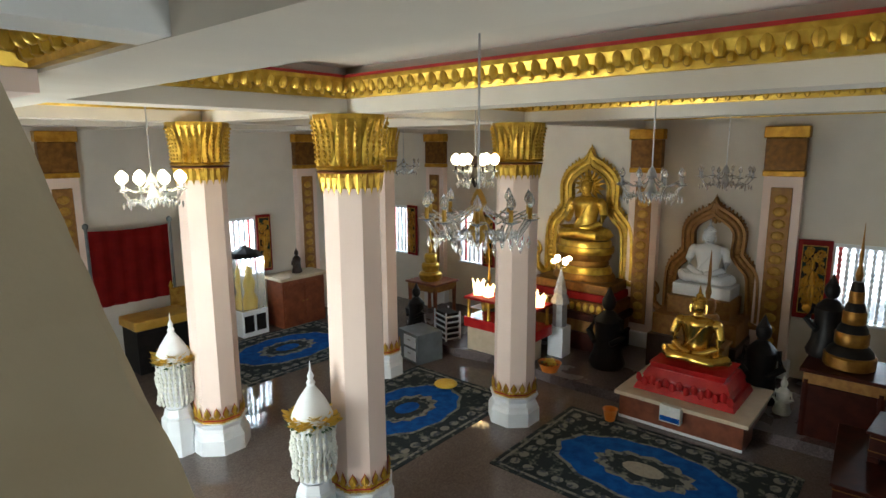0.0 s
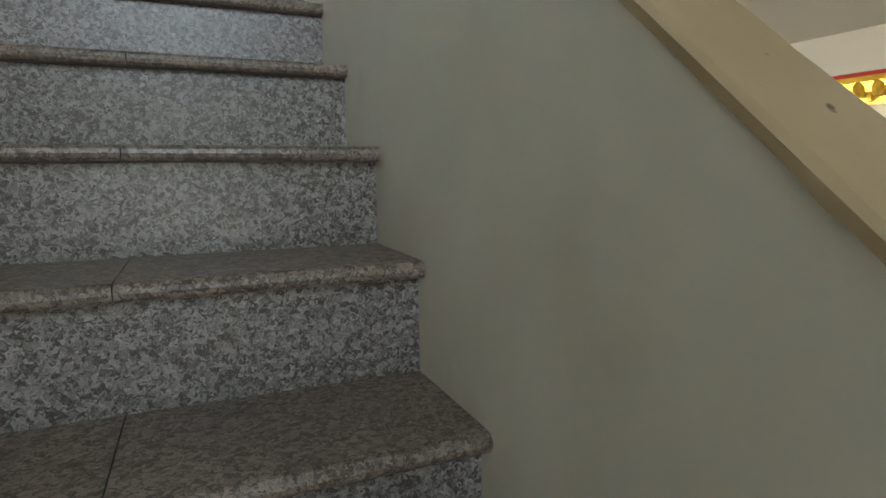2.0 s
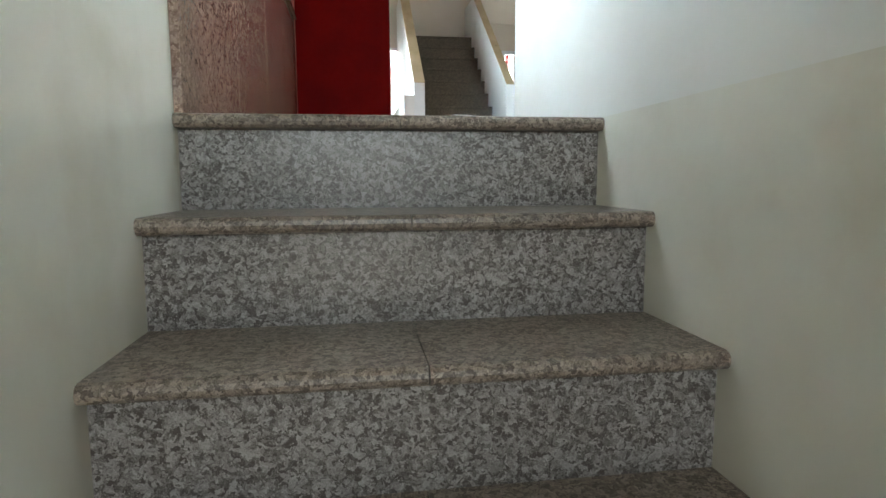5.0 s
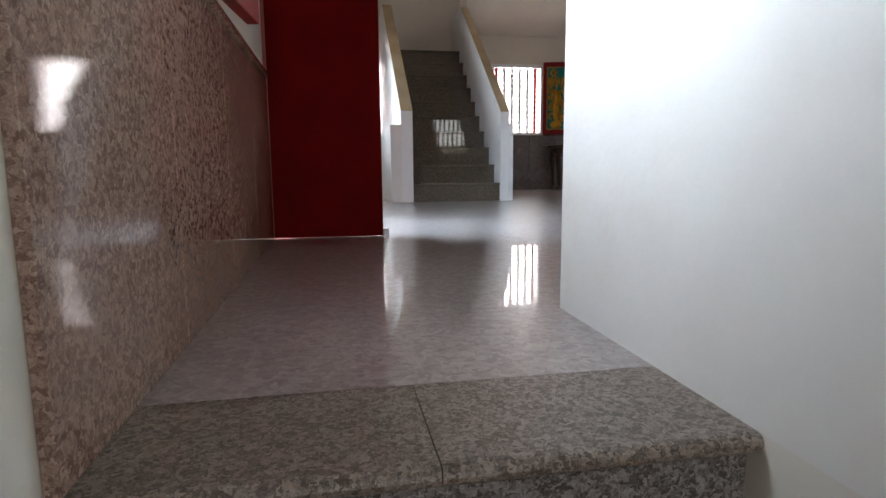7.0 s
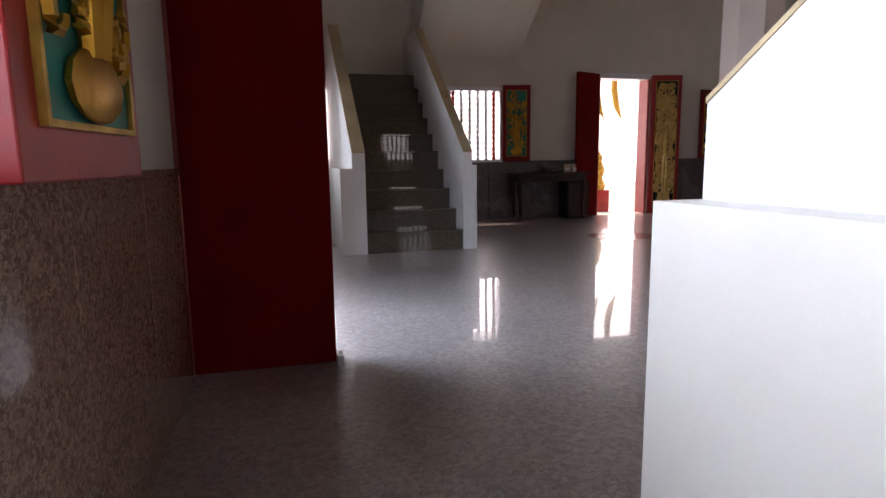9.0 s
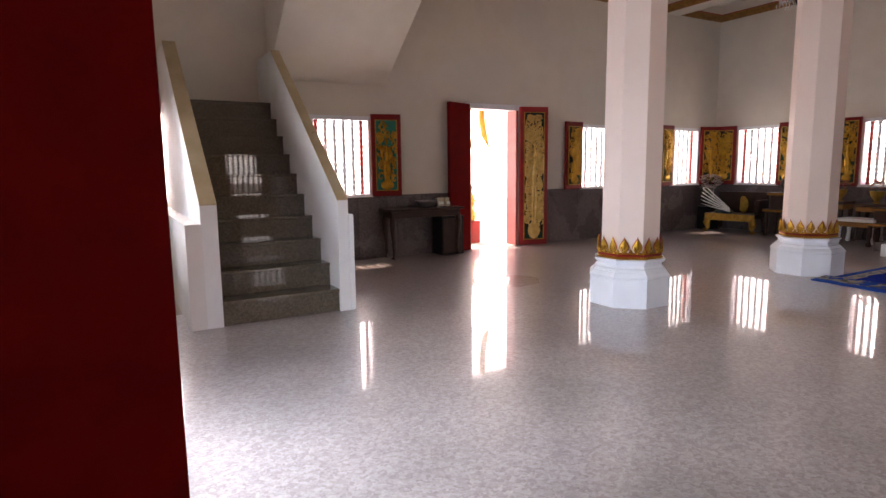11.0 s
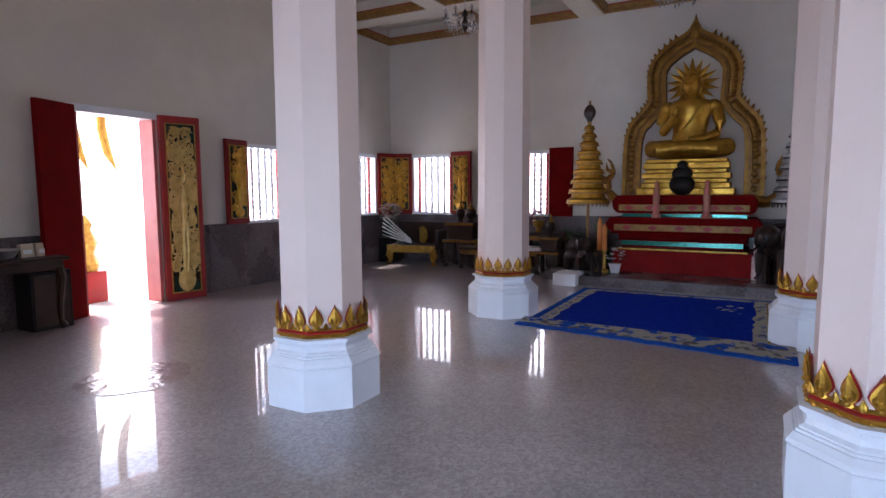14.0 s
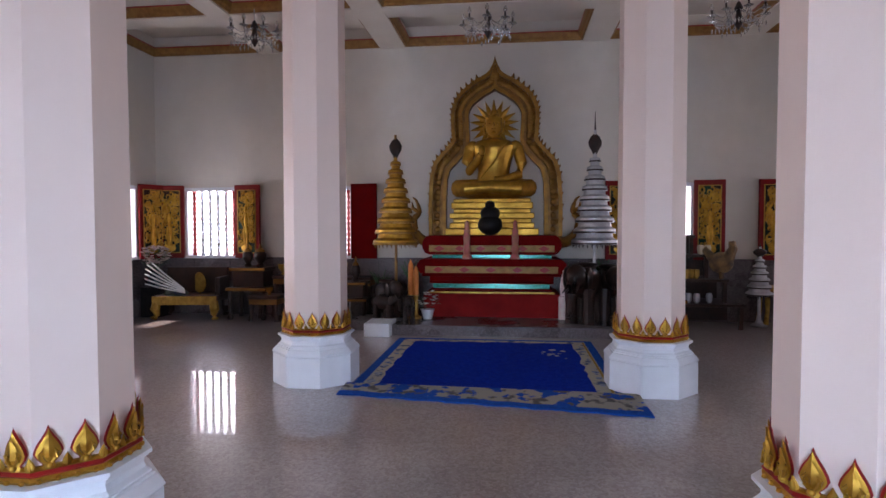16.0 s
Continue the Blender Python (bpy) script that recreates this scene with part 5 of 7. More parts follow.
elephant((10.12, 5.22, 0.135), 0.55, 40)
elephant((9.92, 5.22, 0.135), 0.36, 80)
elephant((9.86, 4.86, 0.135), 0.34, 10)
elephant((9.98, 2.52, 0.135), 0.82, -25)
elephant((10.25, 2.18, 0.135), 0.78, 5)
for k, (x, y, h, r) in enumerate(((10.42, 4.92, 0.62, 0.13), (10.6, 5.40, 0.5, 0.12), (10.5, 2.62, 0.62, 0.15), (10.72, 2.2, 0.66, 0.18))):
    v = thing("dark_vase", "dark bronze vase with dry foliage beside the shrine", "vase", "vases beside the shrine", at=pose(x, y, 0.136))
    part("vase", lathe(bmesh.new(), [(r * 0.6, 0), (r, h * 0.25), (r * 0.9, h * 0.45), (r * 0.4, h * 0.6), (r * 0.55, h * 0.7)], 14), M["darkfig"], v, smooth=True)
    bm = bmesh.new()
    rnd = random.Random(70 + k)
    for _ in range(26):
        a, q = rnd.uniform(0, 6.28), rnd.uniform(0.06, 0.22)
        tube(bm, [(0, 0, h * 0.65), (q * 0.4 * math.cos(a), q * 0.4 * math.sin(a), h * 0.9), (q * math.cos(a), q * math.sin(a), h * rnd.uniform(0.85, 1.25))], [0.006, 0.014, 0.003], 5)
    part("foliage", bm, M["leafgreen"], v)
for k, (x, y, z, h) in enumerate(((9.98, 4.78, 0.136, 0.72), (10.02, 4.86, 0.136, 0.80))):
    c = thing("candle", "tall orange wax candle on a gilt foot", "candle", "candles at the shrine", at=pose(x, y, z))
    part("foot", lathe(bmesh.new(), [(0.07, 0), (0.07, 0.02), (0.03, 0.05), (0.03, 0.3), (0.045, 0.32)], 12), M["goldpaint"], c)
    part("wax", lathe(bmesh.new(), [(0.038, 0.321), (0.036, h * 0.9), (0.02, h * 0.96), (0.004, h)], 12), M["orange"], c)
for y in (4.10, 3.44):
    c = thing("candlestick", "pink painted turned candlestick on the shrine tier", "candlestick", "candlesticks on the shrine", at=pose(10.16, y, 0.94))
    part("stem", lathe(bmesh.new(), [(0.065, 0), (0.07, 0.03), (0.04, 0.07), (0.055, 0.11), (0.05, 0.16), (0.04, 0.2), (0.048, 0.30), (0.035, 0.36), (0.045, 0.40)], 14), M["pinkwax"], c, smooth=True)
    part("candle", lathe(bmesh.new(), [(0.03, 0.401), (0.028, 0.50), (0.004, 0.53)], 10), M["pinkwax"], c)
bm = bmesh.new()
blob(bm, (0, 0, 0.16), (0.13, 0.15, 0.16), 14, 9)
blob(bm, (0, 0, 0.33), (0.10, 0.12, 0.12), 12, 8)
blob(bm, (-0.03, 0, 0.46), (0.06, 0.06, 0.07), 10, 7)
ob = tagged(part("dark_figure", bm, M["black"], smooth=True), "small black seated figure before the gilded statue", "statue")
ob.matrix_world = pose(10.36, SY + 0.02, 1.262) @ Matrix.Diagonal((0.92, 1.15, 0.92, 1))
fl = thing("flower_pot", "white and dark flowers in a pot on the stone step", "flowers", at=pose(9.97, 4.62, 0.136))
part("pot", lathe(bmesh.new(), [(0.06, 0), (0.09, 0.12), (0.10, 0.13)], 12), M["white"], fl)
flower_mass(fl, (0, 0, 0.27), (0.12, 0.16, 0.12), 3, M["whitepetal"], 22)
sp = thing("small_chedi", "slim pale spire model beside the silver umbrella", "model spire", at=pose(10.1, 2.80, 0.136))
part("spire", lathe(bmesh.new(), [(0.06, 0), (0.06, 0.3), (0.035, 0.32), (0.045, 0.42), (0.04, 0.5), (0.015, 0.6), (0.003, 0.78)], 12), M["pinkwhite"], sp)

# the corner by the north and east walls
ch = thing("gilded_throne_chair", "low gilded and dark wooden throne chair in the corner", "chair", at=pose(10.58, 8.38, 0, 0, 0, 8) @ Matrix.Diagonal((1, 1.45, 1.12, 1)))
part("seat", boxed(-0.26, 0.30, -0.33, 0.33, 0.24, 0.32, bevel=0.012), M["wood"], ch)
part("apron", boxed(-0.275, -0.262, -0.33, 0.33, 0.20, 0.315, bevel=0.004), M["goldpaint"], ch, "gilded carved apron")
part("backrest", boxed(0.24, 0.30, -0.33, 0.33, 0.321, 0.68, bevel=0.014), M["wood"], ch)
part("armrest", boxed(-0.20, 0.24, -0.35, -0.30, 0.321, 0.56, bevel=0.014), M["wood"], ch, "gilded openwork side")
for x in (-0.23, 0.26):
    for y in (-0.29, 0.29):
        bm = bmesh.new()
        tube(bm, [(x, y, 0.25), (x - 0.02, y * 1.05, 0.14), (x, y, 0.06), (x - 0.04, y * 1.08, 0.02)], [0.045, 0.05, 0.03, 0.04], 8)
        part("leg", bm, M["goldpaint"] if x < 0 else M["wood"], ch)
for k in range(6):
    f = thing("folded_fan", "white folded ceremonial fan lying across the throne chair", "fan", "fans on the chair", at=pose(10.34 + 0.02 * k, 8.34 + 0.015 * k, 0.40 + 0.01 * k, 0, -6 - 6 * k, 88 + 3 * k))
    part("handle", tube(bmesh.new(), [(0, 0, 0), (0.4, 0, 0.03), (0.66, 0, 0.06)], [0.010, 0.013, 0.009], 7), M["whitepetal"], f)
fan = thing("round_fan", "round woven tan fan leaning on the chair back", "fan", at=pose(10.78, 8.36, 0.52, 90, 0, 65))
part("disc", lathe(bmesh.new(), [(0.14, -0.006), (0.15, 0), (0.14, 0.006)], 20), M["paper"], fan)
part("rim", lathe(bmesh.new(), [(0.15, -0.009), (0.162, 0), (0.15, 0.009)], 20), M["goldpaint"], fan)
bd = thing("bundle", "dark blue and green cloth bundle on the chair seat", "bundle", at=pose(10.45, 8.55, 0.32))
bm = bmesh.new()
cluster(bm, random.Random(8), (0, 0, 0.06), (0.12, 0.22, 0.03), 16, 0.05, 0.08, 8)
part("cloth", bm, M["clothdark"], bd, smooth=True)
vs_ = thing("floor_vase", "dark glazed vase with pink flowers on a black stand", "vase", at=pose(10.62, 9.0, 0))
part("stand", boxed(-0.16, 0.16, -0.15, 0.15, 0, 0.46, bevel=0.012), M["black"], vs_)
part("vase", lathe(bmesh.new(), [(0.07, 0.461), (0.13, 0.53), (0.12, 0.6), (0.05, 0.68), (0.08, 0.74)], 16), M["porcelain"], vs_, smooth=True)
flower_mass(vs_, (0, 0, 0.95), (0.20, 0.23, 0.17), 4, M["pinkwhite"], 220)


def altar_table(at, w, d, h, label, mat, turn=0):
    t = thing("altar_table", label, "table", at=pose(*at, 0, 0, turn))
    part("tabletop", boxed(-d / 2, d / 2, -w / 2, w / 2, h - 0.05, h, bevel=0.012), mat, t)
    part("apron", boxed(-d / 2 + 0.02, d / 2 - 0.02, -w / 2 + 0.02, w / 2 - 0.02, h - 0.13, h - 0.051, bevel=0.006), M["goldbrown"], t, "gilded apron")
    for x in (-d / 2 + 0.05, d / 2 - 0.05):
        for y in (-w / 2 + 0.05, w / 2 - 0.05):
            bm = bmesh.new()
            tube(bm, [(x, y, h - 0.12), (x, y, h * 0.4), (x * 1.08, y * 1.08, 0.03)], [0.035, 0.028, 0.035], 8)
            part("leg", bm, mat, t)
    return t


altar_table((10.28, 7.02, 0), 0.46, 0.4, 0.40, "small dark gilded altar table beside the column", M["wood"])
altar_table((10.70, 6.75, 0), 0.62, 0.4, 0.66, "dark gilded altar table against the wall", M["wood"])
altar_table((10.35, 6.10, 0), 0.55, 0.4, 0.42, "small white-legged altar table near the umbrella", M["white"])
altar_table((10.72, 5.92, 0), 0.75, 0.4, 0.64, "dark wooden altar table under the window", M["wood"])
for x, y, z, s in ((10.28, 7.0, 0.40, 0.5), (10.7, 6.95, 0.66, 0.8), (10.7, 6.6, 0.66, 1.0), (10.7, 6.05, 0.64, 1.0)):
    v = thing("gilt_bowl", "gilded footed bowl with flowers on an altar table", "bowl", "bowls on the altar tables", at=pose(x, y, z))
    part("bowl", lathe(bmesh.new(), [(0.06 * s, 0), (0.03 * s, 0.04 * s), (0.09 * s, 0.12 * s), (0.11 * s, 0.2 * s), (0.09 * s, 0.2 * s)], 14), M["goldpaint"], v, smooth=True)
    if s >= 1:
        flower_mass(v, (0, 0, 0.28), (0.12, 0.13, 0.09), int(y * 10), M["pinkwax"], 26)

# dark shelves with offerings on the other side of the shrine
rk = thing("offering_rack", "dark stepped wooden rack with offerings near the east wall", "rack", at=pose(10.62, 0.95, 0))
for k, (z, d, w) in enumerate(((0.30, 0.70, 1.1), (0.62, 0.52, 0.9), (0.95, 0.34, 0.62), (1.22, 0.26, 0.36))):
    part("shelf", boxed(0.36 - d, 0.36, -w / 2 + 0.05 * k, w / 2 + 0.05 * k, z, z + 0.04, bevel=0.006), M["wood"], rk)
    for y in (-w / 2 + 0.05 + 0.05 * k, w / 2 - 0.05 + 0.05 * k):
        part("post", boxed(0.37 - d, 0.42 - d, y - 0.025, y + 0.025, 0 if k == 0 else z - 0.29, z - 0.0005), M["wood"], rk)
    part("panel", boxed(0.33, 0.355, -w / 2 + 0.05 * k, w / 2 + 0.05 * k, max(0.02, z - 0.27), z - 0.001), M["darkfig"], rk)
rnd = random.Random(21)
for k in range(9):
    z, x = ((0.34, 10.42), (0.66, 10.55), (0.99, 10.74))[k % 3]
    y = 0.75 + 0.42 * rnd.random()
    v = thing("offering_cup", "small pale metal cup among the offerings", "cup", "cups on the rack", at=pose(x + rnd.uniform(-0.04, 0.04), y, z))
    part("cup", lathe(bmesh.new(), [(0.02, 0), (0.04, 0.03), (0.045, 0.09), (0.035, 0.13)], 10), (M["silver"], M["goldpaint"], M["paper"])[k % 3], v)
bm = bmesh.new()
blob(bm, (0, 0, 0.22), (0.16, 0.10, 0.15), 14, 9)
tube(bm, [(-0.08, 0, 0.28), (-0.15, 0, 0.42), (-0.13, 0, 0.52)], [0.09, 0.06, 0.045], 9)
tube(bm, [(0.10, 0, 0.26), (0.22, 0, 0.40), (0.30, 0, 0.36)], [0.07, 0.05, 0.01], 8)
for s in (-1, 1):
    tube(bm, [(0, s * 0.04, 0.12), (-0.01, s * 0.04, 0.0)], [0.02, 0.025], 6)
ob = tagged(part("bird_figure", bm, M["paperbrown"], smooth=True), "brown and gold carved bird on the rack", "statue")
ob.matrix_world = pose(10.58, 0.62, 0.66, 0, 0, 60)
tiered_umbrella("tiered_umbrella", "small dark silver tiered umbrella beside the rack", (10.62, 0.10, 0.0), 1.10, 0.14, 6, M["silver"], M["darkfig"], 1.05)
altar_table((10.72, -0.25, 0), 0.6, 0.35, 0.55, "gilded low altar table under the window", M["goldpaint"])


def carved_stand(at, w, d, h, turn, label):
    """A dark stepped offering stand with gilt edges and turned feet."""
    t = thing("offering_stand", label, "stand", "dark offering stands", at=pose(*at, 0, 0, turn))
    for x in (-d / 2 + 0.05, d / 2 - 0.05):
        for y in (-w / 2 + 0.05, w / 2 - 0.05):
            part("leg", lathe(bmesh.new(), [(0.035, 0), (0.045, 0.03), (0.024, 0.09), (0.036, h * 0.30), (0.028, h * 0.55)], 10, (x, y)), M["wood"], t, smooth=True)
    part("lower_shelf", boxed(-d / 2, d / 2, -w / 2, w / 2, h * 0.55 + 0.0005, h * 0.62, bevel=0.008), M["wood"], t)
    part("gilt_edge", boxed(-d / 2 - 0.006, -d / 2 - 0.0005, -w / 2, w / 2, h * 0.56, h * 0.61, bevel=0.001), M["goldarch"], t, "carved gilt edge")
    part("upper_box", boxed(-d / 2 + 0.10, d / 2, -w / 2 + 0.07, w / 2 - 0.07, h * 0.62 + 0.0005, h * 0.93, bevel=0.008), M["wood"], t)
    part("top", boxed(-d / 2 + 0.06, d / 2 + 0.01, -w / 2 + 0.03, w / 2 - 0.03, h * 0.93 + 0.0005, h, bevel=0.008), M["wood"], t)
    part("gilt_edge", boxed(-d / 2 + 0.054, -d / 2 + 0.0595, -w / 2 + 0.03, w / 2 - 0.03, h * 0.94, h * 0.99, bevel=0.001), M["goldarch"], t)
    return t


carved_stand((10.62, 7.42, 0), 0.62, 0.46, 0.78, 0, "dark carved offering stand with gilt edges by the wall")
carved_stand((10.30, 5.72, 0), 0.42, 0.36, 0.60, 0, "dark carved offering stand beside the gilded umbrella")
carved_stand((10.05, 1.55, 0), 0.55, 0.45, 0.72, 0, "dark carved offering stand beside the silver umbrella")
for x, y, z, r in ((10.66, 7.50, 0.78, 0.08), (10.66, 7.30, 0.78, 0.10), (10.34, 5.72, 0.60, 0.07), (10.09, 1.62, 0.72, 0.07), (10.09, 1.44, 0.72, 0.06)):
    v = thing("dark_urn", "small dark bronze lidded urn on an offering stand", "urn", "urns on the offering stands", at=pose(x, y, z))
    part("body", lathe(bmesh.new(), [(r * 0.6, 0), (r * 0.7, 0.02), (r * 0.45, 0.05), (r, 0.13), (r * 0.95, 0.20), (r * 0.7, 0.23)], 14), M["darkfig"], v, smooth=True)
    part("lid", lathe(bmesh.new(), [(r * 0.74, 0.2305), (r * 0.6, 0.26), (r * 0.2, 0.29), (r * 0.24, 0.31), (0.004, 0.36)], 14), M["goldarch"], v, smooth=True)


# chandeliers
def chandelier(at, drop, arms, radius, label, lit=None, body=None):
    c = thing("chandelier", label, "chandelier", "chandeliers", at=pose(*at))
    body = body or M["brass"]
    part("chain", tube(bmesh.new(), [(0, 0, drop), (0, 0, 0.16)], 0.007, 6), M["silver"], c)
    part("canopy", lathe(bmesh.new(), [(0.05, drop - 0.03), (0.055, drop - 0.005), (0.05, drop)], 12), body, c)
    part("stem", lathe(bmesh.new(), [(0.012, 0.17), (0.03, 0.14), (0.05, 0.09), (0.025, 0.05), (0.035, 0.0), (0.06, -0.06), (0.035, -0.11), (0.008, -0.16)], 12), body, c, smooth=True)
    drops = bmesh.new()
    for k in range(arms):
        a = 2 * math.pi * k / arms
        u, v = math.cos(a), math.sin(a)
        bm = bmesh.new()
        tube(bm, [(r * u, r * v, z) for r, z in ((0.03, -0.05), (radius * 0.45, -0.10), (radius * 0.8, -0.09), (radius, 0.0))], [0.012, 0.010, 0.010, 0.012], 6)
        arm = part("arm", bm, M["glass"], c)
        part("drip_pan", lathe(bmesh.new(), [(0.02, 0.0), (0.05, 0.012), (0.055, 0.016), (0.02, 0.010)], 12, (radius * u, radius * v)), M["glass"], arm)
        part("candle_tube", lathe(bmesh.new(), [(0.012, 0.013), (0.012, 0.075)], 8, (radius * u, radius * v)), body, arm)
        part("bulb", lathe(bmesh.new(), [(0.010, 0.076), (0.026, 0.10), (0.022, 0.125), (0.003, 0.16)] if not lit else [(0.02, 0.076), (0.05, 0.11), (0.05, 0.15), (0.012, 0.19)], 10, (radius * u, radius * v)), lit or M["glass"], arm, smooth=True)
        for q in range(5):
            b = a + (q - 2) * 0.16
            r = radius * (0.55 + 0.1 * q)
            lathe(drops, [(0.003, -0.05 - 0.012 * q), (0.014, -0.085 - 0.012 * q), (0.003, -0.12 - 0.012 * q)], 5, (r * math.cos(b), r * math.sin(b)))
        tube(drops, [(radius * f * u, radius * f * v, 0.12 - 0.13 * math.sin(f * 2.6)) for f in (0.05, 0.3, 0.6, 0.95)], 0.006, 5)
    tagged(part("crystal_trim", drops, M["glass"], c), kind="stuff")
    return c


M["brass"] = material("aged brass", (0.42, 0.27, 0.09), 0.35, 0.9, colour2=(0.28, 0.17, 0.05), scale=14)
for x, y in ((9.35, 6.75), (9.40, 3.78), (9.45, 0.85), (5.8, 6.6)):
    chandelier((x, y, 3.84), 0.58, 8, 0.30, "glass chandelier hanging from the white ceiling", body=M["darkfig"])


# ==== things of the lower hall ====
LAMP_ON = bpy.data.materials.new("lit frosted bulb")
LAMP_ON.use_nodes = True
_l = LAMP_ON.node_tree.nodes["Principled BSDF"]
_l.inputs["Base Color"].default_value = (0.9, 0.85, 0.75, 1)
_l.inputs["Emission Color"].default_value, _l.inputs["Emission Strength"].default_value = (1.0, 0.80, 0.48, 1), 6.5


def capital(parent, c, apo, z_top, mat):
    """A tall gilded lotus capital with a double ring and hanging petals."""
    z0 = z_top - 0.74
    part("necking", flare(bmesh.new(), [(apo + 0.004, z0 + 0.06), (apo + 0.03, z0 + 0.15), (apo + 0.03, z0 + 0.20)], c, 0), mat, parent)
    part("red_ring", flare(bmesh.new(), [(apo + 0.045, z0 + 0.201), (apo + 0.055, z0 + 0.21), (apo + 0.045, z0 + 0.219)], c, 0), M["redwood"], parent, "red ring")
    part("ring", flare(bmesh.new(), [(apo + 0.04, z0 + 0.231), (apo + 0.06, z0 + 0.25), (apo + 0.04, z0 + 0.27)], c, 0), mat, parent)
    part("bell", flare(bmesh.new(), [(apo + 0.02, z0 + 0.271), (apo + 0.015, z0 + 0.36), (apo + 0.03, z0 + 0.58), (apo + 0.07, z0 + 0.70), (apo + 0.07, z0 + 0.74)], c, 0), mat, parent)
    for p, n in ring_points(apo + 0.022, 3):
        bm = bmesh.new()
        petal(bm, (c[0] + p.x, c[1] + p.y, z0 + 0.27), n, 0.080, 0.47, 0.085, 0.035)
        for q in range(9):
            f = 0.08 + 0.095 * q
            blob(bm, (c[0] + p.x + n.x * (0.040 - 0.03 * f + 0.085 * f * f), c[1] + p.y + n.y * (0.040 - 0.03 * f + 0.085 * f * f), z0 + 0.27 + 0.47 * f), (0.016, 0.016, 0.017), 6, 4)
        part("petal", bm, mat, parent)
    for p, n in ring_points(apo + 0.03, 3):
        bm = bmesh.new()
        petal(bm, (0, 0, 0), Vector((n.x, -n.y, 0)), 0.085, 0.20, -0.012, 0.02)
        ob = part("hanging_petal", bm, mat, parent)
        ob.matrix_basis = Matrix.Translation((c[0] + p.x, c[1] + p.y, z0 + 0.20)) @ Matrix.Rotation(math.pi, 4, "X")


def column_lower(x, y):
    col = tagged(new("column"), "pale pink octagonal column with tall gilded lotus capital", "column", kind="structure")
    part("plinth", flare(bmesh.new(), [(0.345, 0), (0.345, 0.20), (0.34, 0.205)], (x, y), ZL), M["white"], col, "white painted plinth")
    part("base", flare(bmesh.new(), [(0.34, 0.206), (0.325, 0.25), (0.30, 0.28), (0.29, 0.33), (0.31, 0.37), (0.325, 0.385), (0.325, 0.41), (0.29, 0.42)], (x, y), ZL), M["white"], col, "moulded white base")
    crown(col, (x, y), 0.278, ZL + 0.42, 2, 0.16, M["goldyellow"])
    part("shaft", flare(bmesh.new(), [(0.272, 0.43), (0.262, ZB - ZL - 0.60)], (x, y), ZL), M["pink"], col, "pale pink painted shaft")
    capital(col, (x, y), 0.262, ZB, M["goldyellow"])


for cx, cy in ((4.27, 2.36), (7.20, 2.38), (4.06, 4.92), (7.16, 5.08)):
    column_lower(cx, cy)


def pilaster(axis, face, at):
    p = tagged(new("pilaster"), "cream wall pilaster with gilded panel and capital", "pilaster", kind="structure")
    w, d = 0.27, 0.14

    def bx(a0, a1, d0, d1, z0, z1, bevel=0.0):
        return boxed(face - d1, face - d0, at + a0, at + a1, z0, z1, bevel=bevel) if axis == "y" else boxed(at + a0, at + a1, face - d1, face - d0, z0, z1, bevel=bevel)
    part("shaft", bx(-w, w, 0, d, ZL + 0.45, -1.45), M["pink"], p)
    part("base", bx(-w - 0.06, w + 0.06, 0, d + 0.05, ZL, ZL + 0.449, 0.02), M["white"], p)
    part("capital", bx(-w - 0.02, w + 0.02, 0, d + 0.03, -1.449, -1.36, 0.01), M["gold"], p)
    part("capital", bx(-w - 0.01, w + 0.01, 0, d + 0.02, -1.359, -0.86, 0.012), M["goldbrown2"], p)
    part("capital", bx(-w - 0.04, w + 0.04, 0, d + 0.05, -0.859, ZB - 0.02, 0.015), M["gold"], p)
    part("panel", bx(-0.15, 0.15, d, d + 0.02, ZL + 0.6, -1.62, 0.006), M["goldbrown"], p, "brown gold panel")
    bm = bmesh.new()
    for k in range(13):
        z = ZL + 0.75 + k * 0.19
        c = (face - d - 0.02, at, z) if axis == "y" else (at, face - d - 0.02, z)
        blob(bm, c, (0.03, 0.10, 0.075) if axis == "y" else (0.10, 0.03, 0.075), 8, 6)
    tagged(part("bosses", bm, M["goldpaint"], p), kind="stuff")


for y in (7.12, 2.08, -0.10):
    pilaster("y", XE, y)
for x in (8.65, 3.75):
    pilaster("x", YN, x)

window("window_11", on_north(*LN[0]), LN[0][1] - LN[0][0], (6, DK, False), None, 5, LSILL, LHEAD)
window("window_12", on_north(*LN[1]), LN[1][1] - LN[1][0], None, (6, DK, False), 3, LSILL, LHEAD)
window("window_13", on_east(*LE[0]), LE[0][1] - LE[0][0], None, (8, DK, False), 8, LSILL, LHEAD)
window("window_14", on_east(*LE[1]), LE[1][1] - LE[1][0], (6, DK, False), None, 5, LSILL, LHEAD)
window("window_15", on_east(*LE[2]), LE[2][1] - LE[2][0], (6, DK, False), None, 5, LSILL, LHEAD)


# carpets
def oval(bm, c, rx, ry, z, n=48, wave=0.0, waves=12):
    vs = []
    for k in range(n):
        a = 2 * math.pi * k / n
        f = 1 + wave * math.cos(waves * a)
        vs.append(bm.verts.new((c[0] + rx * f * math.cos(a), c[1] + ry * f * math.sin(a), z)))
    bm.faces.new(vs)


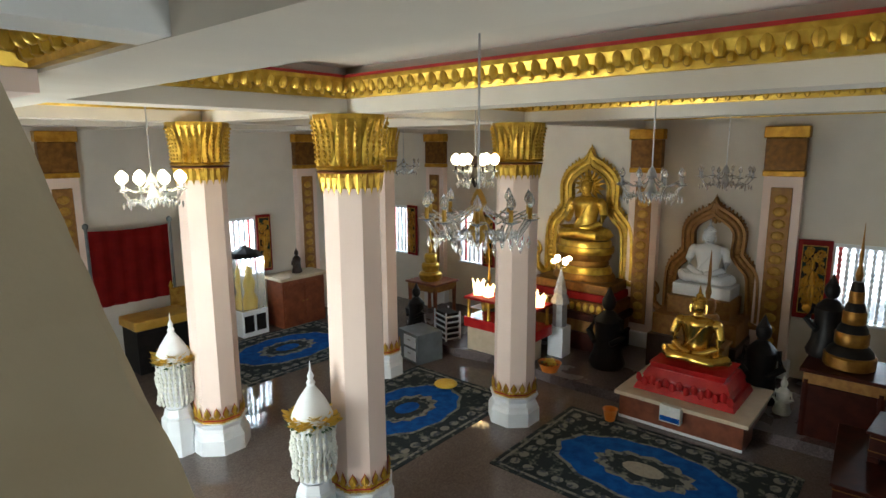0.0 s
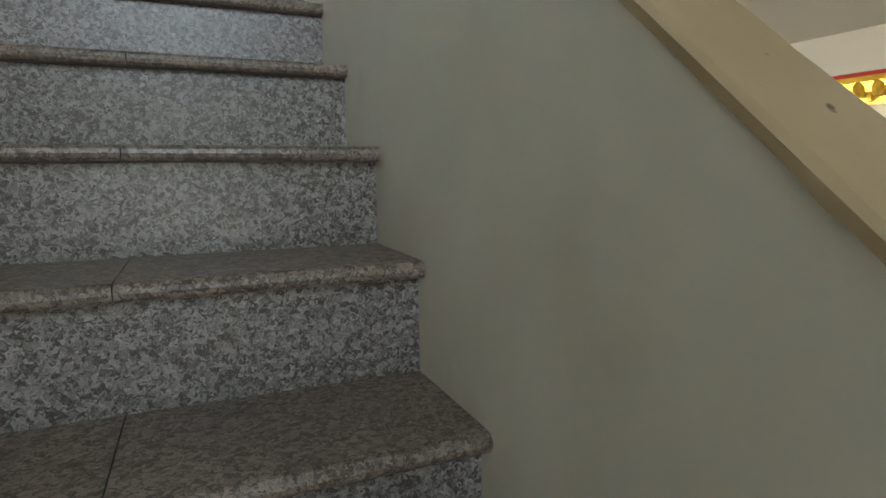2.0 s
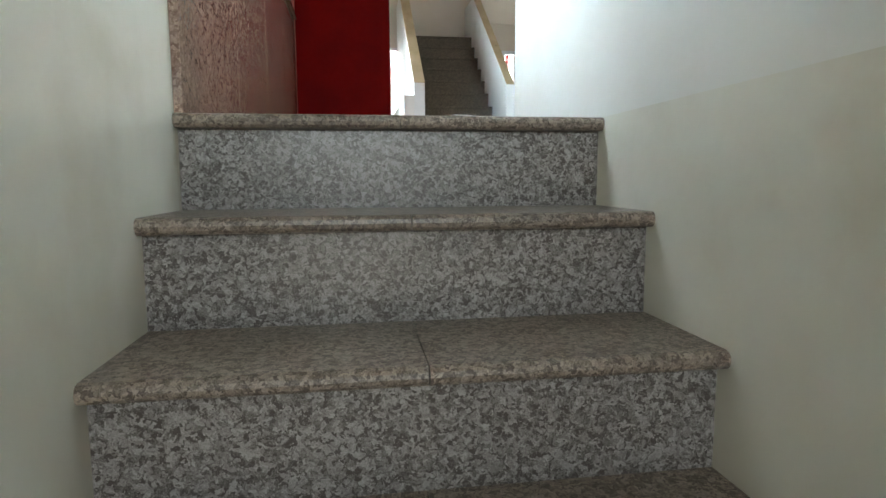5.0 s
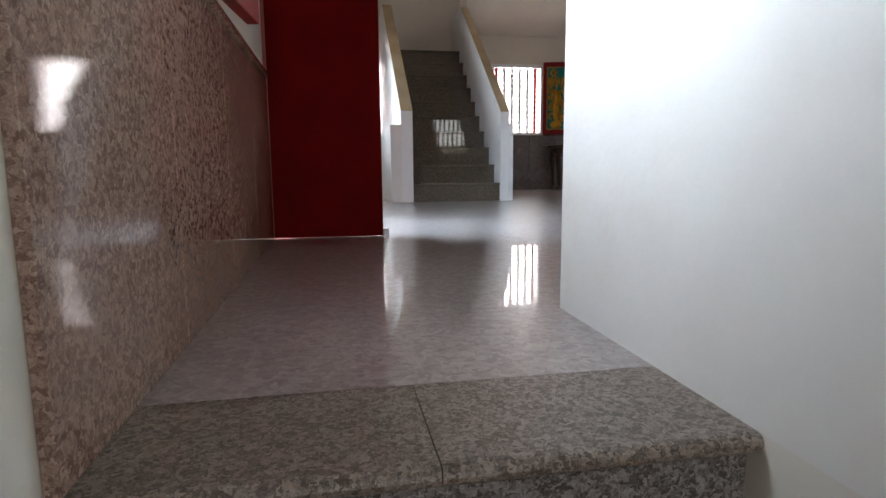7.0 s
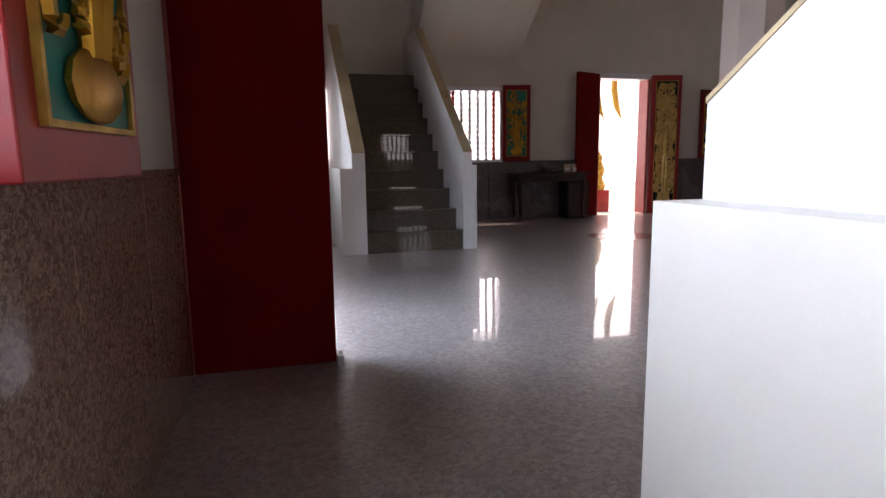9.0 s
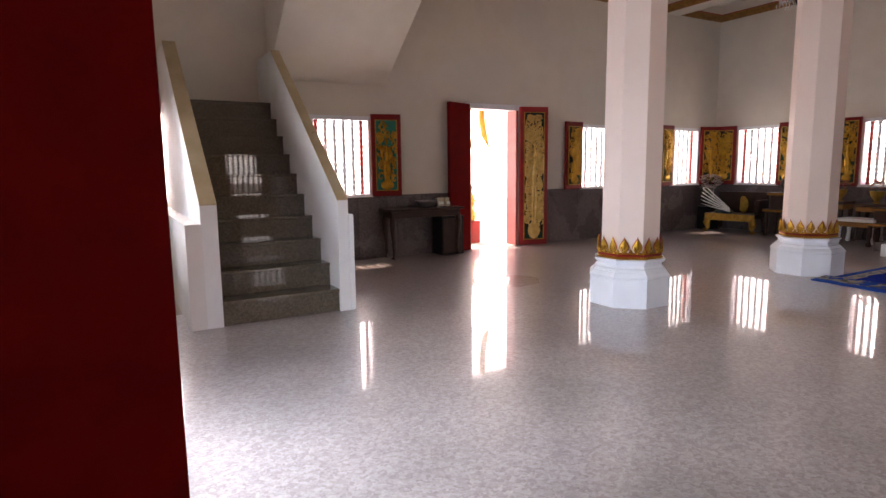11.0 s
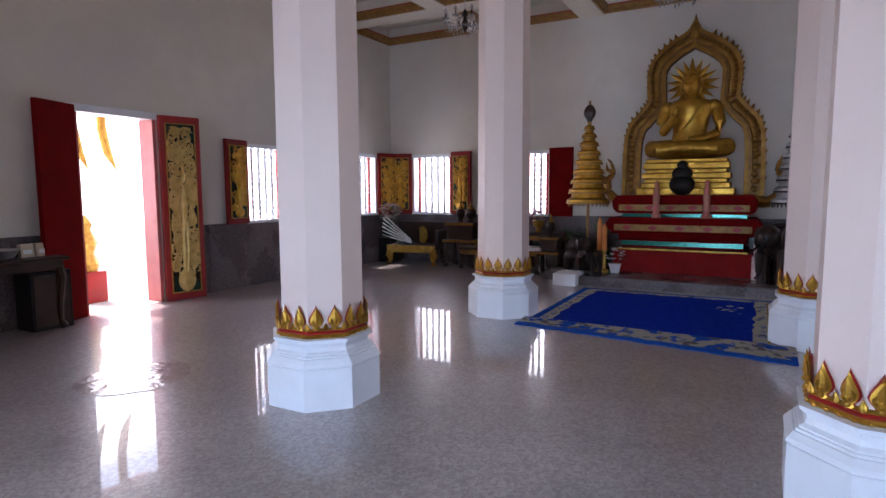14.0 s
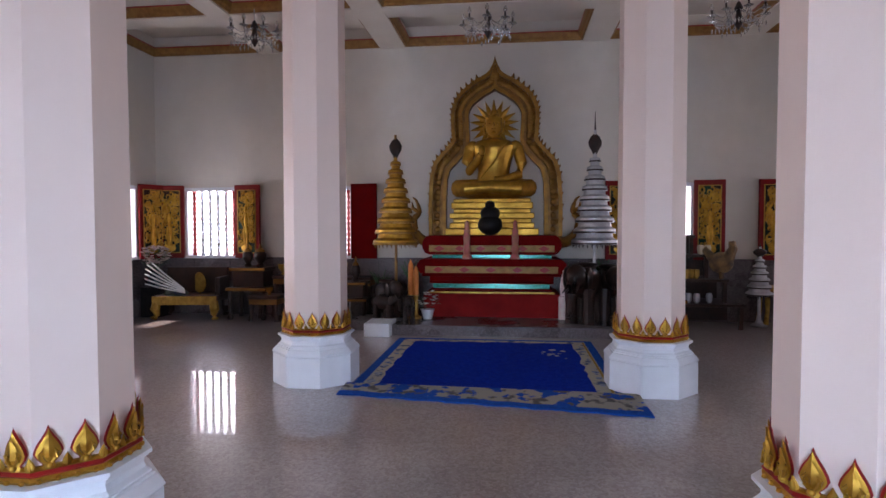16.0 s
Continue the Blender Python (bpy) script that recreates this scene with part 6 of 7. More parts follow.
M["rugdark"] = material("dark grey-green patterned pile", (0.035, 0.045, 0.05), 0.95, colour2=(0.20, 0.20, 0.17), scale=9, spread=(0.55, 0.66), bump=0.4, bump_scale=300, spec=0.05)
M["rugblue"] = material("bright blue pile", (0.02, 0.12, 0.45), 0.95, colour2=(0.015, 0.07, 0.30), scale=8, bump=0.4, bump_scale=300, spec=0.05)
M["ruggrey"] = material("grey-beige pile", (0.26, 0.25, 0.22), 0.95, colour2=(0.08, 0.09, 0.11), scale=11, spread=(0.5, 0.6), bump=0.4, bump_scale=300, spec=0.05)


def rug(label, x0, x1, y0, y1, turned):
    r = thing("rug", label, "rug", "carpets of the lower hall")
    cx, cy = (x0 + x1) / 2, (y0 + y1) / 2
    part("base", boxed(x0, x1, y0, y1, ZL + 0.001, ZL + 0.010), M["rugdark"], r, "dark border")
    bm = bmesh.new()
    for a, b, c, d in ((x0 + 0.06, x1 - 0.06, y0 + 0.06, y0 + 0.10), (x0 + 0.06, x1 - 0.06, y1 - 0.10, y1 - 0.06), (x0 + 0.06, x0 + 0.10, y0 + 0.10, y1 - 0.10), (x1 - 0.10, x1 - 0.06, y0 + 0.10, y1 - 0.10)):
        box(bm, a, b, c, d, ZL + 0.0101, ZL + 0.012)
    part("border_line", bm, M["ruggrey"], r)
    bm = bmesh.new()
    k = 0.20
    for q in range(int((x1 - x0 - 0.3) / k)):
        for y in (y0 + 0.22, y1 - 0.22):
            oval(bm, (x0 + 0.25 + k * q, y), 0.075, 0.065, ZL + 0.0125, 10)
    for q in range(int((y1 - y0 - 0.6) / k)):
        for x in (x0 + 0.22, x1 - 0.22):
            oval(bm, (x, y0 + 0.42 + k * q), 0.065, 0.075, ZL + 0.0125, 10)
    tagged(part("border_motif", bm, M["ruggrey"], r), kind="stuff")
    rx, ry = (x1 - x0) / 2 - 0.38, (y1 - y0) / 2 - 0.38
    for f, z, mat, nm, wv in ((1.0, 0.0130, M["ruggrey"], "medallion_edge", 0.03), (0.94, 0.0150, M["rugblue"], "medallion", 0.03), (0.52, 0.0170, M["ruggrey"], "inner_medallion", 0.08), (0.40, 0.0190, M["rugdark"], "inner_ring", 0.08), (0.22, 0.0210, M["rugblue"] if turned else M["cream_pile"], "centre", 0.02)):
        bm = bmesh.new()
        oval(bm, (cx, cy), rx * f, ry * f, ZL + z, 48, wv)
        part(nm, bm, mat, r)
    return r


rug("large blue oval medallion carpet with dark floral border", 5.02, 7.0 + 0.75, 2.68, 4.80, True)
rug("dark carpet with blue oval medallion before the red pedestal", 5.95, 8.05, -1.15, 1.90, False)
rug("blue and dark carpet between the far columns", 5.3, 8.3, 6.3, 8.5, True)

# stone step in front of the shrines
bm = bmesh.new()
pts = [(8.75, -1.6), (8.62, 1.3), (8.60, 2.6), (8.75, 3.6), (8.55, 4.6), (8.62, 5.6), (9.3, 6.6), (XE, 6.9), (XE, -1.6)]
prism(bm, pts, ZL + 0.001, ZL + 0.16, "z")
structure("platform_lower", bm, M["dado"], "low rounded grey stone step in front of the shrines")

# gilded shrine in its arch
arch_frame("arch_frame", "bright gilded stepped arch round the seated statue", XE - 0.002, 3.16, -3.45, 0.96, M["goldyellow"])
al = thing("shrine_base", "gilded throne on a dark red and gold altar", "shrine")
for nm, fx, hw, z0, z1, mt in (("altar", 9.95, 0.90, ZL + 0.161, -4.35, M["lacquerdark"]), ("altar", 10.0, 0.86, -4.349, -4.10, M["goldbrown"]), ("altar", 9.9, 0.94, -4.099, -3.97, M["lacquerdark"]), ("altar", 9.98, 0.88, -3.969, -3.76, M["goldbrown2"]),
                               ("altar", 10.04, 0.82, -3.759, -3.62, M["redmatt"]), ("tier", 10.08, 0.78, -3.619, -3.45, M["goldbrown2"])):
    part(nm, boxed(fx, XE - 0.03, 3.10 - hw, 3.10 + hw, z0, z1, bevel=0.02), mt, al)
for z0, z1, r0, r1 in ((-3.449, -3.33, 0.62, 0.57), (-3.329, -3.20, 0.55, 0.50), (-3.199, -3.09, 0.47, 0.46), (-3.089, -2.96, 0.48, 0.53), (-2.959, -2.83, 0.55, 0.57), (-2.829, -2.71, 0.52, 0.50)):
    band = M["goldarch"] if r0 < 0.5 or z0 < -3.4 else M["goldyellow"]
    bm = bmesh.new()
    lathe(bm, [(r0, z0), ((r0 + r1) / 2 + 0.02, (z0 + z1) / 2), (r1, z1)], 28, (10.62, 3.08), 0, (0.72, 1))
    part("throne", bm, band, al, "rounded gilded throne tier", smooth=True)
for k in range(13):
    y = 3.10 - 0.80 + 1.60 * k / 12
    part("lotus_petal", blob(bmesh.new(), (9.97, y, -3.86), (0.03, 0.05, 0.08), 8, 6), M["goldyellow"], al, smooth=True)
seated_buddha("seated_statue", "bright gilded seated statue with pointed halo in the arch", pose(10.60, 3.08, -2.71), 0.98, M["goldyellow"])
# white statue in a brown arch
arch_frame("arch_frame", "dull brown carved arch round the white statue", XE - 0.002, 0.86, -3.86, 0.80, M["goldbrown"])
al = thing("shrine_base", "brown stepped altar with a white statue", "shrine")
for fx, hw, z0, z1, mt in ((10.0, 0.70, ZL + 0.161, -4.1, M["wood"]), (10.1, 0.66, -4.099, -3.75, M["goldbrown"]), (10.3, 0.50, -3.749, -3.45, M["goldbrown"]), (10.4, 0.46, -3.449, -3.25, M["white"])):
    part("tier", boxed(fx, XE - 0.03, 0.86 - hw, 0.86 + hw, z0, z1, bevel=0.015), mt, al)
seated_buddha("seated_statue", "white seated statue in front of a brown arch", pose(10.68, 0.86, -3.25), 0.80, M["white"], rays=False, arm_up=False)
bm = bmesh.new()
for k in range(16):
    a = 2 * math.pi * k / 16
    tube(bm, [(0, 0.10 * math.cos(a), 0.10 * math.sin(a)), (0, 0.19 * math.cos(a), 0.19 * math.sin(a))], [0.05, 0.02], 6)
blob(bm, (0, 0, 0), (0.04, 0.09, 0.09), 12, 8)
ob = tagged(part("flower_boss", bm, M["goldbrown"], smooth=True), "round brown carved flower inside the arch", "ornament")
ob.matrix_world = pose(XE - 0.045, 0.86, -2.08)

# big seated statue on a red pedestal
px = thing("statue_pedestal", "red and white box pedestal with glossy red lotus base", "pedestal")
part("box", boxed(8.20, 9.50, -0.43, 1.22, ZL + 0.001, ZL + 0.36, bevel=0.006), M["redwood"], px, "red-brown sides")
part("cover", boxed(8.14, 9.56, -0.49, 1.28, ZL + 0.361, ZL + 0.42, bevel=0.01), M["paper"], px, "cream edged top")
part("edge", boxed(8.19, 8.196, -0.43, 1.22, ZL + 0.01, ZL + 0.05), M["white"], px)
part("sign", boxed(8.08, 8.19, 0.32, 0.60, ZL + 0.18, ZL + 0.42, bevel=0.006), M["whitepetal"], px, "white and blue card box")
part("sign_band", boxed(8.075, 8.0795, 0.33, 0.59, ZL + 0.20, ZL + 0.27), M["rugblue"], px)
bm = bmesh.new()
z = ZL + 0.421
for (a0, b0, h0), (a1, b1, h1) in (((0.50, 0.68, 0.0), (0.46, 0.64, 0.10)), ((0.43, 0.60, 0.10), (0.40, 0.57, 0.20)), ((0.42, 0.59, 0.20), (0.37, 0.53, 0.32)), ((0.34, 0.49, 0.32), (0.36, 0.52, 0.40))):
    lo = [bm.verts.new((8.88 + sx * a0, 0.42 + sy * b0, z + h0)) for sx, sy in ((-1, -1), (1, -1), (1, 1), (-1, 1))]
    hi = [bm.verts.new((8.88 + sx * a1, 0.42 + sy * b1, z + h1)) for sx, sy in ((-1, -1), (1, -1), (1, 1), (-1, 1))]
    for i in range(4):
        j = (i + 1) % 4
        bm.faces.new((lo[i], lo[j], hi[j], hi[i]))
    bm.faces.new(lo[::-1]), bm.faces.new(hi)
M["redgloss"] = material("glossy red lacquer", (0.50, 0.02, 0.02), 0.15, colour2=(0.40, 0.012, 0.015), scale=6, bump=0.15, bump_scale=12)
part("lotus_base", bm, M["redgloss"], px, "glossy red lotus base")
for k in range(14):
    y = 0.42 - 0.62 + 1.24 * k / 13
    part("lotus_petal", blob(bmesh.new(), (8.40 + 0.02 * (k % 2), y, z + 0.13 + 0.04 * (k % 2)), (0.03, 0.045, 0.07), 8, 6), M["redgloss"], px)
M["goldshine"] = material("polished brass gold", (0.72, 0.48, 0.10), 0.2, 0.95, colour2=(0.6, 0.36, 0.06), scale=6)
ob = seated_buddha("seated_statue", "polished golden seated statue on the red lotus base", pose(8.88, 0.42, z + 0.40), 0.83, M["goldshine"], rays=False, arm_up=False)

# urns with garlands beside the near columns
def urn(at):
    u = thing("garlanded_urn", "white spired urn hung with jasmine garlands and yellow flowers", "urn", "urns beside the columns", at=pose(*at))
    part("pedestal", lathe(bmesh.new(), [(0.20, 0), (0.20, 0.50), (0.17, 0.53), (0.15, 0.62)], 8, turn=math.pi / 8), M["white"], u)
    part("spire", lathe(bmesh.new(), [(0.20, 1.28), (0.205, 1.31), (0.175, 1.38), (0.135, 1.46), (0.09, 1.53), (0.055, 1.58), (0.035, 1.61), (0.045, 1.64), (0.025, 1.67), (0.034, 1.71), (0.012, 1.76), (0.002, 1.86)], 20), M["white"], u, smooth=True)
    part("body", lathe(bmesh.new(), [(0.13, 0.63), (0.16, 0.8), (0.18, 1.1), (0.17, 1.299)], 16), M["white"], u, smooth=True)
    bm = bmesh.new()
    for k in range(22):
        a = 2 * math.pi * k / 22
        for q in range(9):
            r = 0.205 + 0.012 * math.sin(q * 1.3 + k)
            blob(bm, (r * math.cos(a), r * math.sin(a), 1.24 - 0.065 * q), (0.022, 0.022, 0.036), 6, 4)
    tagged(part("garland", bm, M["whitepetal"], u, "white jasmine strings"), kind="stuff")
    flower_mass(u, (0, 0, 1.27), (0.27, 0.27, 0.09), 9, M["yellowpetal"], 120, 1.7)


urn((3.74, 2.44, ZL))
urn((3.62, 5.14, ZL))


def tier_stand(at, radii, step, mat, label):
    t = thing("offering_tiers", label, "offering stand", "tiered offering stands", at=pose(*at))
    z = 0.0
    for k, r in enumerate(radii):
        part("tier", lathe(bmesh.new(), [(r * 0.85, z), (r, z + step * 0.35), (r, z + step * 0.75), (r * 0.8, z + step * 0.97)], 18), mat, t, smooth=True)
        z += step
    part("spire", lathe(bmesh.new(), [(0.03, z), (0.045, z + 0.1), (0.02, z + 0.25), (0.025, z + 0.4), (0.004, z + 0.75)], 10), mat, t)
    return t


bt = thing("offering_tiers", "black and gold banded tiered stand on the dark table", "offering stand", "tiered offering stands", at=pose(9.3, -1.33, ZL + 1.08))
for k, r in enumerate((0.29, 0.19, 0.13, 0.085)):
    z = 0.30 * k * (1 - 0.03 * k)
    part("gold_band", lathe(bmesh.new(), [(r * 0.94, z), (r, z + 0.02), (r, z + 0.15), (r * 0.94, z + 0.17)], 24), M["goldarch"], bt, "aged gold band", smooth=True)
    part("drum", lathe(bmesh.new(), [(r * 0.92, z + 0.1705), (r * 0.86, z + 0.22), (r * 0.70, z + 0.27), (r * 0.6, z + 0.289)], 24), M["black"], bt, "black lacquered drum", smooth=True)
part("spire", lathe(bmesh.new(), [(0.03, 1.12), (0.045, 1.2), (0.02, 1.33), (0.026, 1.45), (0.012, 1.6), (0.003, 1.85)], 10), M["goldarch"], bt)
tier_stand((9.95, 6.45, ZL + 0.95), (0.26, 0.20, 0.14), 0.2, M["goldyellow"], "gilded tiered bowls on a red altar")
tier_stand((9.55, 4.55, ZL + 0.75), (0.16, 0.13, 0.09), 0.16, M["gold"], "small gilded tiered cone on an altar")
tier_stand((9.75, 0.55, ZL + 0.9), (0.24, 0.18, 0.12), 0.22, M["goldbrown"], "dull gilded tiers behind the golden statue")


def plain_table(name, label, x0, x1, y0, y1, z0, h, mat):
    t = thing(name, label, "table")
    part("tabletop", boxed(x0, x1, y0, y1, z0 + h - 0.05, z0 + h, bevel=0.012), mat, t)
    part("apron", boxed(x0 + 0.04, x1 - 0.04, y0 + 0.04, y1 - 0.04, z0 + h - 0.2, z0 + h - 0.0505, bevel=0.008), M["goldbrown"], t, "gilded apron")
    for x in (x0 + 0.08, x1 - 0.08):
        for y in (y0 + 0.08, y1 - 0.08):
            part("leg", tube(bmesh.new(), [(x, y, z0 + h - 0.15), (x, y, z0 + 0.2), (x, y, z0 + 0.002)], [0.05, 0.04, 0.05], 8), mat, t)
    return t


plain_table("altar_table", "tall dark lacquered altar table by the window", 8.85, 9.75, -1.80, -0.86, ZL + 0.16, 0.919, M["lacquerdark"])
skirt = thing("table_skirt", "dark red-brown carved panel closing the altar table", "panel")
part("panel", boxed(8.90, 9.70, -1.76, -0.90, ZL + 0.161, ZL + 0.87, bevel=0.01), M["lacquerdark"], skirt)
plain_table("altar_table", "dark red altar table with gilded tiers", 9.6, 10.4, 6.0, 6.9, ZL + 0.16, 0.79, M["redwood"])
plain_table("altar_table", "dull gilded altar table behind the golden statue", 9.5, 9.98, 0.2, 0.9, ZL + 0.16, 0.74, M["goldbrown"])
plain_table("altar_table", "small gilded altar table with a tiered cone", 9.3, 9.8, 4.3, 4.85, ZL + 0.16, 0.59, M["goldbrown2"])
def lacquer_chest(at, w, d, h, turn, label):
    """A low stepped chest with gilt lines along its edges."""
    c = thing("lacquer_chest", label, "chest", "lacquered chests in the corner", at=pose(*at, 0, 0, turn))
    part("body", boxed(-w / 2, w / 2, -d / 2, d / 2, 0.06, h - 0.03, bevel=0.012), M["lacquerdark"], c)
    part("lid", boxed(-w / 2 - 0.03, w / 2 + 0.03, -d / 2 - 0.03, d / 2 + 0.03, h - 0.0295, h, bevel=0.01), M["lacquerdark"], c)
    for z in (0.12, h - 0.075):
        part("gilt_line", boxed(-w / 2 - 0.004, w / 2 + 0.004, -d / 2 - 0.004, d / 2 + 0.004, z, z + 0.012), M["goldbrown2"], c)
    for x in (-w / 2 + 0.05, w / 2 - 0.05):
        for y in (-d / 2 + 0.05, d / 2 - 0.05):
            part("foot", boxed(x - 0.05, x + 0.05, y - 0.05, y + 0.05, 0, 0.0595, bevel=0.008), M["lacquerdark"], c)


lacquer_chest((7.75, -1.85, ZL), 1.5, 0.80, 0.62, 4, "dark red-brown lacquered chest with gilt lines")
lacquer_chest((7.95, -1.95, ZL + 0.62), 0.62, 0.42, 0.34, -6, "small dark lacquered chest on the larger one")
lacquer_chest((6.6, -1.78, ZL), 0.62, 0.70, 0.40, 8, "low red-brown lacquered chest near the rug")


def dark_figure(at, h, mat, label):
    bm = bmesh.new()
    lathe(bm, [(0.20, 0), (0.22, 0.06), (0.17, 0.2), (0.15, 0.42), (0.17, 0.58), (0.08, 0.68), (0.05, 0.70)], 14)
    blob(bm, (0, 0, 0.80), (0.09, 0.085, 0.11), 12, 8)
    lathe(bm, [(0.06, 0.87), (0.04, 0.92), (0.003, 1.0)], 8)
    for s in (-1, 1):
        tube(bm, [(0, s * 0.15, 0.6), (-0.05, s * 0.22, 0.42), (-0.16, s * 0.10, 0.33)], [0.05, 0.045, 0.035], 7)
    ob = tagged(part("figure", bm, mat, smooth=True), label, "statue")
    ob.matrix_world = pose(*at) @ Matrix.Diagonal((h, h, h, 1))


dark_figure((9.55, 2.05, ZL + 0.161), 1.4, M["black"], "black statue on the stone step beside the shrine")
dark_figure((9.58, -1.04, ZL + 1.08), 1.12, M["black"], "black seated figure on the dark table")
dark_figure((9.75, -0.25, ZL + 0.161), 1.3, M["black"], "black statue behind the red pedestal")
dark_figure((9.45, -0.62, ZL + 0.161), 0.55, M["whitepetal"], "small white figure standing on the stone step")
dark_figure((8.9, 5.9, ZL + 0.161), 1.0, M["black"], "slim dark statue near the far altar")
dark_figure((8.05, 8.75, -3.72), 0.55, M["darkfig"], "dark bronze seated figure on the wooden cabinet")

# lamp stand with lit bulbs
ls = thing("lamp_stand", "silver tiered cone on a white pedestal with lit bulbs", "lamp", at=pose(9.50, 2.95, ZL + 0.161))
part("pedestal", boxed(-0.15, 0.15, -0.15, 0.15, 0, 0.55, bevel=0.012), M["white"], ls)
part("lantern", lathe(bmesh.new(), [(0.13, 0.551), (0.13, 0.95), (0.17, 0.97), (0.15, 1.05), (0.11, 1.15), (0.12, 1.17), (0.08, 1.3), (0.085, 1.32), (0.03, 1.5), (0.01, 1.62)], 8), M["silver"], ls)
for k in range(6):
    a = k * math.pi / 3
    part("bulb", blob(bmesh.new(), (0.13 * math.cos(a), 0.13 * math.sin(a), 1.72 + 0.05 * (k % 2)), (0.05, 0.05, 0.045), 10, 7), LAMP_ON, ls, "lit frosted bulb")
    part("arm", tube(bmesh.new(), [(0, 0, 1.58), (0.08 * math.cos(a), 0.08 * math.sin(a), 1.62), (0.13 * math.cos(a), 0.13 * math.sin(a), 1.68)], 0.008, 5), M["brass"], ls)

GLOW = bpy.data.materials.new("glowing lotus petal")
GLOW.use_nodes = True
_l = GLOW.node_tree.nodes["Principled BSDF"]
_l.inputs["Base Color"].default_value = (0.9, 0.8, 0.65, 1)
_l.inputs["Emission Color"].default_value, _l.inputs["Emission Strength"].default_value = (1.0, 0.66, 0.30, 1), 2.4

# shrine table with glowing white lotus lamps
ft = thing("lamp_table", "red and gold table with glowing white lotus lamps", "table")
part("base", boxed(8.70, 9.15, 3.10, 4.42, ZL + 0.161, ZL + 0.60, bevel=0.012), M["paper"], ft, "cream boxed base")
part("table", boxed(8.66, 9.25, 2.95, 4.48, ZL + 0.601, ZL + 0.78, bevel=0.012), M["redgloss"], ft, "red lacquer table top")
for y in (3.02, 3.5, 3.95, 4.40):
    for x in (8.72, 9.18):
        part("post", lathe(bmesh.new(), [(0.035, ZL + 0.781), (0.025, ZL + 0.9), (0.035, ZL + 1.12)], 8, (x, y)), M["gold"], ft)
part("shelf", boxed(8.66, 9.25, 2.95, 4.48, ZL + 1.121, ZL + 1.17, bevel=0.01), M["redmatt"], ft)
for k, y in enumerate((3.03, 3.20, 4.10, 4.33)):
    c = thing("lotus_lamp", "glowing white lotus lamp on the red table", "lamp", "lotus lamps", at=pose(8.92, y, ZL + 1.17))
    for q in range(8):
        a = q * math.pi / 4
        bm = bmesh.new()
        petal(bm, (0.06 * math.cos(a), 0.06 * math.sin(a), 0.0), Vector((math.cos(a), math.sin(a), 0)), 0.13, 0.22 + 0.07 * (k % 2), 0.10 - 0.04 * (q % 2), 0.03)
        part("petal", bm, GLOW, c, smooth=True)
# things on the floor
cb = thing("cabinet", "grey painted cabinet with two white drawers", "cabinet", at=pose(8.1, 5.06, ZL + 0.002, 0, 0, -12))
part("body", boxed(-0.28, 0.28, -0.32, 0.32, 0, 0.55, bevel=0.01), M["stonegrey"], cb)
for z in (0.05, 0.30):
    d = part("drawer", boxed(-0.30, -0.2805, -0.26, 0.10, z, z + 0.2, bevel=0.006), M["white"], cb, "white drawer front")
    part("handle", boxed(-0.315, -0.3005, -0.12, -0.04, z + 0.12, z + 0.14), M["silver"], d)
rk2 = thing("wire_rack", "white wire rack with dark shelves", "rack", at=pose(8.95, 5.12, ZL + 0.161, 0, 0, -20))
for z in (0.0, 0.11, 0.22, 0.33, 0.44):
    part("shelf", boxed(-0.15, 0.15, -0.22, 0.22, z + 0.02, z + 0.045), M["white"], rk2)
    part("tray", boxed(-0.13, 0.13, -0.2, 0.2, z + 0.0455, z + 0.10), M["black"], rk2, "dark tray")
for x in (-0.155, 0.155):
    for y in (-0.225, 0.225):
        part("post", boxed(x - 0.012, x + 0.012, y - 0.012, y + 0.012, 0, 0.56), M["white"], rk2)
bk = thing("basket", "orange plastic basket with marigolds on the stone step", "basket", at=pose(8.72, 2.68, ZL + 0.161))
part("bowl", lathe(bmesh.new(), [(0.13, 0), (0.19, 0.14), (0.20, 0.15), (0.18, 0.14), (0.12, 0.02)], 18), M["orange"], bk, smooth=True)
flower_mass(bk, (0, 0, 0.15), (0.13, 0.13, 0.05), 31, M["yellowpetal"], 30)
pt = thing("plant_pot", "small orange clay pot beside the red pedestal", "pot", at=pose(7.97, 1.25, ZL + 0.02))
part("pot", lathe(bmesh.new(), [(0.07, 0), (0.10, 0.16), (0.11, 0.17), (0.09, 0.165), (0.06, 0.02)], 16), M["orange"], pt, smooth=True)
cu = thing("cushion", "round golden yellow cushion on the carpet edge", "cushion", at=pose(7.35, 4.0 - 0.2, ZL + 0.022))
part("pad", blob(bmesh.new(), (0, 0, 0.05), (0.19, 0.19, 0.05), 20, 8), M["yellowpetal"], cu, smooth=True)

# red hanging, throne, glass case and cabinet at the north wall
rd = thing("red_hanging", "red cloth hanging between two grey posts", "hanging")
bm = bmesh.new()
n = 24
top, bot = [], []
for k in range(n + 1):
    x = 4.02 + 1.36 * k / n
    w = 0.018 * math.sin(k * 1.4)
    top.append(bm.verts.new((x, 8.95 + w, -2.36 - 0.03 * math.sin(math.pi * k / n))))
    bot.append(bm.verts.new((x, 8.95 + w * 1.6, -3.72)))
for k in range(n):
    bm.faces.new((top[k], top[k + 1], bot[k + 1], bot[k]))
bmesh.ops.solidify(bm, geom=bm.faces[:], thickness=0.008)
part("cloth", bm, M["redmatt"], rd, smooth=True)
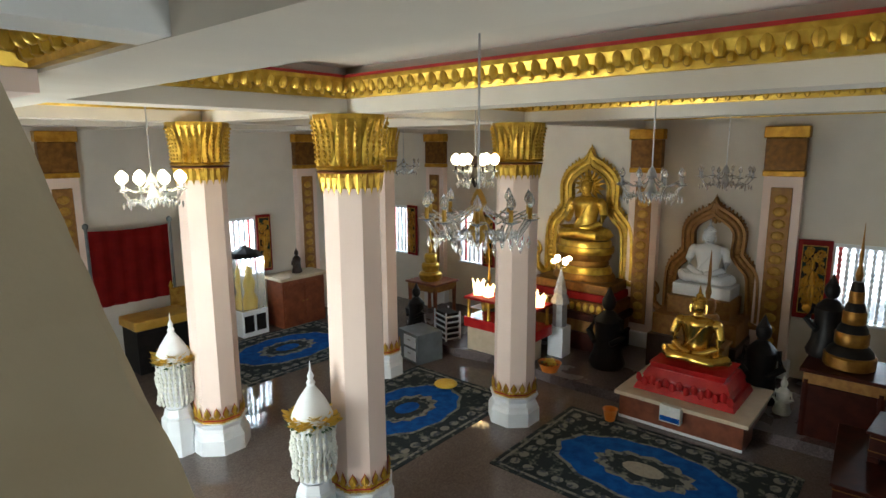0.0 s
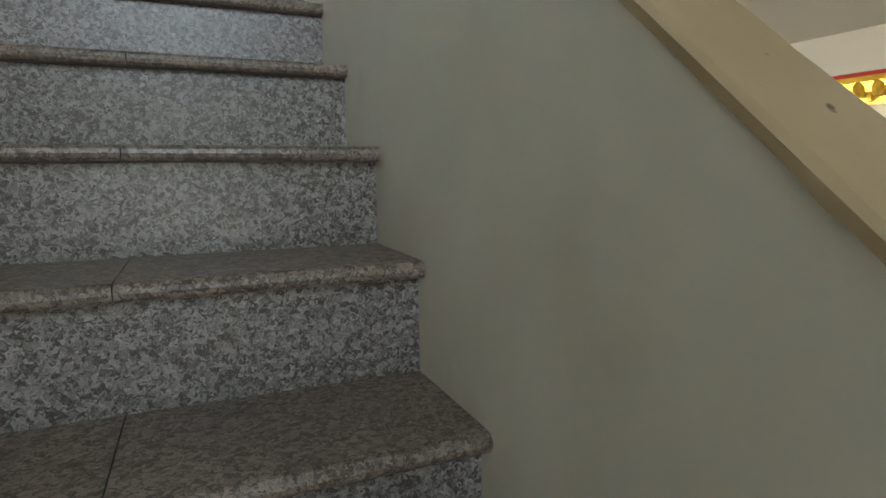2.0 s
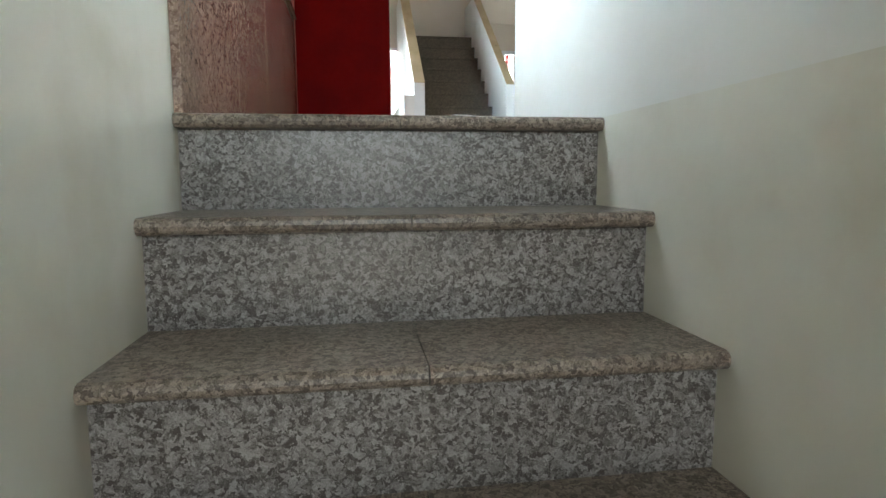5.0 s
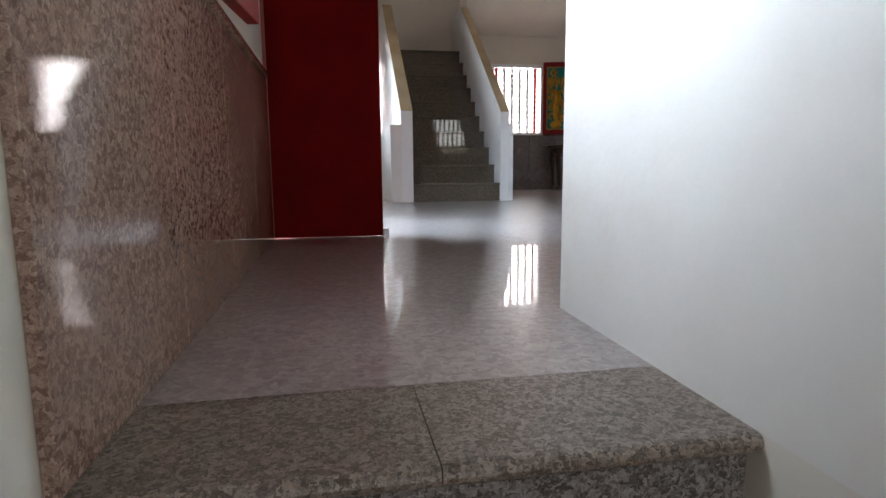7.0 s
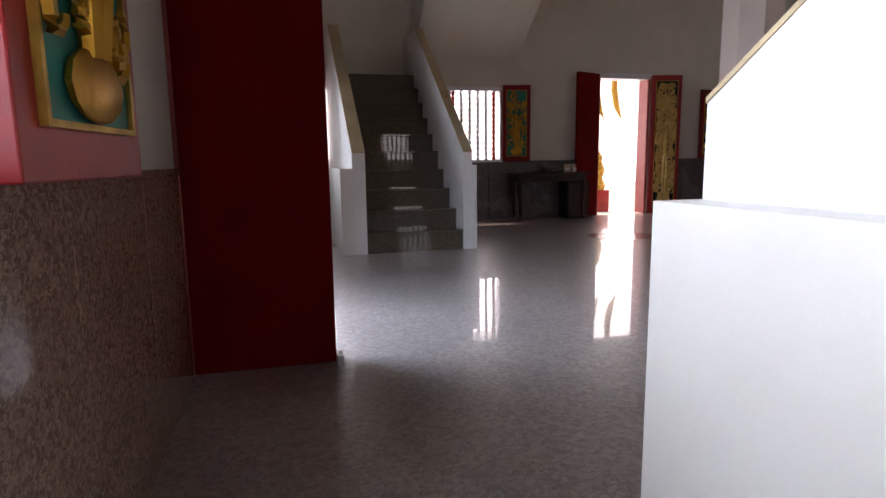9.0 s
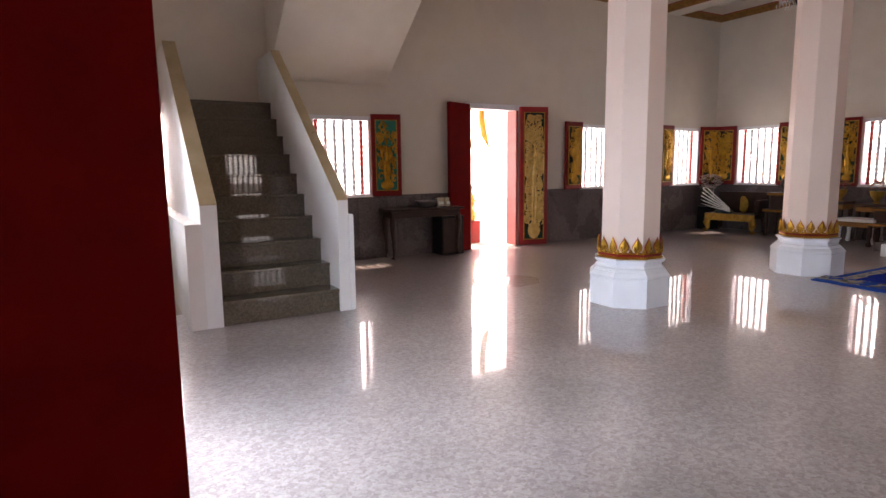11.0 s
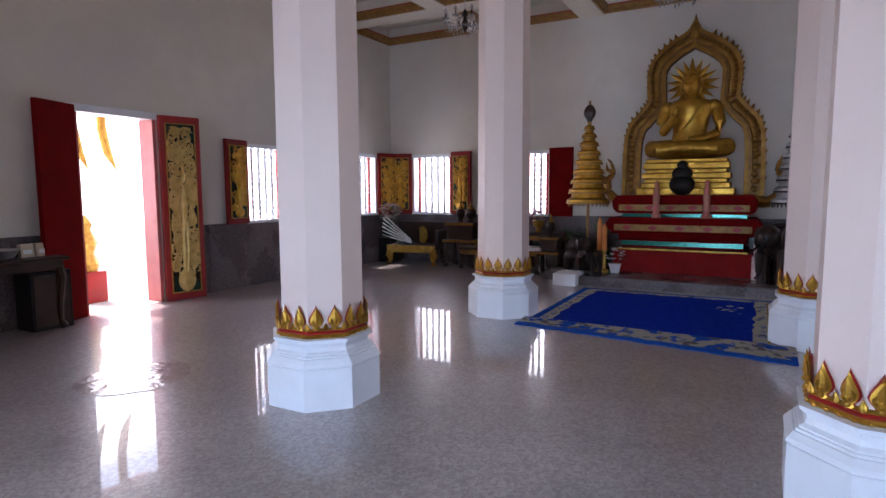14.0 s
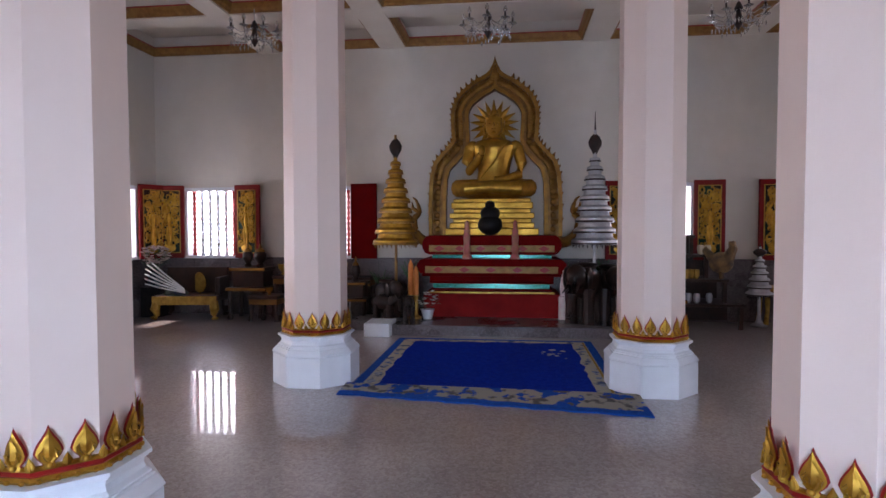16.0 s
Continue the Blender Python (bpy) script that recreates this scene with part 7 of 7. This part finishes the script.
for x in (4.0, 5.42):
    part("post", lathe(bmesh.new(), [(0.025, ZL + 0.001), (0.025, -2.33), (0.05, -2.30), (0.05, -2.25), (0.01, -2.22)], 10, (x, 8.97)), M["stonegrey"], rd)
gt = thing("gold_draped_table", "low dark table draped with golden cloth", "table")
part("cloth", boxed(4.3, 5.35, 8.1, 8.8, -4.05, -3.88, bevel=0.03), M["goldcloth"], gt, "golden yellow cloth")
part("table", boxed(4.34, 5.31, 8.14, 8.76, ZL + 0.001, -4.0505, bevel=0.01), M["black"], gt)
th = thing("gilded_throne", "gilded carved throne beside the red hanging", "chair", at=pose(5.55, 8.7, ZL))
part("seat", boxed(-0.25, 0.25, -0.25, 0.25, 0.40, 0.48, bevel=0.012), M["goldpaint"], th)
part("backrest", boxed(-0.25, 0.25, 0.20, 0.27, 0.481, 1.25, bevel=0.02), M["goldpaint"], th)
for x in (-0.22, 0.22):
    part("armrest", boxed(x - 0.03, x + 0.03, -0.22, 0.19, 0.481, 0.70, bevel=0.014), M["goldpaint"], th)
    part("finial", lathe(bmesh.new(), [(0.03, 1.2505), (0.045, 1.30), (0.005, 1.40)], 8, (x, 0.235)), M["gold"], th)
    for y in (-0.22, 0.22):
        part("leg", boxed(x - 0.03, x + 0.03, y - 0.03, y + 0.03, 0, 0.3995, bevel=0.006), M["goldpaint"], th)
ca = thing("glass_case", "glass display case with a pale statue and black top", "display case", at=pose(6.85, 8.85, ZL))
part("base", boxed(-0.30, 0.30, -0.28, 0.28, 0, 0.55, bevel=0.01), M["white"], ca, "white base with black panels")
for x in (-0.15, 0.13):
    part("panel", boxed(x - 0.11, x + 0.11, -0.286, -0.2805, 0.10, 0.45, bevel=0.002), M["black"], ca)
part("glass", boxed(-0.28, 0.28, -0.26, 0.26, 0.551, 1.65), M["glass"], ca, "clear glass box").visible_shadow = False
part("top", lathe(bmesh.new(), [(0.36, 1.651), (0.30, 1.74), (0.12, 1.82), (0.02, 1.88)], 8, turn=math.pi / 8), M["black"], ca, "black pagoda top")
part("figure", lathe(bmesh.new(), [(0.16, 0.556), (0.17, 0.75), (0.10, 0.9), (0.14, 1.1), (0.08, 1.25), (0.09, 1.35), (0.02, 1.48)], 14), M["yellowpetal"], ca, "pale golden figure", smooth=True)
wc = thing("wooden_cabinet", "brown carved wooden cabinet with a pale stone top", "cabinet", at=pose(8.0, 8.75, ZL))
part("body", boxed(-0.55, 0.55, -0.3, 0.3, 0, 1.05, bevel=0.01), M["redwood"], wc)
part("top", boxed(-0.62, 0.62, -0.36, 0.36, 1.0505, 1.115, bevel=0.01), M["paper"], wc)
for x in (-0.27, 0.27):
    d = part("door", boxed(x - 0.24, x + 0.24, -0.318, -0.3005, 0.12, 0.95, bevel=0.006), M["redwood"], wc)
    part("knob", blob(bmesh.new(), (x * 0.2, -0.33, 0.55), (0.02, 0.014, 0.02), 8, 6), M["brass"], d)

# chandeliers of the lower hall
chandelier((3.17, -0.02, -1.36), 1.09, 10, 0.30, "large clear glass chandelier with amber candle tubes", body=M["goldpaint"])
chandelier((2.96, 3.72, -1.36), 1.09, 8, 0.27, "lit crystal chandelier with glowing white globes", lit=LAMP_ON, body=M["white"])
chandelier((5.35, 1.68, -1.22), 0.95, 6, 0.20, "dark metal chandelier with lit white shades", lit=LAMP_ON, body=M["darkfig"])
chandelier((5.90, 0.05, -1.32), 1.05, 8, 0.28, "clear glass chandelier under the white ceiling", body=M["silver"])
chandelier((9.16, 0.28, -1.40), 1.13, 8, 0.34, "clear glass chandelier under the white ceiling", body=M["silver"])
chandelier((9.0, 6.30, -1.36), 1.09, 8, 0.30, "clear glass chandelier under the white ceiling", body=M["silver"])
